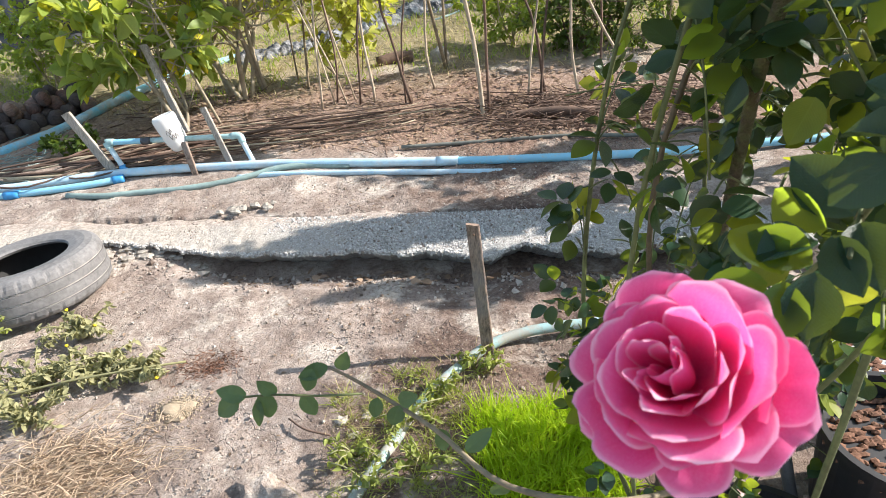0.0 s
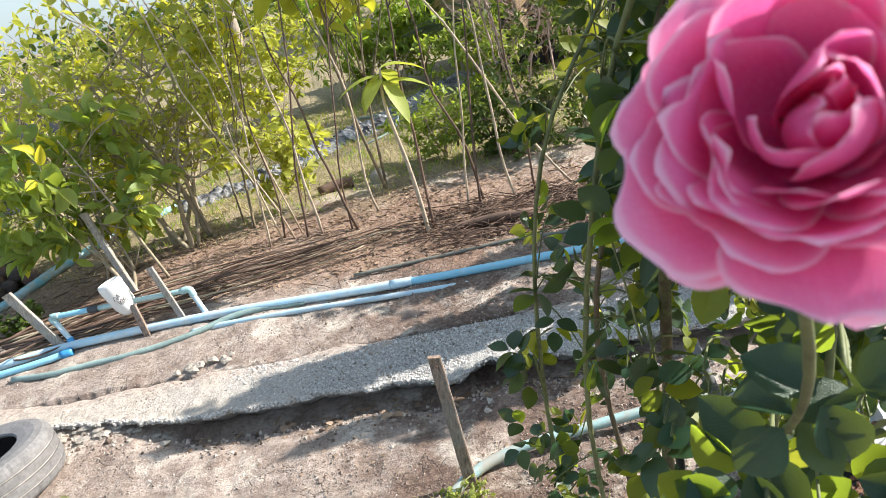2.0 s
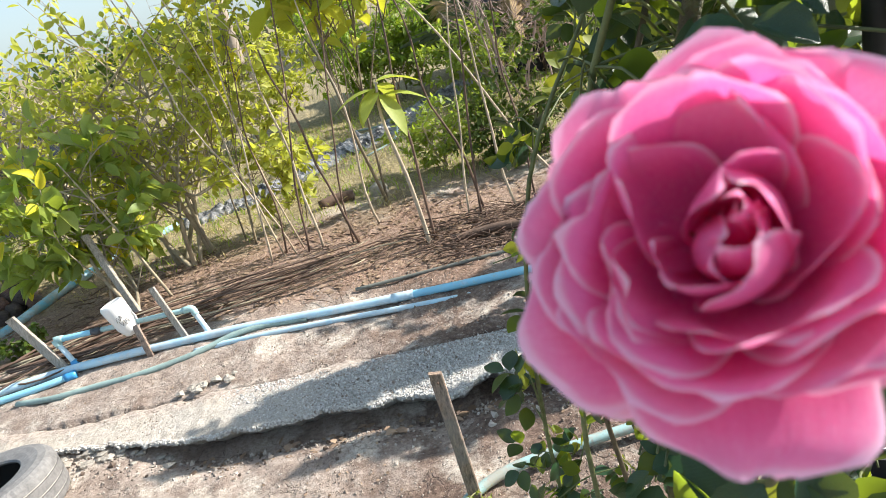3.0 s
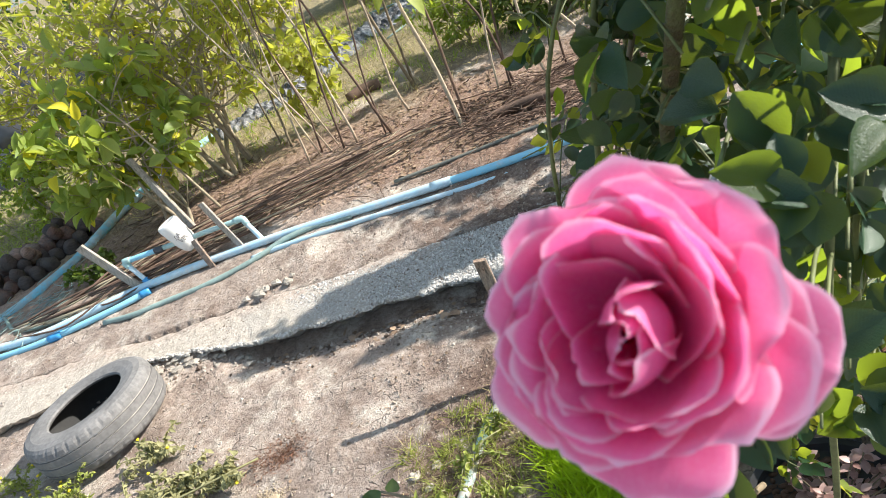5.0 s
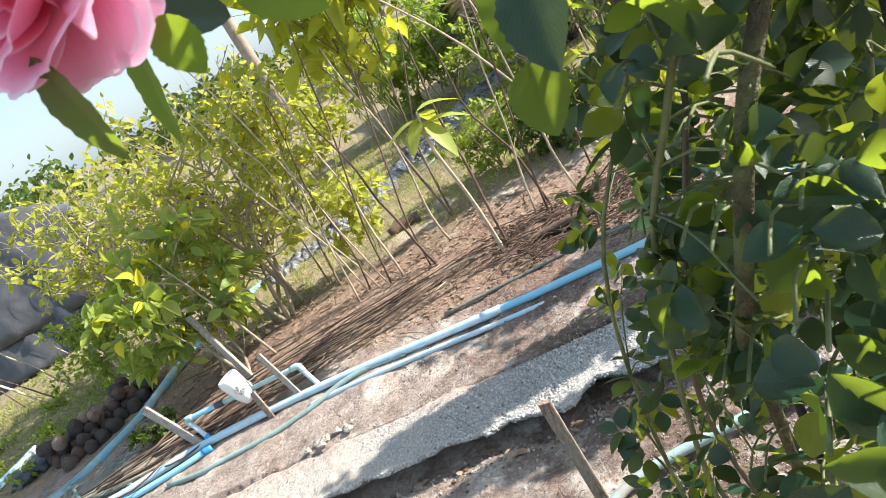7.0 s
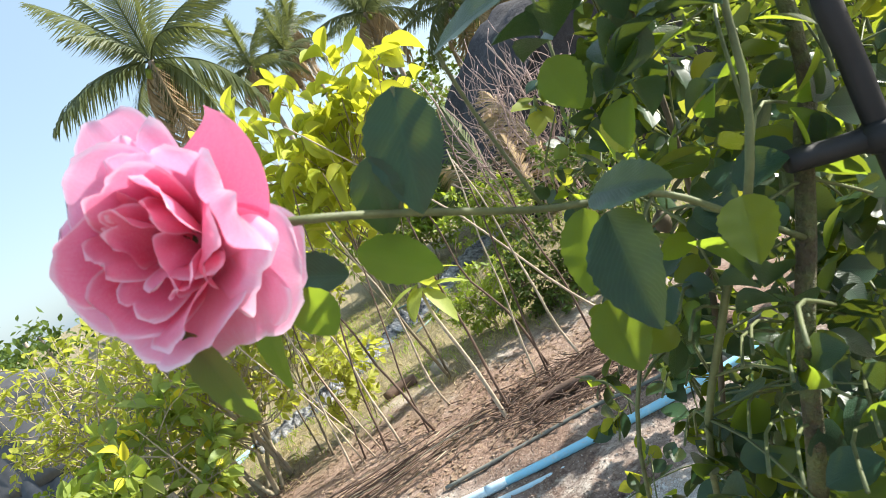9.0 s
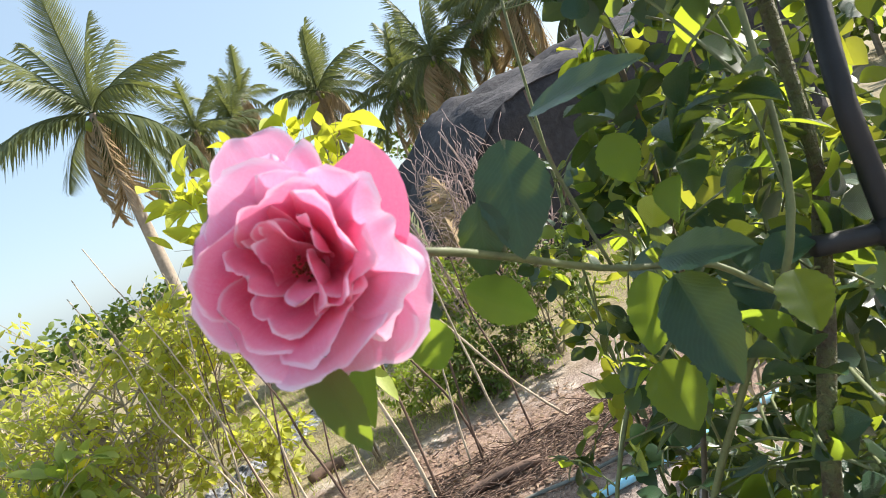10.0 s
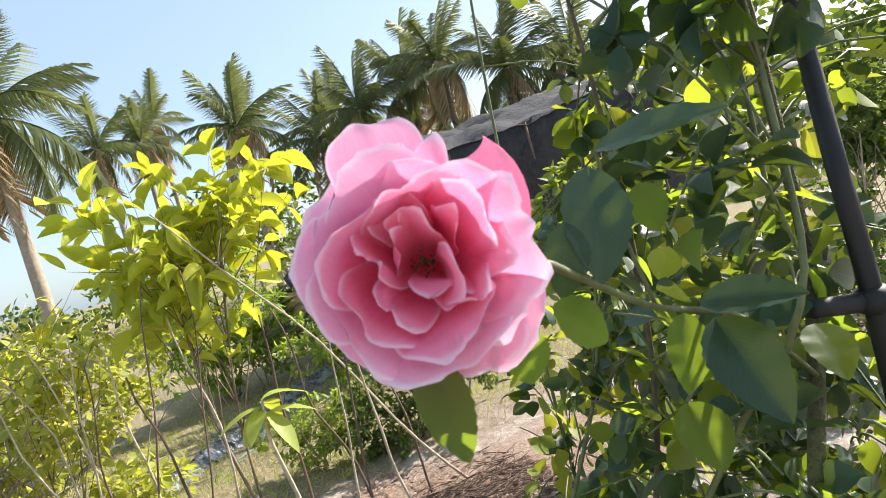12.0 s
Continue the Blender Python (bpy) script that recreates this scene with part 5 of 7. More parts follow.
lump(bm, (-0.87, 1.62, -0.012), (0.055, 0.045, 0.009), 0.9, 4, 3)
for k in range(420):
    lump(bm, (random.gauss(-0.87, 0.04), random.gauss(1.62, 0.032), -0.006), (0.0035, 0.0035, 0.0025), 0.6, k, 1)
tagged(part("sand_patch", bm, SAND), "small heap of pale crumbs on soil", "sand", kind="stuff")


# ---- plastic sheets ----
def sheet(name, path, width, mat, label, bulge=0.12, seed=1.0, n=60, m=14, mean=0.05, calm=0.6, fold=0.9, rough=0.0):
    """A crumpled sheet lying along a path, with folds."""
    pa = smooth_path(path, n)
    V, Fs = [], []
    for k, p in enumerate(pa):
        d = (pa[min(k + 1, n - 1)] - pa[max(k - 1, 0)]).normalized()
        s = Vector((-d.y, d.x, 0)).normalized()
        w = width * (1 + 0.35 * noise.noise(Vector((k * 0.16, seed, 0))))
        for j in range(m):
            u = j / (m - 1) * 2 - 1
            q = p + s * (u * w)
            f = noise.noise(Vector((q.x * 3.1, q.y * 3.1, seed))) + 0.6 * abs(noise.noise(Vector((q.x * 8, q.y * 8, seed + 3)))) + 0.25 * noise.noise(Vector((q.x * 21, q.y * 21, seed))) + rough * 0.6 * abs(noise.noise(Vector((q.x * 17, q.y * 17, seed + 9))))
            V.append((q.x, q.y, p.z + mean + bulge * (1 - u * u) * (calm + fold * f) - 0.02 * abs(u)))
    for k in range(n - 1):
        for j in range(m - 1):
            a = k * m + j
            Fs.append((a, a + 1, a + m + 1, a + m))
    ob = link_mesh(name, V, Fs, mat, smooth=True)
    mod = ob.modifiers.new("thickness", "SOLIDIFY")
    mod.thickness = 0.004
    return tagged(ob, label, "plastic sheet")


sheet("black_plastic_sheet", [(0.1, 6.95, 0), (0.65, 7.5, 0), (1.3, 8.2, 0), (2.65, 9.7, 0), (3.4, 10.5, 0)], 0.24, PLASTIC_SILVER, "crumpled black and silver plastic sheet lying across grass", 0.13, 2.0, 260, 30, mean=0.03, calm=0.5, fold=0.75, rough=0.9)
sheet("silver_plastic_sheet", [(-1.5, 5.95, 0), (-1.0, 6.1, 0), (-0.6, 6.4, 0), (-0.1, 6.8, 0), (0.2, 7.05, 0)], 0.19, PLASTIC_SILVER, "crumpled silver grey plastic strip on grass", 0.10, 5.0, 240, 30, mean=0.03, calm=0.4, fold=0.75, rough=0.9)


def tarp(name, label, mat, x0, x1, front, foot, top, seed):
    """A dusty plastic sheet drawn over a low frame: a hanging skirt, a sagging shoulder and a back that slopes down."""
    n, m = 90, 26
    V, Fs = [], []
    for i in range(n):
        x = x0 + (x1 - x0) * i / (n - 1)
        h = top(x) + 0.05 * math.sin(x * 3.1 + seed)
        for j in range(m):
            w = j / (m - 1)
            if w < 0.55:
                k = w / 0.55
                y, z = front + 0.75 * k, foot + (h - foot) * math.sin(0.5 * math.pi * k)
            else:
                k = (w - 0.55) / 0.45
                y, z = front + 0.75 + 1.6 * k, h * (1 - 0.75 * k * k)
            pull = noise.noise(Vector((x * 1.1, w * 2.0, seed))) + 0.8 * abs(noise.noise(Vector((x * 3.4 + w * 3, w * 3, seed + 4)))) + 0.25 * abs(noise.noise(Vector((x * 9 - w * 6, w * 7, seed + 9))))
            V.append((x, y - 0.16 * pull, max(0.0, z + 0.10 * pull - 0.05 * math.sin(math.pi * min(1.0, w * 1.8)))))
    for i in range(n - 1):
        for j in range(m - 1):
            a = i * m + j
            Fs.append((a, a + 1, a + m + 1, a + m))
    ob = link_mesh(name, V, Fs, mat, smooth=True)
    ob.modifiers.new("thickness", "SOLIDIFY").thickness = 0.006
    return tagged(ob, label, "plastic sheet")


tarp("grey_ground_sheet", "dusty grey plastic sheet drawn over a low frame", PLASTIC_GREY, -2.5, -10.0, 7.75, 0.42, lambda x: min(1.75, 0.95 + 0.5 * (-2.7 - x)), 3.0)
tarp("grey_ground_sheet", "slack grey plastic sheet hanging to the ground", PLASTIC_GREY, -2.7, -10.0, 7.55, 0.0, lambda x: min(0.8, 0.42 + 0.2 * (-2.7 - x)), 8.0)
tarp("dark_ground_sheet", "dark folded plastic between the grey sheets", PLASTIC_BLACK, -2.6, -9.0, 7.66, 0.2, lambda x: min(1.25, 0.72 + 0.36 * (-2.7 - x)), 5.0)
white_pole = tube("white_pole", [(-4.5, 4.05, 0.05), (-4.0, 4.68, 0.05), (-3.72, 5.08, 0.06)], 0.034, PIPE_PALE, n=10, sides=12)
tagged(white_pole, "pale plastic pole lying beside the coconut heap", "pole")
bm = bmesh.new()
for k in range(5):
    lump(bm, (-3.55 + 0.07 * math.sin(k * 2.2), 4.70 + 0.09 * math.cos(k * 1.7), 0.05), (0.09, 0.07, 0.055), 0.9, k * 5.0, 3)
tagged(part("black_rag", bm, PLASTIC_BLACK), "crumpled black plastic rag beside the coconuts", "rag")
for k in range(9):
    x, y = -4.6 + 0.22 * k + random.uniform(-0.08, 0.08), 6.5 - 0.1 * k + random.uniform(-0.1, 0.1)
    pa = crooked((x, y, -0.03), (x - random.uniform(0.05, 0.5), y + random.uniform(-0.2, 0.2), random.uniform(0.35, 0.8)), 0.05, 8)
    v, f = tube_data(pa, 0.008, 6)
    tagged(link_mesh("dry_stick", v, f, CANE if k % 3 else CANE_DARK, smooth=True), "short dry stick leaning in bare soil", "stick", "leaning sticks")


def shade_shed():
    """A low shed roofed with dark shade net, on posts."""
    o = empty("shade_shed")
    tagged(o, "low shed covered with sagging dark shade net", "shed")
    n, m = 48, 20

    def ridge(x):
        return min(0.85 + 1.0 * (x - 2.5), 2.5 + 0.13 * (x - 3.4)) - 0.06 * abs(math.sin(x * 1.9))

    V, Fs = [], []
    for i in range(n):
        x = 2.5 + 8.0 * i / (n - 1)
        for j in range(m):
            w = j / (m - 1)
            y = 8.6 + 3.4 * w
            V.append((x, y, ridge(x) + 0.55 * w - 0.12 * math.sin(math.pi * ((w * 3) % 1)) + 0.16 * noise.noise(Vector((x * 1.3, y * 1.3, 3))) + 0.05 * noise.noise(Vector((x * 5, y * 5, 3)))))
    for i in range(n - 1):
        for j in range(m - 1):
            a = i * m + j
            Fs.append((a, a + m, a + m + 1, a + 1))
    r = link_mesh("roof_net", V, Fs, NET_DARK, o, smooth=True)
    r.modifiers.new("thickness", "SOLIDIFY").thickness = 0.02
    V, Fs = [], []
    for i in range(n):
        x = 2.5 + 8.0 * i / (n - 1)
        for j in range(8):
            w = j / 7
            V.append((x, 8.62 + 0.05 * noise.noise(Vector((x * 4, w * 4, 0))), ridge(x) * w))
    for i in range(n - 1):
        for j in range(7):
            a = i * 8 + j
            Fs.append((a, a + 8, a + 9, a + 1))
    s = link_mesh("side_net", V, Fs, NET_DARK, o, smooth=True)
    s.modifiers.new("thickness", "SOLIDIFY").thickness = 0.015
    for k in range(5):
        x = 3.2 + 1.6 * k
        tube("post", [(x, 8.64, -0.05), (x, 8.64, ridge(x) - 0.03)], 0.03, CANE_DARK, o, n=4, sides=8)


shade_shed()


def dead_bush():
    """A leafless heap of brushwood: leaning stems and a tangle of thin twigs."""
    o = empty("dead_bush")
    tagged(o, "leafless dead bush with tangled reddish grey twigs", "shrub")
    paths = []
    for k in range(330):
        p = Vector((random.uniform(1.9, 3.4), random.uniform(6.6, 7.6), random.uniform(0.3, 1.9)))
        q = p + Vector((random.uniform(-0.5, 0.5), random.uniform(-0.2, 0.2), random.uniform(-0.3, 0.9)))
        q.z = min(q.z, 2.7)
        paths.append((crooked(p, q, 0.22, 7), random.uniform(0.0018, 0.0045)))
    tubes("twig_mass", paths, DEAD_TWIG, o, sides=5)["kind"] = "stuff"
    for k in range(14):
        x = random.uniform(2.0, 3.4)
        v, f = tube_data(crooked((x, 7.1, -0.05), (x + random.uniform(-0.6, 0.5), 7.1, random.uniform(1.4, 2.5)), 0.12, 10), 0.012, 6)
        link_mesh("stem", v, f, DEAD_TWIG, o, smooth=True)


dead_bush()


# ---- palms and the far edge ----
def frond_data(L, bend, seed, pairs=52, droop=0.5):
    """A coconut frond along +x, arching down, with hanging leaflets."""
    rnd = random.Random(seed)
    V, Fs, rib = [], [], []
    for k in range(pairs + 1):
        u = k / pairs
        rib.append(Vector((L * (u - 0.18 * bend * u * u), 0, L * (0.18 * u - bend * u * u * 0.62))))
    for k in range(3, pairs + 1):
        u = k / pairs
        ln = L * 0.26 * math.sin(math.pi * min(1, 0.12 + 0.86 * u)) ** 0.6 * rnd.uniform(0.8, 1.1)
        for s in (-1, 1):
            d = Vector((0.75, s * 0.8, -droop * rnd.uniform(0.5, 1.4))).normalized()
            w = L * 0.0085
            a = rib[k]
            b = len(V)
            side = Vector((1, 0, 0)) * w
            mid = a + d * ln * 0.5
            tip = a + d * ln + Vector((0, 0, -0.36 * ln))
            V += [a - side, a + side, mid + side * 0.9, mid - side * 0.9, tip]
            Fs += [(b, b + 1, b + 2, b + 3), (b + 3, b + 2, b + 4)]
    v, f = tube_data(rib, lambda u: L * 0.011 * (1 - 0.85 * u), 4, len(V))
    return V + v, Fs + f


FRONDS = []
for s, (bend, droop) in enumerate(((0.3, 0.5), (0.7, 0.9), (1.05, 1.3), (1.35, 1.6))):
    V, Fs = frond_data(3.2, bend, s, droop=droop)
    me = bpy.data.meshes.new("frond")
    me.from_pydata([tuple(v) for v in V], [], Fs)
    me.materials.append(PALM_LEAF)
    dry = me.copy()
    dry.materials[0] = PALM_DRY
    FRONDS.append((me, dry))


def palm(x, y, h, size=1.0, lean=(0.0, 0.0), n=22, seed=0):
    rnd = random.Random(seed * 7 + 3)
    o = empty("coconut_palm", (x, y, 0))
    tagged(o, "tall coconut palm with arching green fronds", "palm", "coconut palms")
    top = Vector((lean[0], lean[1], h))
    v, f = tube_data(smooth_path([(0, 0, -0.2), (lean[0] * 0.3, lean[1] * 0.3, h * 0.5), top], 16), lambda u: 0.17 * size * (1.15 - 0.5 * u), 12)
    link_mesh("trunk", v, f, PALM_WOOD, o, smooth=True)
    for k in range(n):
        u = k / (n - 1)
        e = 76 - 154 * u + rnd.uniform(-12, 12)
        kind = min(3, int(0.2 + 3.2 * u + rnd.uniform(-0.3, 0.5)))
        dry = u > 0.62 and rnd.random() < 0.65
        fr = new("frond", FRONDS[kind][1 if dry else 0])
        fr.parent = o
        s = size * rnd.uniform(0.72, 1.12)
        fr.matrix_local = Matrix.Translation(top) @ Euler((rnd.uniform(-0.3, 0.3), -radians(e), k * 2.4 + rnd.uniform(-0.3, 0.3)), "XYZ").to_matrix().to_4x4() @ Matrix.Scale(s, 4)
    for k in range(5):
        a = k * 1.26
        bm = bmesh.new()
        lump(bm, top + Vector((math.cos(a) * 0.25 * size, math.sin(a) * 0.25 * size, -0.3 * size)), (0.13 * size, 0.13 * size, 0.16 * size), 0.1, k, 1)
        part("coconut", bm, SHRUB_GREEN, o)
    return o


PALMS = ((-2.2, 21.2, 7.9, 1.2, 0.0), (4.3, 43.9, 12.3, 1.05, 0.0), (6.4, 30.8, 8.3, 1.1, 0.1), (10.3, 23.7, 6.6, 1.0, -0.1), (9.5, 27.8, 6.4, 1.1, 0.1), (12.7, 24.2, 7.4, 1.1, 0.1), (13.2, 21.6, 7.5, 1.1, -0.1), (0.6, 37.0, 9.8, 1.0, 0.0), (14.6, 19.6, 6.3, 1.1, 0.1), (11.2, 30.0, 7.2, 1.1, 0.0), (2.7, 40.0, 10.4, 1.0, 0.1), (17.5, 19.0, 6.4, 1.1, 0.1), (8.0, 36.0, 9.4, 1.0, 0.0))
for k, (x, y, h, s, l) in enumerate(PALMS):
    palm(x, y, h, s, (l * 2, 0.2), 24, k)


def fallen_fronds():
    rnd = random.Random(6)
    for k in range(7):
        fr = new("dry_palm_frond", FRONDS[k % 4][1 if k % 3 else 0])
        fr.matrix_world = Matrix.Translation((2.2 + 0.22 * k, 7.9 + 0.1 * (k % 2), 0.25 + 0.1 * (k % 3))) @ Euler((rnd.uniform(-0.6, 0.6), -radians(rnd.uniform(45, 80)), rnd.uniform(0.6, 2.6)), "XYZ").to_matrix().to_4x4() @ Matrix.Scale(0.62, 4)
        tagged(fr, "dry palm frond leaning on the shade shed", "palm frond", "fallen palm fronds")


fallen_fronds()


def tree_belt():
    """The far edge of the plantation: uneven crowns of small leaf clumps on thin trunks."""
    leaves, stems = [], []
    for k in range(70):
        x = -30 + k * 1.15 + random.uniform(-0.6, 0.6)
        y = random.uniform(30, 48)
        h = random.uniform(2.0, 3.6) + (2.2 if x > 5 else 0) + (0.8 if x > -2 else -0.6)
        stems.append((crooked((x, y, -0.1), (x, y, h * 0.8), 0.05, 6), 0.09))
        for c in range(7):
            q = Vector((x + random.gauss(0, 1.0), y + random.gauss(0, 0.8), h * random.uniform(0.25, 1.0)))
            for _ in range(26):
                p = q + Vector((random.gauss(0, 0.45), random.gauss(0, 0.45), random.gauss(0, 0.3)))
                ln = random.uniform(0.25, 0.5)
                leaves.append((p, rand_dir(0.1), rand_dir(0.8), ln, ln * 0.3))
    for k in range(46):
        a = radians(4 + k * 1.35)
        d = random.uniform(24, 32)
        x, y = d * math.cos(a), d * math.sin(a)
        if x < 14:
            continue
        h = random.uniform(3.6, 6.0)
        stems.append((crooked((x, y, -0.1), (x, y, h * 0.8), 0.05, 6), 0.11))
        for c in range(11):
            q = Vector((x + random.gauss(0, 1.1), y + random.gauss(0, 1.1), h * random.uniform(0.12, 1.0)))
            for _ in range(26):
                p = q + Vector((random.gauss(0, 0.5), random.gauss(0, 0.5), random.gauss(0, 0.35)))
                ln = random.uniform(0.25, 0.5)
                leaves.append((p, rand_dir(0.1), rand_dir(0.8), ln, ln * 0.3))
    tagged(leaf_cloud("far_woods", leaves, DARK_LEAF), "dense green woods along the far edge", "trees", kind="stuff")
    tagged(tubes("far_trunks", stems, PALM_WOOD, sides=5), "thin trunks of the far woods", "trees", kind="stuff")


tree_belt()


# ---- roses ----
def petal_mesh(seed, theta, rho, high, width, roll, wave, imb=0.0, point=0.0, lean=0.0, inward=0.0):
    """A petal of a cupped rose in units of the flower's radius: it rises from the heart in a bowl to a rim of radius rho at the
    height high, round the angle theta; its rim rolls outwards, imb lays one side over its neighbour, point draws its tip out."""
    rnd = random.Random(seed)
    nu, nv = 19, 17
    V, U, Fs = [], [], []
    o = rnd.uniform(0, 90)
    notch = rnd.uniform(-0.02, 0.07) if point == 0 else 0.0
    p1, p2 = (0.42 * rho + 0.06, -0.06 + 0.12 * (1 - high)), (rho * (0.86 + 0.22 * high), 0.42 * high + 0.04)
    for i in range(nv):
        v = (i / (nv - 1)) ** 0.8
        if v < 0.62 - 0.2 * point:
            half = 0.26 + 0.74 * math.sin(0.5 * math.pi * v / (0.62 - 0.2 * point))
        else:
            t = (v - 0.62 + 0.2 * point) / (0.384 + 0.2 * point)
            half = (1 - point) * max(0.0, 1 - t**3.0) ** (1 / 3.0) + point * max(0.0, 1 - t) ** 0.85
        half *= width / 2
        w = 1 - v
        r = 0.05 * w**3 + 3 * p1[0] * w * w * v + 3 * p2[0] * w * v * v + rho * v**3
        z = 3 * p1[1] * w * w * v + 3 * p2[1] * w * v * v + high * v**3
        for j in range(nu):
            u = j / (nu - 1) * 2 - 1
            x = u * half
            rim = max(0.0, (abs(2 * x / width) ** 2.7 + (max(0.0, v - 0.62) / 0.384) ** 2.7) ** (1 / 2.7) - 0.66) / 0.34 * min(1.0, v * 2.0)
            ang = math.atan2(2 * x / width, v - 0.45)
            edge = noise.noise(Vector((ang * 1.4 + o, 0.4, 3)))
            frill = noise.noise(Vector((ang * 4.0 + o, 1.4, 5)))
            body = noise.noise(Vector((2.0 * x / width + o, v * 1.7, 8)))
            rr = r + imb * 0.06 * u * v + lean * z - inward * 0.5 * x * x
            rr += roll * 0.15 * rim * rim * (1 + 0.6 * edge) + wave * (0.09 * body * v + 0.05 * edge * rim + 0.012 * frill * rim)
            zz = z - roll * 0.05 * rim**3 - notch * math.exp(-((u / 0.28) ** 2)) * v**6 + wave * (0.05 * edge * v**3 + 0.01 * frill * v**5)
            bend = max(0.26, 1.12 * r)
            phi = theta + (x + 0.02 * wave * frill * rim + point * 0.55 * width * v**3) / bend
            V.append((rr * math.cos(phi), rr * math.sin(phi), zz))
            U.append((u * 0.5 + 0.5, min(1.0, max(v * 0.70, 0.35 + 0.65 * rim**3 if rim > 0.2 else 0.0))))
    for i in range(nv - 1):
        for j in range(nu - 1):
            a = i * nu + j
            Fs.append((a, a + 1, a + nu + 1, a + nu))
    return V, Fs, U


def rose_base(label, centre, axis, R):
    """The flower's empty with its stamens, calyx and sepals, in units of the flower's radius."""
    o = empty("rose_flower")
    tagged(o, label, "rose", "pink roses")
    axis = Vector(axis).normalized()
    o.matrix_world = Matrix.Translation(Vector(centre) - axis * (0.30 * R)) @ axis.to_track_quat("Z", "Y").to_matrix().to_4x4() @ Matrix.Scale(R, 4)
    rnd = random.Random(label)
    bm = bmesh.new()
    for k in range(40):
        a, r = rnd.uniform(0, 6.3), rnd.uniform(0, 0.12)
        lump(bm, (r * math.cos(a), r * math.sin(a), rnd.uniform(0.12, 0.30)), (0.014, 0.014, 0.03), 0.2, k, 1)
    part("stamens", bm, STAMEN, o, "dark orange stamens")["kind"] = "stuff"
    bm = bmesh.new()
    lump(bm, (0, 0, -0.14), (0.16, 0.16, 0.18), 0.1, 1, 2)
    calyx = part("calyx", bm, ROSE_STEM, o, "green calyx")
    for k in range(5):
        a = k * 1.257
        d = Vector((math.cos(a), math.sin(a), -0.35))
        leaf_cloud("sepal", [(d * 0.1 - Vector((0, 0, 0.07)), d, Vector((0, 0, 1)), 0.5, 0.09)], ROSE_LEAF_NEAR, calyx)
    return o


def put_petal(o, seed, skin, *shape, **more):
    V, Fs, U = petal_mesh(seed, *shape, **more)
    return link_mesh("petal", V, Fs, skin, o, smooth=True, uvs=U)


def cup_rose(label, centre, axis, R, mat, outer, seed, whorls, heart, guards=()):
    """A cupped garden rose. whorls: count, rim radius, rim height, petal width, roll; heart: count, spread, height, offset, lean, extra width."""
    o = rose_base(label, centre, axis, R)
    rnd = random.Random(seed)
    k = 0
    for w, (n, rho, high, width, roll) in enumerate(whorls):
        for i in range(n):
            a = 6.2832 * i / n + w * 0.47 + seed + rnd.uniform(-0.14, 0.14)
            put_petal(o, seed * 100 + k, mat if rho < 0.72 else outer, a, rho * rnd.uniform(0.93, 1.06), high * rnd.uniform(0.86, 1.08), width * rnd.uniform(0.88, 1.12), roll * rnd.uniform(0.6, 1.3), 1.0, imb=1.0)
            k += 1
    n, spread, high, (hx, hy), lean, more = heart
    for i in range(n):
        a = 2.4 * i + seed
        p = put_petal(o, seed * 100 + 60 + i, mat, a, spread * (0.35 + 0.65 * i / n), high * rnd.uniform(0.85, 1.1), rnd.uniform(0.46, 0.66) + more, rnd.uniform(-0.1, 0.2), 0.8, imb=rnd.choice((-1, 1)), lean=lean)
        p.matrix_local = Matrix.Translation((hx, hy, 0.04)) @ Matrix.Rotation(rnd.uniform(-0.25, 0.25), 4, "X") @ Matrix.Rotation(rnd.uniform(-0.25, 0.25), 4, "Y")
    for i, (a, rho, high, width, roll, point) in enumerate(guards):
        put_petal(o, seed * 100 + 90 + i, PETAL_GUARD if point else outer, radians(a), rho, high, width, roll, 0.8, point=point)
    return o


ROSE_A = Vector((0.144, 0.285, 1.290))
ROSE_B = Vector((0.1802, 0.2415, 1.5522))
ROSE_C = Vector((0.0775, 0.4845, 1.8645))
cup_rose("hot pink full-blown rose with paler petal rims", ROSE_A, (-0.45, -0.40, 0.80), 0.044, PETAL_HOT, PETAL_CRIMSON, 3, ((4, 0.42, 0.76, 0.80, 0.2), (4, 0.54, 0.70, 1.0, 0.35), (5, 0.70, 0.60, 1.1, 0.45), (5, 0.86, 0.40, 1.2, 0.5), (5, 1.0, 0.10, 1.2, 0.5)), (7, 0.36, 0.74, (0, 0), -0.1, 0.1), ((25, 1.10, 0.25, 0.9, 0.1, 0.0),))
cup_rose("large hot pink rose with ruffled pale rims", ROSE_B, (-0.50, -0.54, 0.66), 0.0372, PETAL_HOT, PETAL_HOT_OUTER, 5, ((5, 0.52, 0.54, 0.86, 0.25), (5, 0.60, 0.60, 0.98, 0.3), (5, 0.70, 0.58, 1.1, 0.4), (6, 0.80, 0.48, 1.1, 0.45), (6, 0.92, 0.32, 1.2, 0.5), (5, 0.93, 0.04, 1.2, 0.5)), (11, 0.74, 0.66, (0.02, 0.04), -0.40, 0.36), ((-8, 1.10, -0.06, 1.1, 0.2, 0.0),))


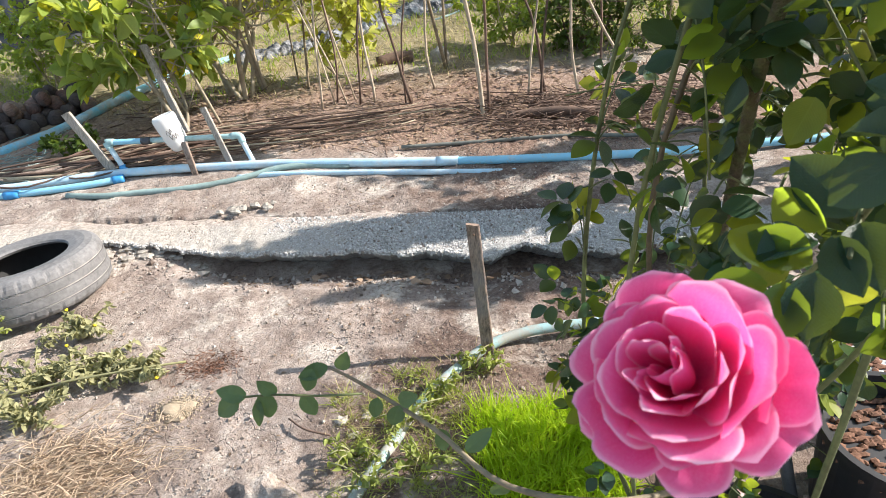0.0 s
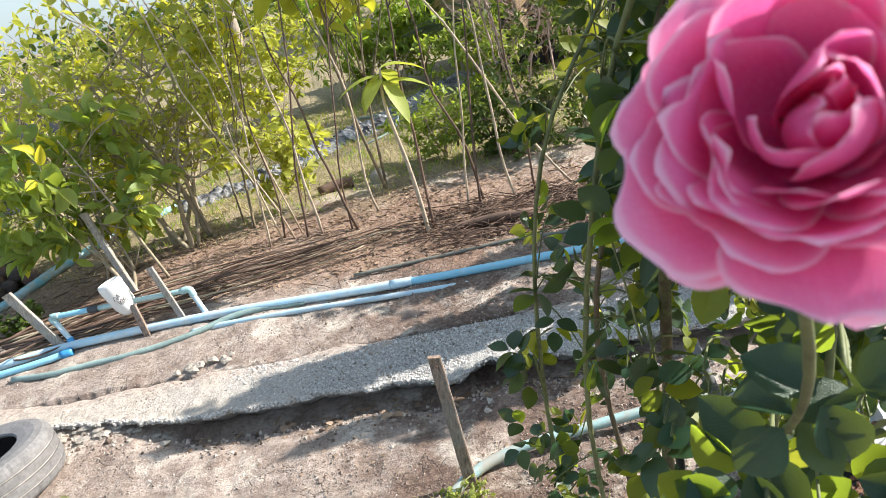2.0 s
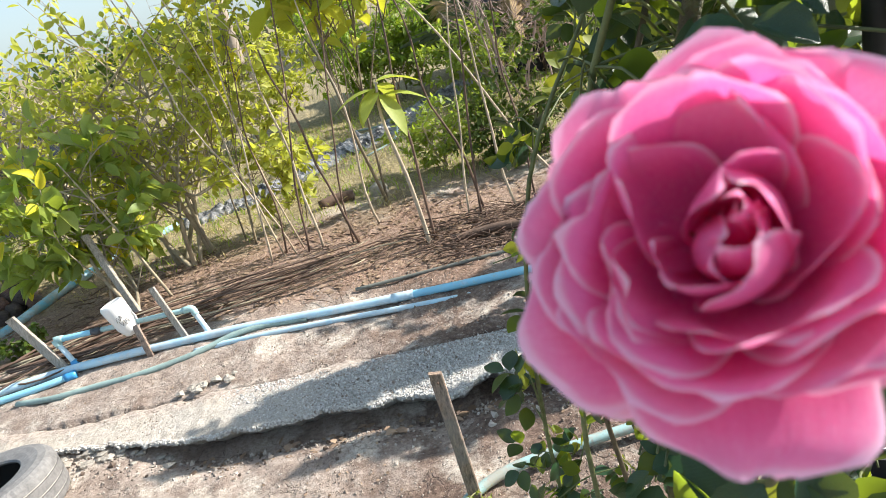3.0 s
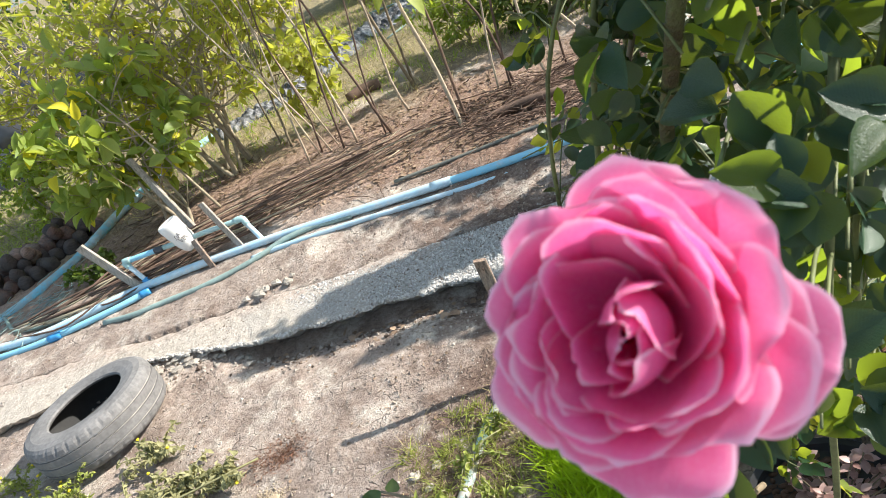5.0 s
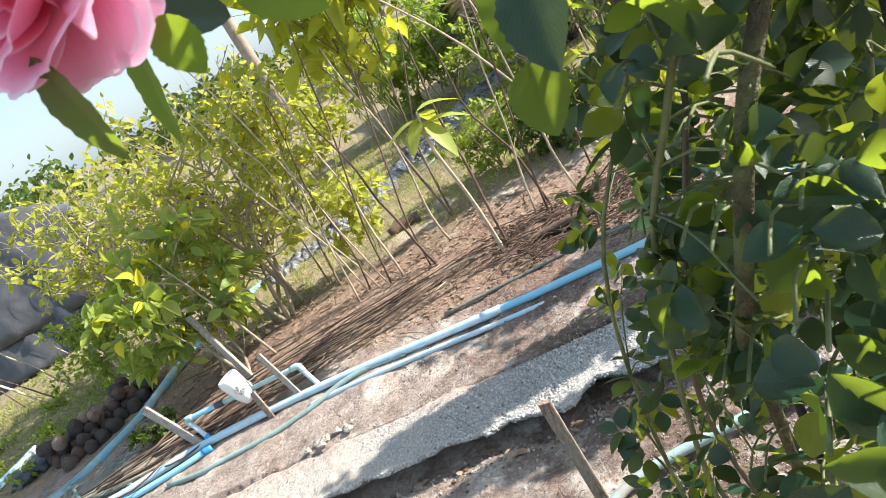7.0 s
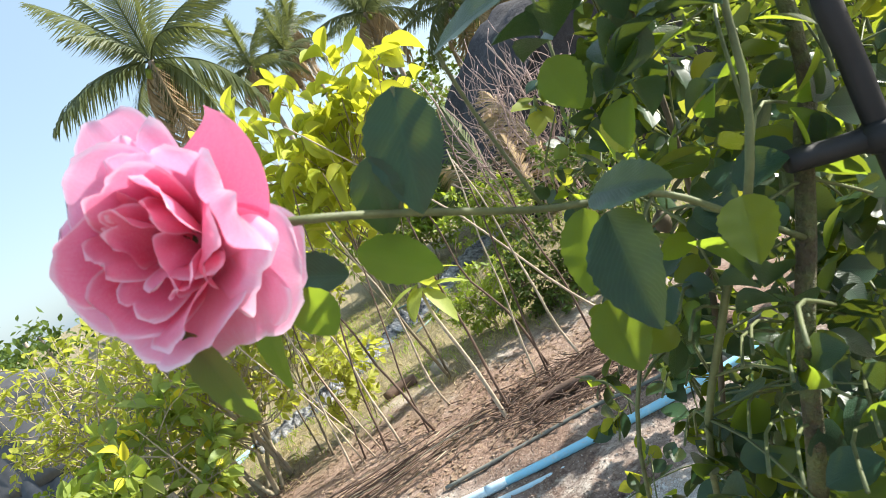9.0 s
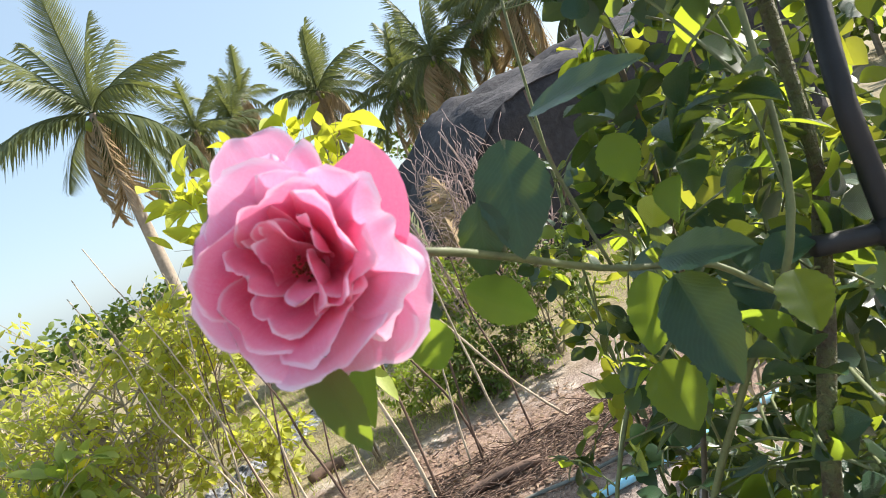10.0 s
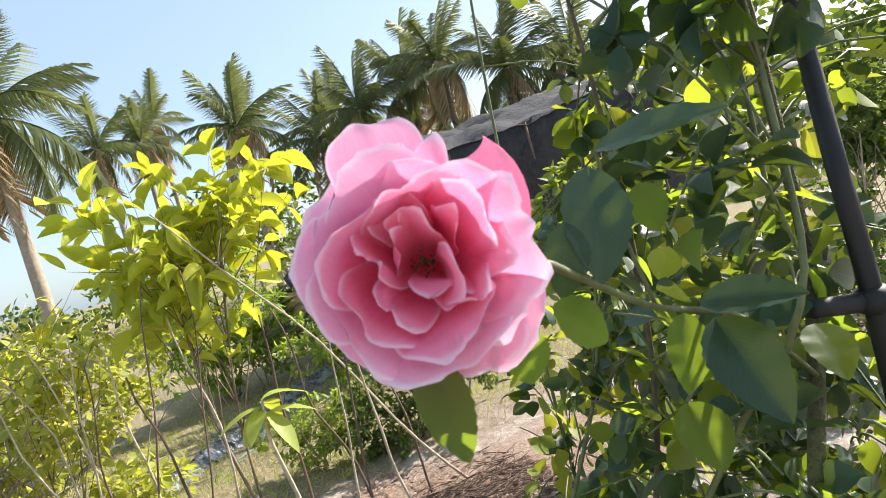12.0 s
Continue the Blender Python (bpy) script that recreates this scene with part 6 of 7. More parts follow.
def loose_rose():
    """The pale rose: broad pale outer petals, a ragged quartered middle and a hollow heart."""
    o = rose_base("pale pink rose with a salmon heart and raised guard petals", ROSE_C, (-0.42, -0.89, 0.12), 0.0565)
    turn = 16
    # angle on the flower's face, rim radius, width, roll
    outer = ((-24, 1.0, 1.25, 0.5), (-70, 0.98, 1.35, 0.4), (-118, 0.98, 1.4, 0.35), (-164, 0.97, 1.4, 0.35), (150, 0.96, 1.25, 0.5))
    middle = ((132, 0.76, 1.1, 0.8), (186, 0.82, 1.25, 0.35), (236, 0.80, 1.25, 0.35), (290, 0.80, 1.2, 0.5), (336, 0.70, 0.72, 1.5), (22, 0.66, 0.80, 1.5), (80, 0.70, 1.1, 0.7))
    inner = ((108, 0.54, 0.9, 0.4), (170, 0.62, 1.0, 0.4), (232, 0.60, 1.0, 0.25), (296, 0.58, 0.95, 0.5), (356, 0.48, 0.70, 0.9), (48, 0.48, 0.76, 0.5))
    for ring, skin, high, wave in ((outer, PETAL_PALE_OUTER, 0.06, 0.8), (middle, PETAL_PALE_OUTER, 0.50, 0.9), (inner, PETAL_PALE, 0.68, 1.2)):
        for k, (a, rho, width, roll) in enumerate(ring):
            put_petal(o, 800 + k + int(high * 100), skin, radians(a - turn), rho, high * (1 + 0.12 * math.sin(k * 2.7)), width, roll, wave, imb=1.0 if k % 3 else -1.0)
    for k in range(4):
        # the lowest petals bend back
        put_petal(o, 840 + k, PETAL_PALE_OUTER, radians(-30 - 58 * k - turn), 0.92, -0.26, 1.2, 0.3, 0.8)
    put_petal(o, 861, PETAL_PALE_OUTER, radians(114 - turn), 1.22, 0.16, 0.95, 0.3, 0.6)
    put_petal(o, 863, PETAL_PALE_OUTER, radians(98 - turn), 0.82, 0.30, 0.62, 1.1, 1.1)
    put_petal(o, 862, PETAL_GUARD, radians(29 - turn), 1.18, 0.06, 1.5, -0.2, 0.3, point=1.0, inward=0.15)
    rnd = random.Random(88)
    for k in range(9):
        # folded petals stand round a hollow that lies above the middle
        a = radians(40 * k - turn)
        p = put_petal(o, 880 + k, PETAL_PALE, a, rnd.uniform(0.22, 0.36), rnd.uniform(0.58, 0.74), rnd.uniform(0.40, 0.56), rnd.uniform(0.1, 0.6), 1.3, imb=rnd.choice((-1, 1)), inward=rnd.uniform(-0.6, 0.2))
        p.matrix_local = Matrix.Translation((0.02, 0.06 if k % 2 else -0.04, 0.03)) @ Matrix.Rotation(rnd.uniform(-0.35, 0.35), 4, "X") @ Matrix.Rotation(rnd.uniform(-0.35, 0.35), 4, "Y")


loose_rose()


def hi_leaf(foot, tip, half, face, parent, mat=ROSE_LEAF_NEAR):
    """A rose leaflet with a toothed rim, a folded midrib and a drooping tip."""
    foot, tip = Vector(foot), Vector(tip)
    way = tip - foot
    ln = way.length
    way.normalize()
    side = way.cross(Vector(face)).normalized()
    nor = side.cross(way)
    V, Fs, U = [], [], []
    n, m = 19, 4
    for i in range(n):
        u = i / (n - 1)
        w = half * (math.sin(math.pi * u**0.82) ** 0.75 if 0 < u < 1 else 0.02) * (1 + (0.05 if i % 2 else -0.02))
        c = foot + way * ln * u - nor * (0.10 * ln * u * u)
        for j in range(-m, m + 1):
            s = j / m
            V.append(c + side * (w * s) + nor * (abs(s) * w * 0.22 + 0.03 * w * math.sin(u * 21) * abs(s)))
            U.append((0.5 + 0.5 * s, u))
    k = 2 * m + 1
    for i in range(n - 1):
        for j in range(k - 1):
            a = i * k + j
            Fs.append((a, a + 1, a + k + 1, a + k))
    return link_mesh("leaf", V, Fs, mat, parent, smooth=True, uvs=U)


def compound(p, way, nor, size, count, out):
    """Adds a rose leaf of three or five leaflets to out."""
    way = way.normalized()
    side = way.cross(nor).normalized()
    for k in range(count):
        if k == 0:
            foot, d = p + way * size * 0.95, way
        else:
            s = 1 if k % 2 else -1
            u = 0.75 if k < 3 else 0.4
            foot, d = p + way * size * u + side * s * size * 0.05, (way * 0.45 + side * s).normalized()
        ln = size * random.uniform(0.7, 0.95)
        out.append((foot, (d + rand_dir() * 0.25).normalized(), (nor + rand_dir() * 0.5).normalized(), ln, ln * random.uniform(0.32, 0.42)))


def rose_bush():
    o = empty("rose_bush")
    tagged(o, "tall climbing rose bush with dark green leaves", "rose bush")
    main = [
        ([(0.45, 0.85, -0.03), (0.36, 0.78, 0.5), (0.335, 0.82, 0.95), (0.35, 0.72, 1.40), (0.378, 0.62, 1.607), (0.393, 0.535, 1.732), (0.435, 0.545, 1.867), (0.5, 0.6, 2.3)], 0.0042),
        ([(0.55, 1.0, -0.03), (0.46, 0.98, 0.6), (0.40, 0.90, 1.1), (0.53, 0.85, 1.6), (0.60, 0.9, 2.1), (0.6, 0.95, 2.5)], 0.005),
        ([(0.65, 0.95, -0.03), (0.66, 0.85, 0.6), (0.62, 0.75, 1.2), (0.66, 0.72, 1.8), (0.7, 0.75, 2.4)], 0.0045),
        ([(0.6, 1.1, -0.03), (0.62, 1.15, 0.7), (0.56, 1.15, 1.3), (0.62, 1.2, 1.9), (0.72, 1.25, 2.5)], 0.0045),
        ([(0.75, 1.0, -0.03), (0.9, 1.0, 0.8), (0.95, 0.95, 1.5), (0.98, 1.0, 2.2)], 0.0045),
        ([(0.85, 1.2, -0.03), (1.05, 1.25, 0.8), (1.15, 1.3, 1.6), (1.2, 1.4, 2.3)], 0.0045),
        ([(0.58, 0.9, 0.3), (0.54, 0.7, 0.7), (0.50, 0.55, 1.05), (0.46, 0.50, 1.3), (0.5, 0.5, 1.6)], 0.004),
        ([(0.5, 0.95, -0.03), (0.35, 1.0, 0.5), (0.33, 1.02, 0.9), (0.37, 0.98, 1.3), (0.52, 0.95, 1.6), (0.58, 0.92, 1.95)], 0.0045),
    ]
    anchor = []
    for pts, r in main:
        pa = smooth_path(pts, 26)
        v, f = tube_data(pa, (lambda r: lambda u: r * (1.1 - 0.55 * u))(r), 8)
        link_mesh("cane", v, f, OLD_STEM if r > 0.0049 else ROSE_STEM, o, smooth=True)
        anchor.append(pa)

    def allowed(p, pad=0.0):
        left = 0.305 + 0.04 * math.sin(p.z * 6.0) + (0.05 if p.z > 1.5 else 0.0)
        if 1.36 < p.z < 1.84 and p.y > 0.75:
            left = 0.50 if p.z < 1.7 else 0.46
        if p.z > 1.84:
            left = max(left, 0.28 + 0.88 * (p.y - 0.6))
        if p.x < left - pad or p.y < 0.38 - pad or (p.y < 0.62 and p.z < 1.2 and p.x < 0.5):
            return False
        return (p - ROSE_B).length > 0.12 and (p - ROSE_A).length > 0.14 and (p - ROSE_C).length > 0.16

    # young: leaves whose yellow colour stands in for sun shining from behind
    shoots, leaves, young = [], [], []
    for i in range(600):
        pa = anchor[random.choices(range(8), (5, 3, 3, 3, 3, 3, 1, 3))[0]]
        k = random.randint(3, 25)
        p = pa[k]
        d = rand_dir(0.2)
        q = p + Vector((d.x, d.y, d.z)) * random.uniform(0.05, 0.26)
        if not allowed(q) or q.y < 0.52 or random.random() > (0.42 if q.z < 1.2 and q.x < 0.75 else 1.0):
            continue
        pb = smooth_path([p, p.lerp(q, 0.5) + Vector((0, 0, 0.02)), q], 6)
        shoots.append((pb, 0.0014))
        for u in (2, 3, 4, 5):
            if random.random() < 0.75:
                compound(pb[u], (rand_dir(-0.35) + d * 0.3), rand_dir(0.8), random.uniform(0.034, 0.054), random.choice((3, 5, 5)), young if random.random() < 0.15 else leaves)
    for box, n in (((0.44, 0.74, 0.62, 0.95, 0.85, 1.50), 22), ((0.30, 0.44, 0.60, 0.80, 0.95, 1.50), 18), ((0.30, 0.56, 0.42, 0.58, 1.42, 1.70), 26), ((0.30, 0.52, 0.40, 0.62, 1.08, 1.38), 16), ((0.60, 1.05, 0.70, 1.10, 1.15, 1.72), 60)):
        for i in range(n):
            p = Vector((random.uniform(*box[:2]), random.uniform(*box[2:4]), random.uniform(*box[4:])))
            if (p - ROSE_C).length > 0.2 and (p - ROSE_B).length > 0.15 and (p - ROSE_A).length > 0.17:
                d = rand_dir(-0.3)
                shoots.append((smooth_path([p + Vector((0.09, 0.09, -0.05)), p + Vector((0.04, 0.05, -0.01)), p], 6), 0.0014))
                compound(p, d, rand_dir(0.9), random.uniform(0.04, 0.056), 5, leaves)
    # large leaves close behind the middle rose
    close = []
    for c in ((0.34, 0.45, 1.49), (0.37, 0.40, 1.41), (0.31, 0.43, 1.44), (0.40, 0.45, 1.36), (0.33, 0.37, 1.33), (0.31, 0.39, 1.29), (0.38, 0.50, 1.55), (0.41, 0.40, 1.46), (0.30, 0.345, 1.37), (0.27, 0.36, 1.28), (0.42, 0.46, 1.25), (0.41, 0.45, 1.31), (0.40, 0.44, 1.19), (0.44, 0.50, 1.38), (0.43, 0.47, 1.14)):
        p = Vector(c)
        shoots.append((smooth_path([p + Vector((0.10, 0.12, -0.06)), p + Vector((0.05, 0.06, -0.01)), p], 6), 0.0016))
        compound(p, rand_dir(-0.2) + Vector((-0.7, -0.2, 0)), Vector((-0.4, -0.6, 0.8)) + rand_dir() * 0.3, random.uniform(0.042, 0.054), 5, close)
    for box, n in (((0.48, 0.78, 0.78, 1.15, 1.05, 1.32), 60), ((0.33, 0.46, 0.64, 0.82, 1.24, 1.36), 10), ((0.47, 0.66, 0.60, 0.74, 1.40, 1.64), 30), ((0.50, 0.64, 0.56, 0.74, 0.88, 1.16), 22)):
        for i in range(n):
            p = Vector((random.uniform(*box[:2]), random.uniform(*box[2:4]), random.uniform(*box[4:])))
            shoots.append((smooth_path([p + Vector((0.09, 0.09, -0.05)), p + Vector((0.04, 0.05, -0.01)), p], 6), 0.0014))
            compound(p, rand_dir(-0.3), rand_dir(0.9), random.uniform(0.036, 0.05), 5, young if i % 6 == 0 else leaves)
    tubes("shoot_mass", shoots, ROSE_STEM, o, sides=5)["kind"] = "stuff"
    keep = [l for l in leaves if allowed(l[0], 0.03) and math.hypot(l[0].x - 0.1, l[0].y - 0.2) > 0.44]
    keep.sort(key=lambda l: l[0].y + 0.4 * l[0].x)
    leaf_objects(close + keep[:240], ROSE_LEAF_NEAR, o)
    leaf_cloud("foliage", keep[240:], ROSE_LEAF, o, rows=LEAF_FINE)["kind"] = "stuff"
    # kept to the far side only, where backlit leaves are imitated by colour
    leaf_cloud("young_foliage", [l for l in young if allowed(l[0], 0.03) and l[0].y + 0.5 * l[0].x > 1.04], ROSE_LEAF_SUNLIT, o, "far leaves coloured yellow as if backlit by the sun")["kind"] = "stuff"
    tube("cane", [(0.50, 0.62, -0.03), (0.46, 0.52, 0.6), (0.425, 0.48, 0.94), (0.413, 0.47, 1.06), (0.41, 0.47, 1.22), (0.44, 0.50, 1.45)], 0.0036, ROSE_STEM, o, "thick green cane", n=20, sides=8)
    thick = smooth_path([(0.52, 0.95, -0.03), (0.5, 0.9, 0.5), (0.45, 0.79, 1.05), (0.395, 0.68, 1.30), (0.372, 0.60, 1.42), (0.372, 0.562, 1.51), (0.397, 0.555, 1.60), (0.432, 0.561, 1.66), (0.468, 0.572, 1.72), (0.522, 0.60, 1.80), (0.56, 0.63, 2.2)], 40)
    v, f = tube_data(thick, lambda u: 0.0074 * (1.08 - 0.22 * u), 10)
    link_mesh("cane", v, f, BARK_STEM, o, "thick brown and green cane", smooth=True)
    # the flowering side shoots
    tube("flower_stalk", [(0.429, 0.558, 1.664), (0.378, 0.551, 1.714), (0.336, 0.55, 1.751), (0.265, 0.547, 1.779), (0.182, 0.511, 1.824), (0.133, 0.484, 1.848), ROSE_C + Vector((0.02, 0.03, -0.008))], 0.0024, ROSE_STEM, o, n=24, sides=8)
    tube("flower_stalk", [(0.40, 0.66, 0.95), (0.35, 0.48, 1.18), (0.245, 0.31, 1.40), ROSE_B + Vector((0.018, 0.026, -0.028))], 0.0021, ROSE_STEM, o, n=20, sides=8)
    tube("flower_stalk", [(0.45, 0.70, 0.85), (0.36, 0.55, 1.04), (0.25, 0.40, 1.17), ROSE_A + Vector((0.016, 0.028, -0.026))], 0.0021, ROSE_STEM, o, n=20, sides=8)
    near = (
        ((0.25, 0.549, 1.893), (0.28, 0.471, 1.902), 0.017, (-0.3, -0.5, 0.8)),
        ((0.211, 0.517, 1.884), (0.19, 0.502, 1.820), 0.021, (-0.3, -0.9, 0.1)),
        ((0.182, 0.514, 1.858), (0.170, 0.515, 1.815), 0.014, (-0.2, -0.9, 0.2)),
        ((0.152, 0.504, 1.819), (0.188, 0.506, 1.786), 0.013, (-0.3, -0.9, 0.3)),
        ((0.29, 0.532, 1.775), (0.301, 0.465, 1.782), 0.016, (-0.4, -0.4, 0.8)),
        ((0.288, 0.546, 1.767), (0.262, 0.532, 1.720), 0.016, (-0.4, -0.9, 0.1)),
        ((0.291, 0.525, 1.763), (0.262, 0.465, 1.716), 0.022, (-0.6, -0.5, 0.6)),
        ((0.278, 0.556, 1.703), (0.267, 0.525, 1.665), 0.019, (-0.4, -0.8, 0.4)),
        ((0.335, 0.605, 1.859), (0.339, 0.596, 1.818), 0.017, (-0.4, -0.9, 0.1)),
        ((0.066, 0.482, 1.828), (0.069, 0.480, 1.772), 0.012, (-0.5, -0.8, 0.1)),
        ((0.119, 0.490, 1.818), (0.121, 0.492, 1.788), 0.012, (-0.2, -0.9, 0.1)),
        ((0.095, 0.537, 1.832), (0.077, 0.533, 1.765), 0.012, (-0.6, -0.6, 0.1)),
        ((0.142, 0.532, 1.806), (0.098, 0.538, 1.830), 0.014, (-0.2, -0.6, 0.7)),
        ((0.362, 0.505, 1.735), (0.334, 0.472, 1.712), 0.016, (-0.5, -0.7, 0.5)),
    )
    for foot, tip, half, face in near:
        hi_leaf(foot, tip, half, face, o)
    # single leaves given the same painted backlit yellow-green
    for foot, tip, half, face in (((0.392, 0.49, 1.156), (0.402, 0.50, 1.108), 0.021, (-0.4, -0.8, 0.4)), ((0.48, 0.76, 0.955), (0.418, 0.74, 0.978), 0.024, (-0.2, -0.6, 0.8)), ((0.45, 0.66, 1.06), (0.41, 0.64, 1.03), 0.019, (-0.3, -0.6, 0.7)), ((0.40, 0.60, 1.27), (0.375, 0.585, 1.235), 0.017, (-0.3, -0.7, 0.6)), ((0.43, 0.64, 1.39), (0.405, 0.62, 1.36), 0.017, (-0.4, -0.6, 0.7))):
        hi_leaf(foot, tip, half, face, o, SUNLIT_SINGLE)
    tube("leaf_stalk", [(0.265, 0.547, 1.779), (0.255, 0.552, 1.85), (0.25, 0.549, 1.893)], 0.0014, ROSE_STEM, o, n=8, sides=6)
    tube("leaf_stalk", [(0.182, 0.511, 1.824), (0.205, 0.516, 1.86), (0.211, 0.517, 1.884)], 0.0014, ROSE_STEM, o, n=8, sides=6)
    tube("leaf_stalk", [(0.336, 0.55, 1.751), (0.31, 0.54, 1.77), (0.29, 0.532, 1.775)], 0.0014, ROSE_STEM, o, n=8, sides=6)
    tube("leaf_stalk", [(0.336, 0.55, 1.751), (0.30, 0.553, 1.72), (0.278, 0.556, 1.703)], 0.0014, ROSE_STEM, o, n=8, sides=6)
    # the low arching shoot
    arch = smooth_path([(0.42, 0.62, 0.72), (0.24, 0.52, 0.84), (0.103, 0.538, 0.87), (0.024, 0.648, 0.853), (-0.071, 0.729, 0.871), (-0.118, 0.76, 0.882)], 26)
    v, f = tube_data(arch, lambda u: 0.0042 * (1.1 - 0.6 * u), 8)
    link_mesh("arching_shoot", v, f, WOODY_STEM, o, smooth=True)
    tube("leaf_stalk", [(-0.07, 0.712, 0.869), (-0.13, 0.71, 0.878), (-0.184, 0.714, 0.886), (-0.235, 0.716, 0.888)], 0.0016, ROSE_STEM, o, n=10, sides=6)
    for foot, tip, half, face in (
        ((-0.118, 0.76, 0.882), (-0.165, 0.757, 0.872), 0.012, (0, -0.6, 0.8)),
        ((-0.14, 0.757, 0.885), (-0.158, 0.75, 0.848), 0.013, (-0.2, -0.8, 0.4)),
        ((-0.20, 0.72, 0.888), (-0.205, 0.71, 0.845), 0.015, (0, -0.8, 0.5)),
        ((-0.235, 0.716, 0.888), (-0.275, 0.715, 0.858), 0.014, (-0.1, -0.7, 0.6)),
        ((-0.21, 0.716, 0.878), (-0.225, 0.71, 0.83), 0.009, (-0.3, -0.8, 0.2)),
        ((-0.02, 0.69, 0.868), (0.005, 0.67, 0.895), 0.011, (0, -0.7, 0.7)),
        ((0.03, 0.65, 0.85), (0.035, 0.64, 0.815), 0.011, (0.2, -0.7, 0.6)),
        ((-0.05, 0.71, 0.86), (-0.06, 0.70, 0.83), 0.010, (0, -0.8, 0.5)),
        ((-0.10, 0.75, 0.883), (-0.085, 0.74, 0.92), 0.011, (0.1, -0.8, 0.5)),
        ((-0.185, 0.716, 0.886), (-0.205, 0.715, 0.912), 0.011, (-0.1, -0.8, 0.5)),
        ((-0.15, 0.715, 0.88), (-0.14, 0.71, 0.838), 0.012, (0.1, -0.8, 0.4)),
        ((-0.225, 0.716, 0.888), (-0.262, 0.716, 0.905), 0.012, (-0.1, -0.7, 0.7)),
        ((0.06, 0.60, 0.862), (0.095, 0.61, 0.885), 0.011, (0.1, -0.7, 0.7)),
        ((0.10, 0.545, 0.87), (0.085, 0.55, 0.835), 0.011, (0.1, -0.8, 0.5)),
        ((-0.02, 0.685, 0.866), (-0.035, 0.68, 0.832), 0.012, (0.1, -0.8, 0.5)),
    ):
        hi_leaf(foot, tip, half, face, o, ROSE_LEAF_PALE)
    bm = bmesh.new()
    lump(bm, (0.444, 1.02, 0.981), (0.012, 0.012, 0.01), 0.3, 2, 2)
    part("yellow_bloom", bm, YELLOW, o, "small yellow bloom")
    bm = bmesh.new()
    lump(bm, (0.395, 0.67, 1.69), (0.008, 0.008, 0.011), 0.2, 2, 2)
    part("rose_hip", bm, OLD_STEM, o, "withered brown bud")
    return o


random.seed(23)
rose_bush()


# ---- trellis, pots and posts by the rose ----
def trellis():
    o = empty("iron_trellis")
    tagged(o, "black painted iron trellis post with a crossbar", "trellis")
    post = smooth_path([(0.84, 0.62, -0.05), (0.66, 0.585, 0.8), (0.56, 0.56, 1.25), (0.52, 0.55, 1.50), (0.500, 0.540, 1.70), (0.499, 0.541, 1.765), (0.505, 0.547, 1.832), (0.575, 0.59, 1.98), (0.68, 0.66, 2.4)], 32)
    v, f = tube_data(post, 0.0088, 10)
    link_mesh("post", v, f, IRON, o, smooth=True)
    tube("crossbar", [(0.438, 0.556, 1.719), (0.500, 0.540, 1.707), (0.68, 0.49, 1.69)], 0.0085, IRON, o, n=8, sides=8)
    bm = bmesh.new()
    lump(bm, (0.500, 0.540, 1.707), (0.018, 0.018, 0.015), 0.15, 2, 2)
    part("knot", bm, IRON, o)


trellis()
tagged(tube("grey_tube_post", [(0.80, 1.30, 0.62), (0.86, 1.12, 0.25), (0.90, 1.0, -0.03)], 0.016, GREY_METAL, n=8, sides=12), "grey metal tube leaning beside the pots", "post")
tagged(tube("dark_stick_post", [(0.71, 1.25, 0.62), (0.70, 1.2, 0.25), (0.69, 1.15, -0.03)], 0.011, IRON, n=8, sides=8), "dark thin post beside the grass clump", "post")


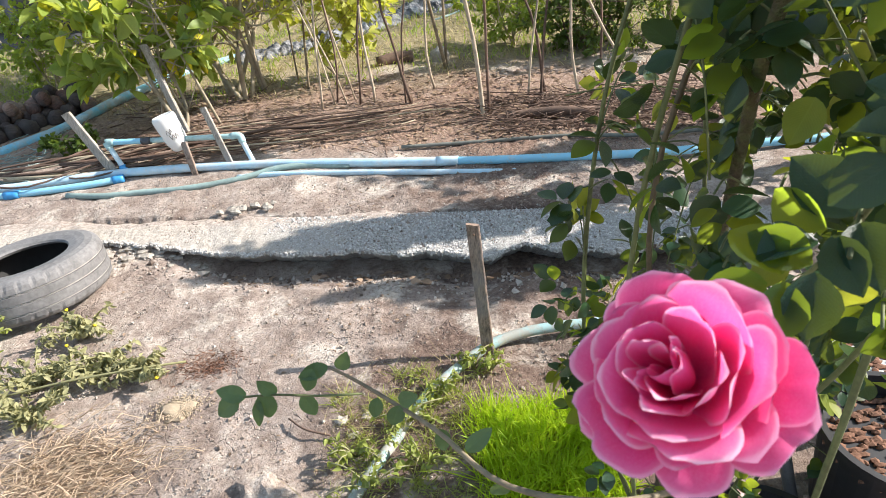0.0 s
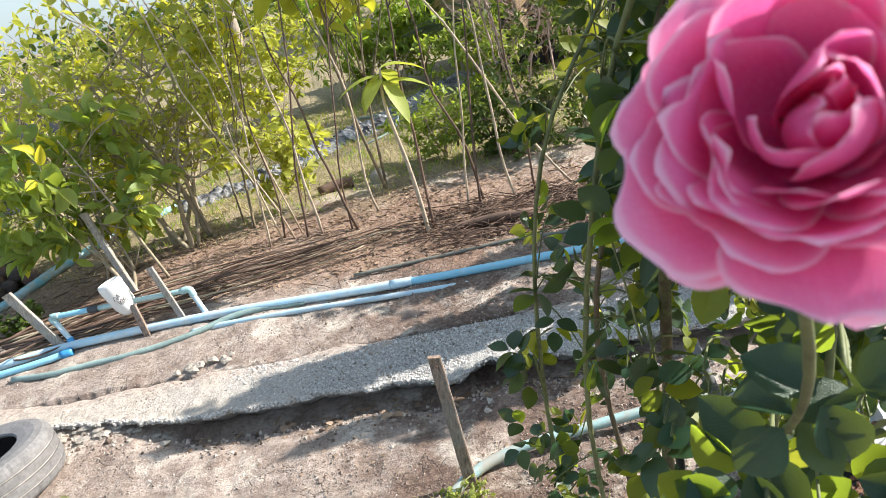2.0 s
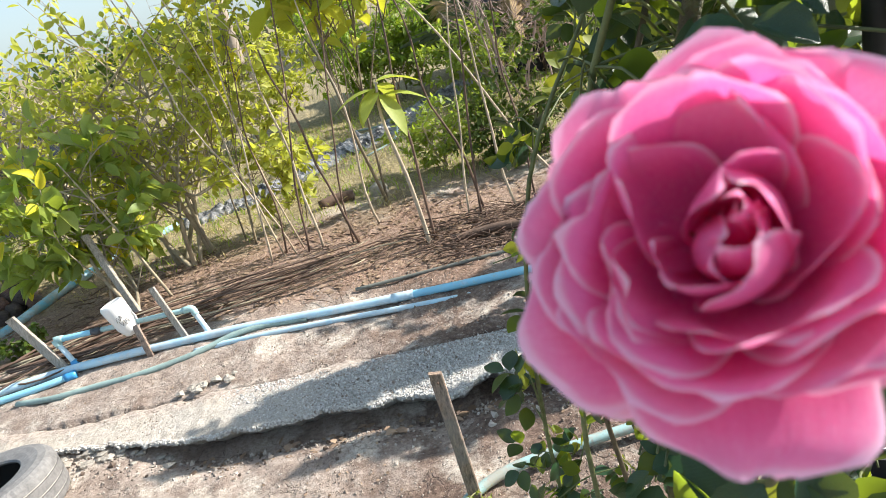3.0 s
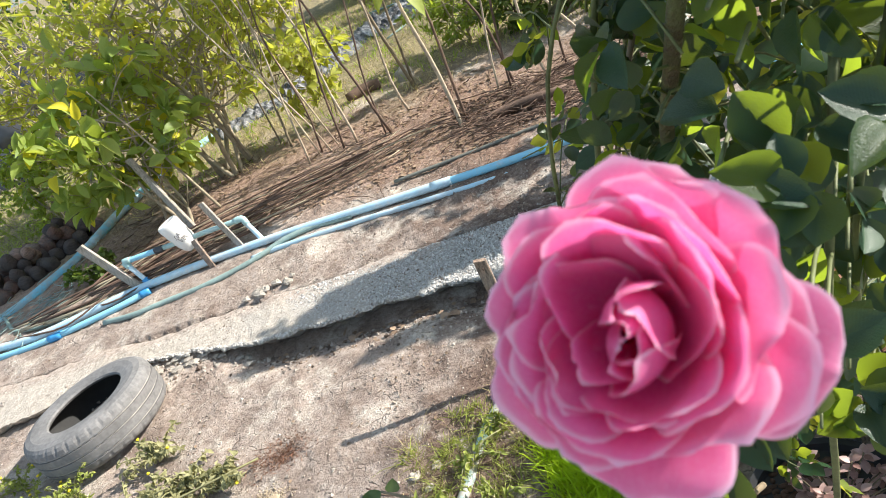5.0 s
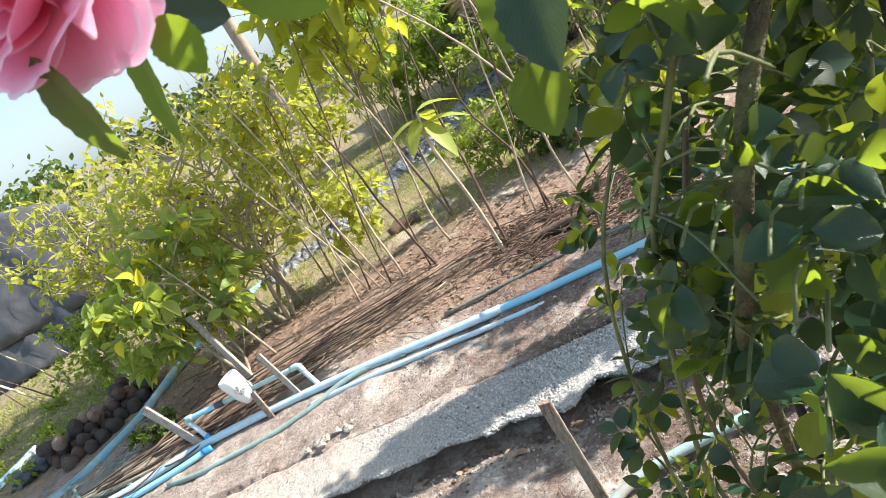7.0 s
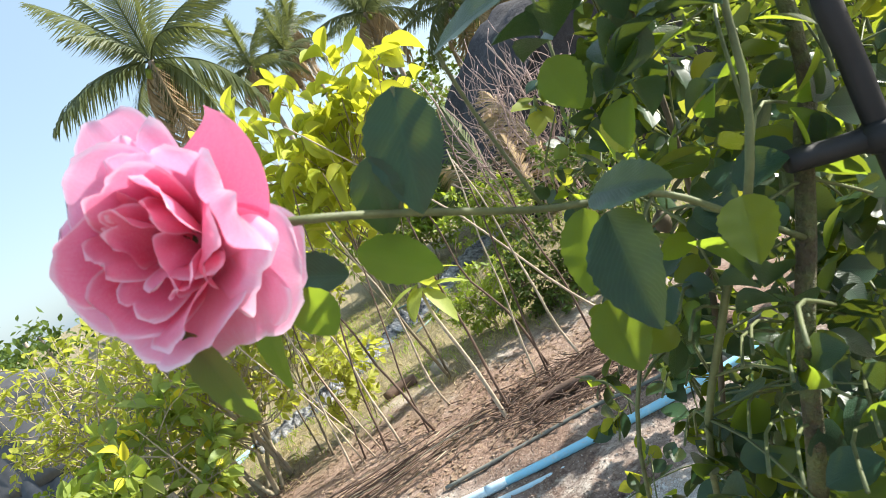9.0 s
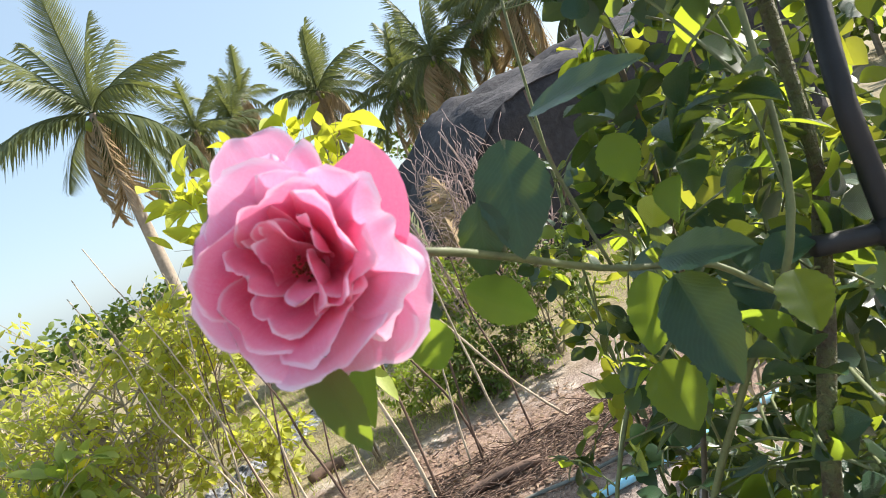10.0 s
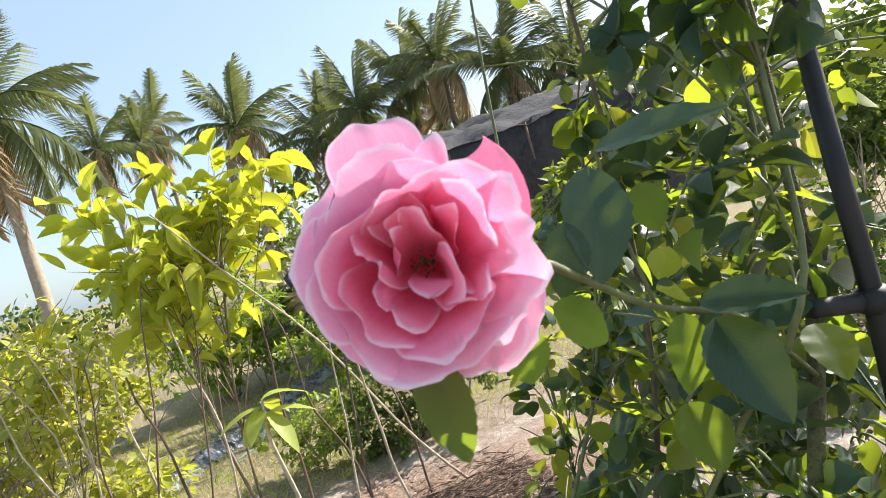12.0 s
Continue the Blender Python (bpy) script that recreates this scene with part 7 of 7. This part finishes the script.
def pot(x, y, r, h, label, mat, ribs=False, fill=COIR):
    prof = [(0.78 * r, 0), (0.80 * r, 0.01)]
    if ribs:
        for k in range(9):
            z = h * (0.08 + 0.1 * k)
            prof += [(0.84 * r + 0.02 * r * k, z), (0.90 * r + 0.02 * r * k, z + 0.03 * h), (0.84 * r + 0.02 * r * k, z + 0.06 * h)]
    prof += [(0.96 * r, h * 0.93), (1.05 * r, h * 0.93), (1.06 * r, h), (0.97 * r, h), (0.94 * r, h * 0.8), (0.0, h * 0.8)]
    n = 40
    V, Fs = [], []
    for rr, z in prof:
        V += [(x + rr * math.cos(6.2832 * j / n), y + rr * math.sin(6.2832 * j / n), z) for j in range(n)]
    for i in range(len(prof) - 1):
        for j in range(n):
            Fs.append((i * n + j, i * n + (j + 1) % n, (i + 1) * n + (j + 1) % n, (i + 1) * n + j))
    o = empty("plant_pot")
    tagged(o, label, "pot")
    link_mesh("body", V, Fs, mat, o, smooth=False)
    bm = bmesh.new()
    for k in range(240):
        a, q = random.uniform(0, 6.3), r * 0.9 * math.sqrt(random.random())
        lump(bm, (x + q * math.cos(a), y + q * math.sin(a), h * 0.81), (random.uniform(0.006, 0.02), 0.008, 0.007), 0.6, k, 1)
    s = part("potting_soil", bm, fill, o, "brown crumbly potting soil", False)
    s["kind"] = "stuff"


pot(1.06, 0.95, 0.17, 0.30, "black plastic plant pot filled with soil", POT)
pot(0.70, 0.80, 0.19, 0.11, "low black pot with a red-leaved plant", POT, fill=DARK_LITTER)
pot(1.22, 1.31, 0.14, 0.22, "pale grey ribbed plastic tub", BUCKET, True)


def red_plant():
    o = empty("red_leaved_plant")
    tagged(o, "bushy plant with pinkish red pointed leaves", "plant")
    st, lv = [], []
    for k in range(34):
        a = random.uniform(0, 6.3)
        foot = Vector((0.69, 0.80, 0.07))
        tip = foot + Vector((math.cos(a) * random.uniform(0.02, 0.19), math.sin(a) * random.uniform(0.02, 0.15), random.uniform(0.04, 0.15)))
        pa = smooth_path([foot, foot.lerp(tip, 0.5) + Vector((0, 0, 0.03)), tip], 5)
        st.append((pa, 0.002))
        for j in range(9):
            b = j * 2.4
            ln = random.uniform(0.02, 0.035)
            lv.append((tip - Vector((0, 0, 0.004 * j)), Vector((math.cos(b), math.sin(b), 0.6 - 0.08 * j)), Vector((0, 0, 1)), ln, ln * 0.3))
    tubes("stem_mass", st, OLD_STEM, o, sides=4)["kind"] = "stuff"
    leaf_cloud("foliage", lv, RED_LEAF, o)["kind"] = "stuff"


red_plant()
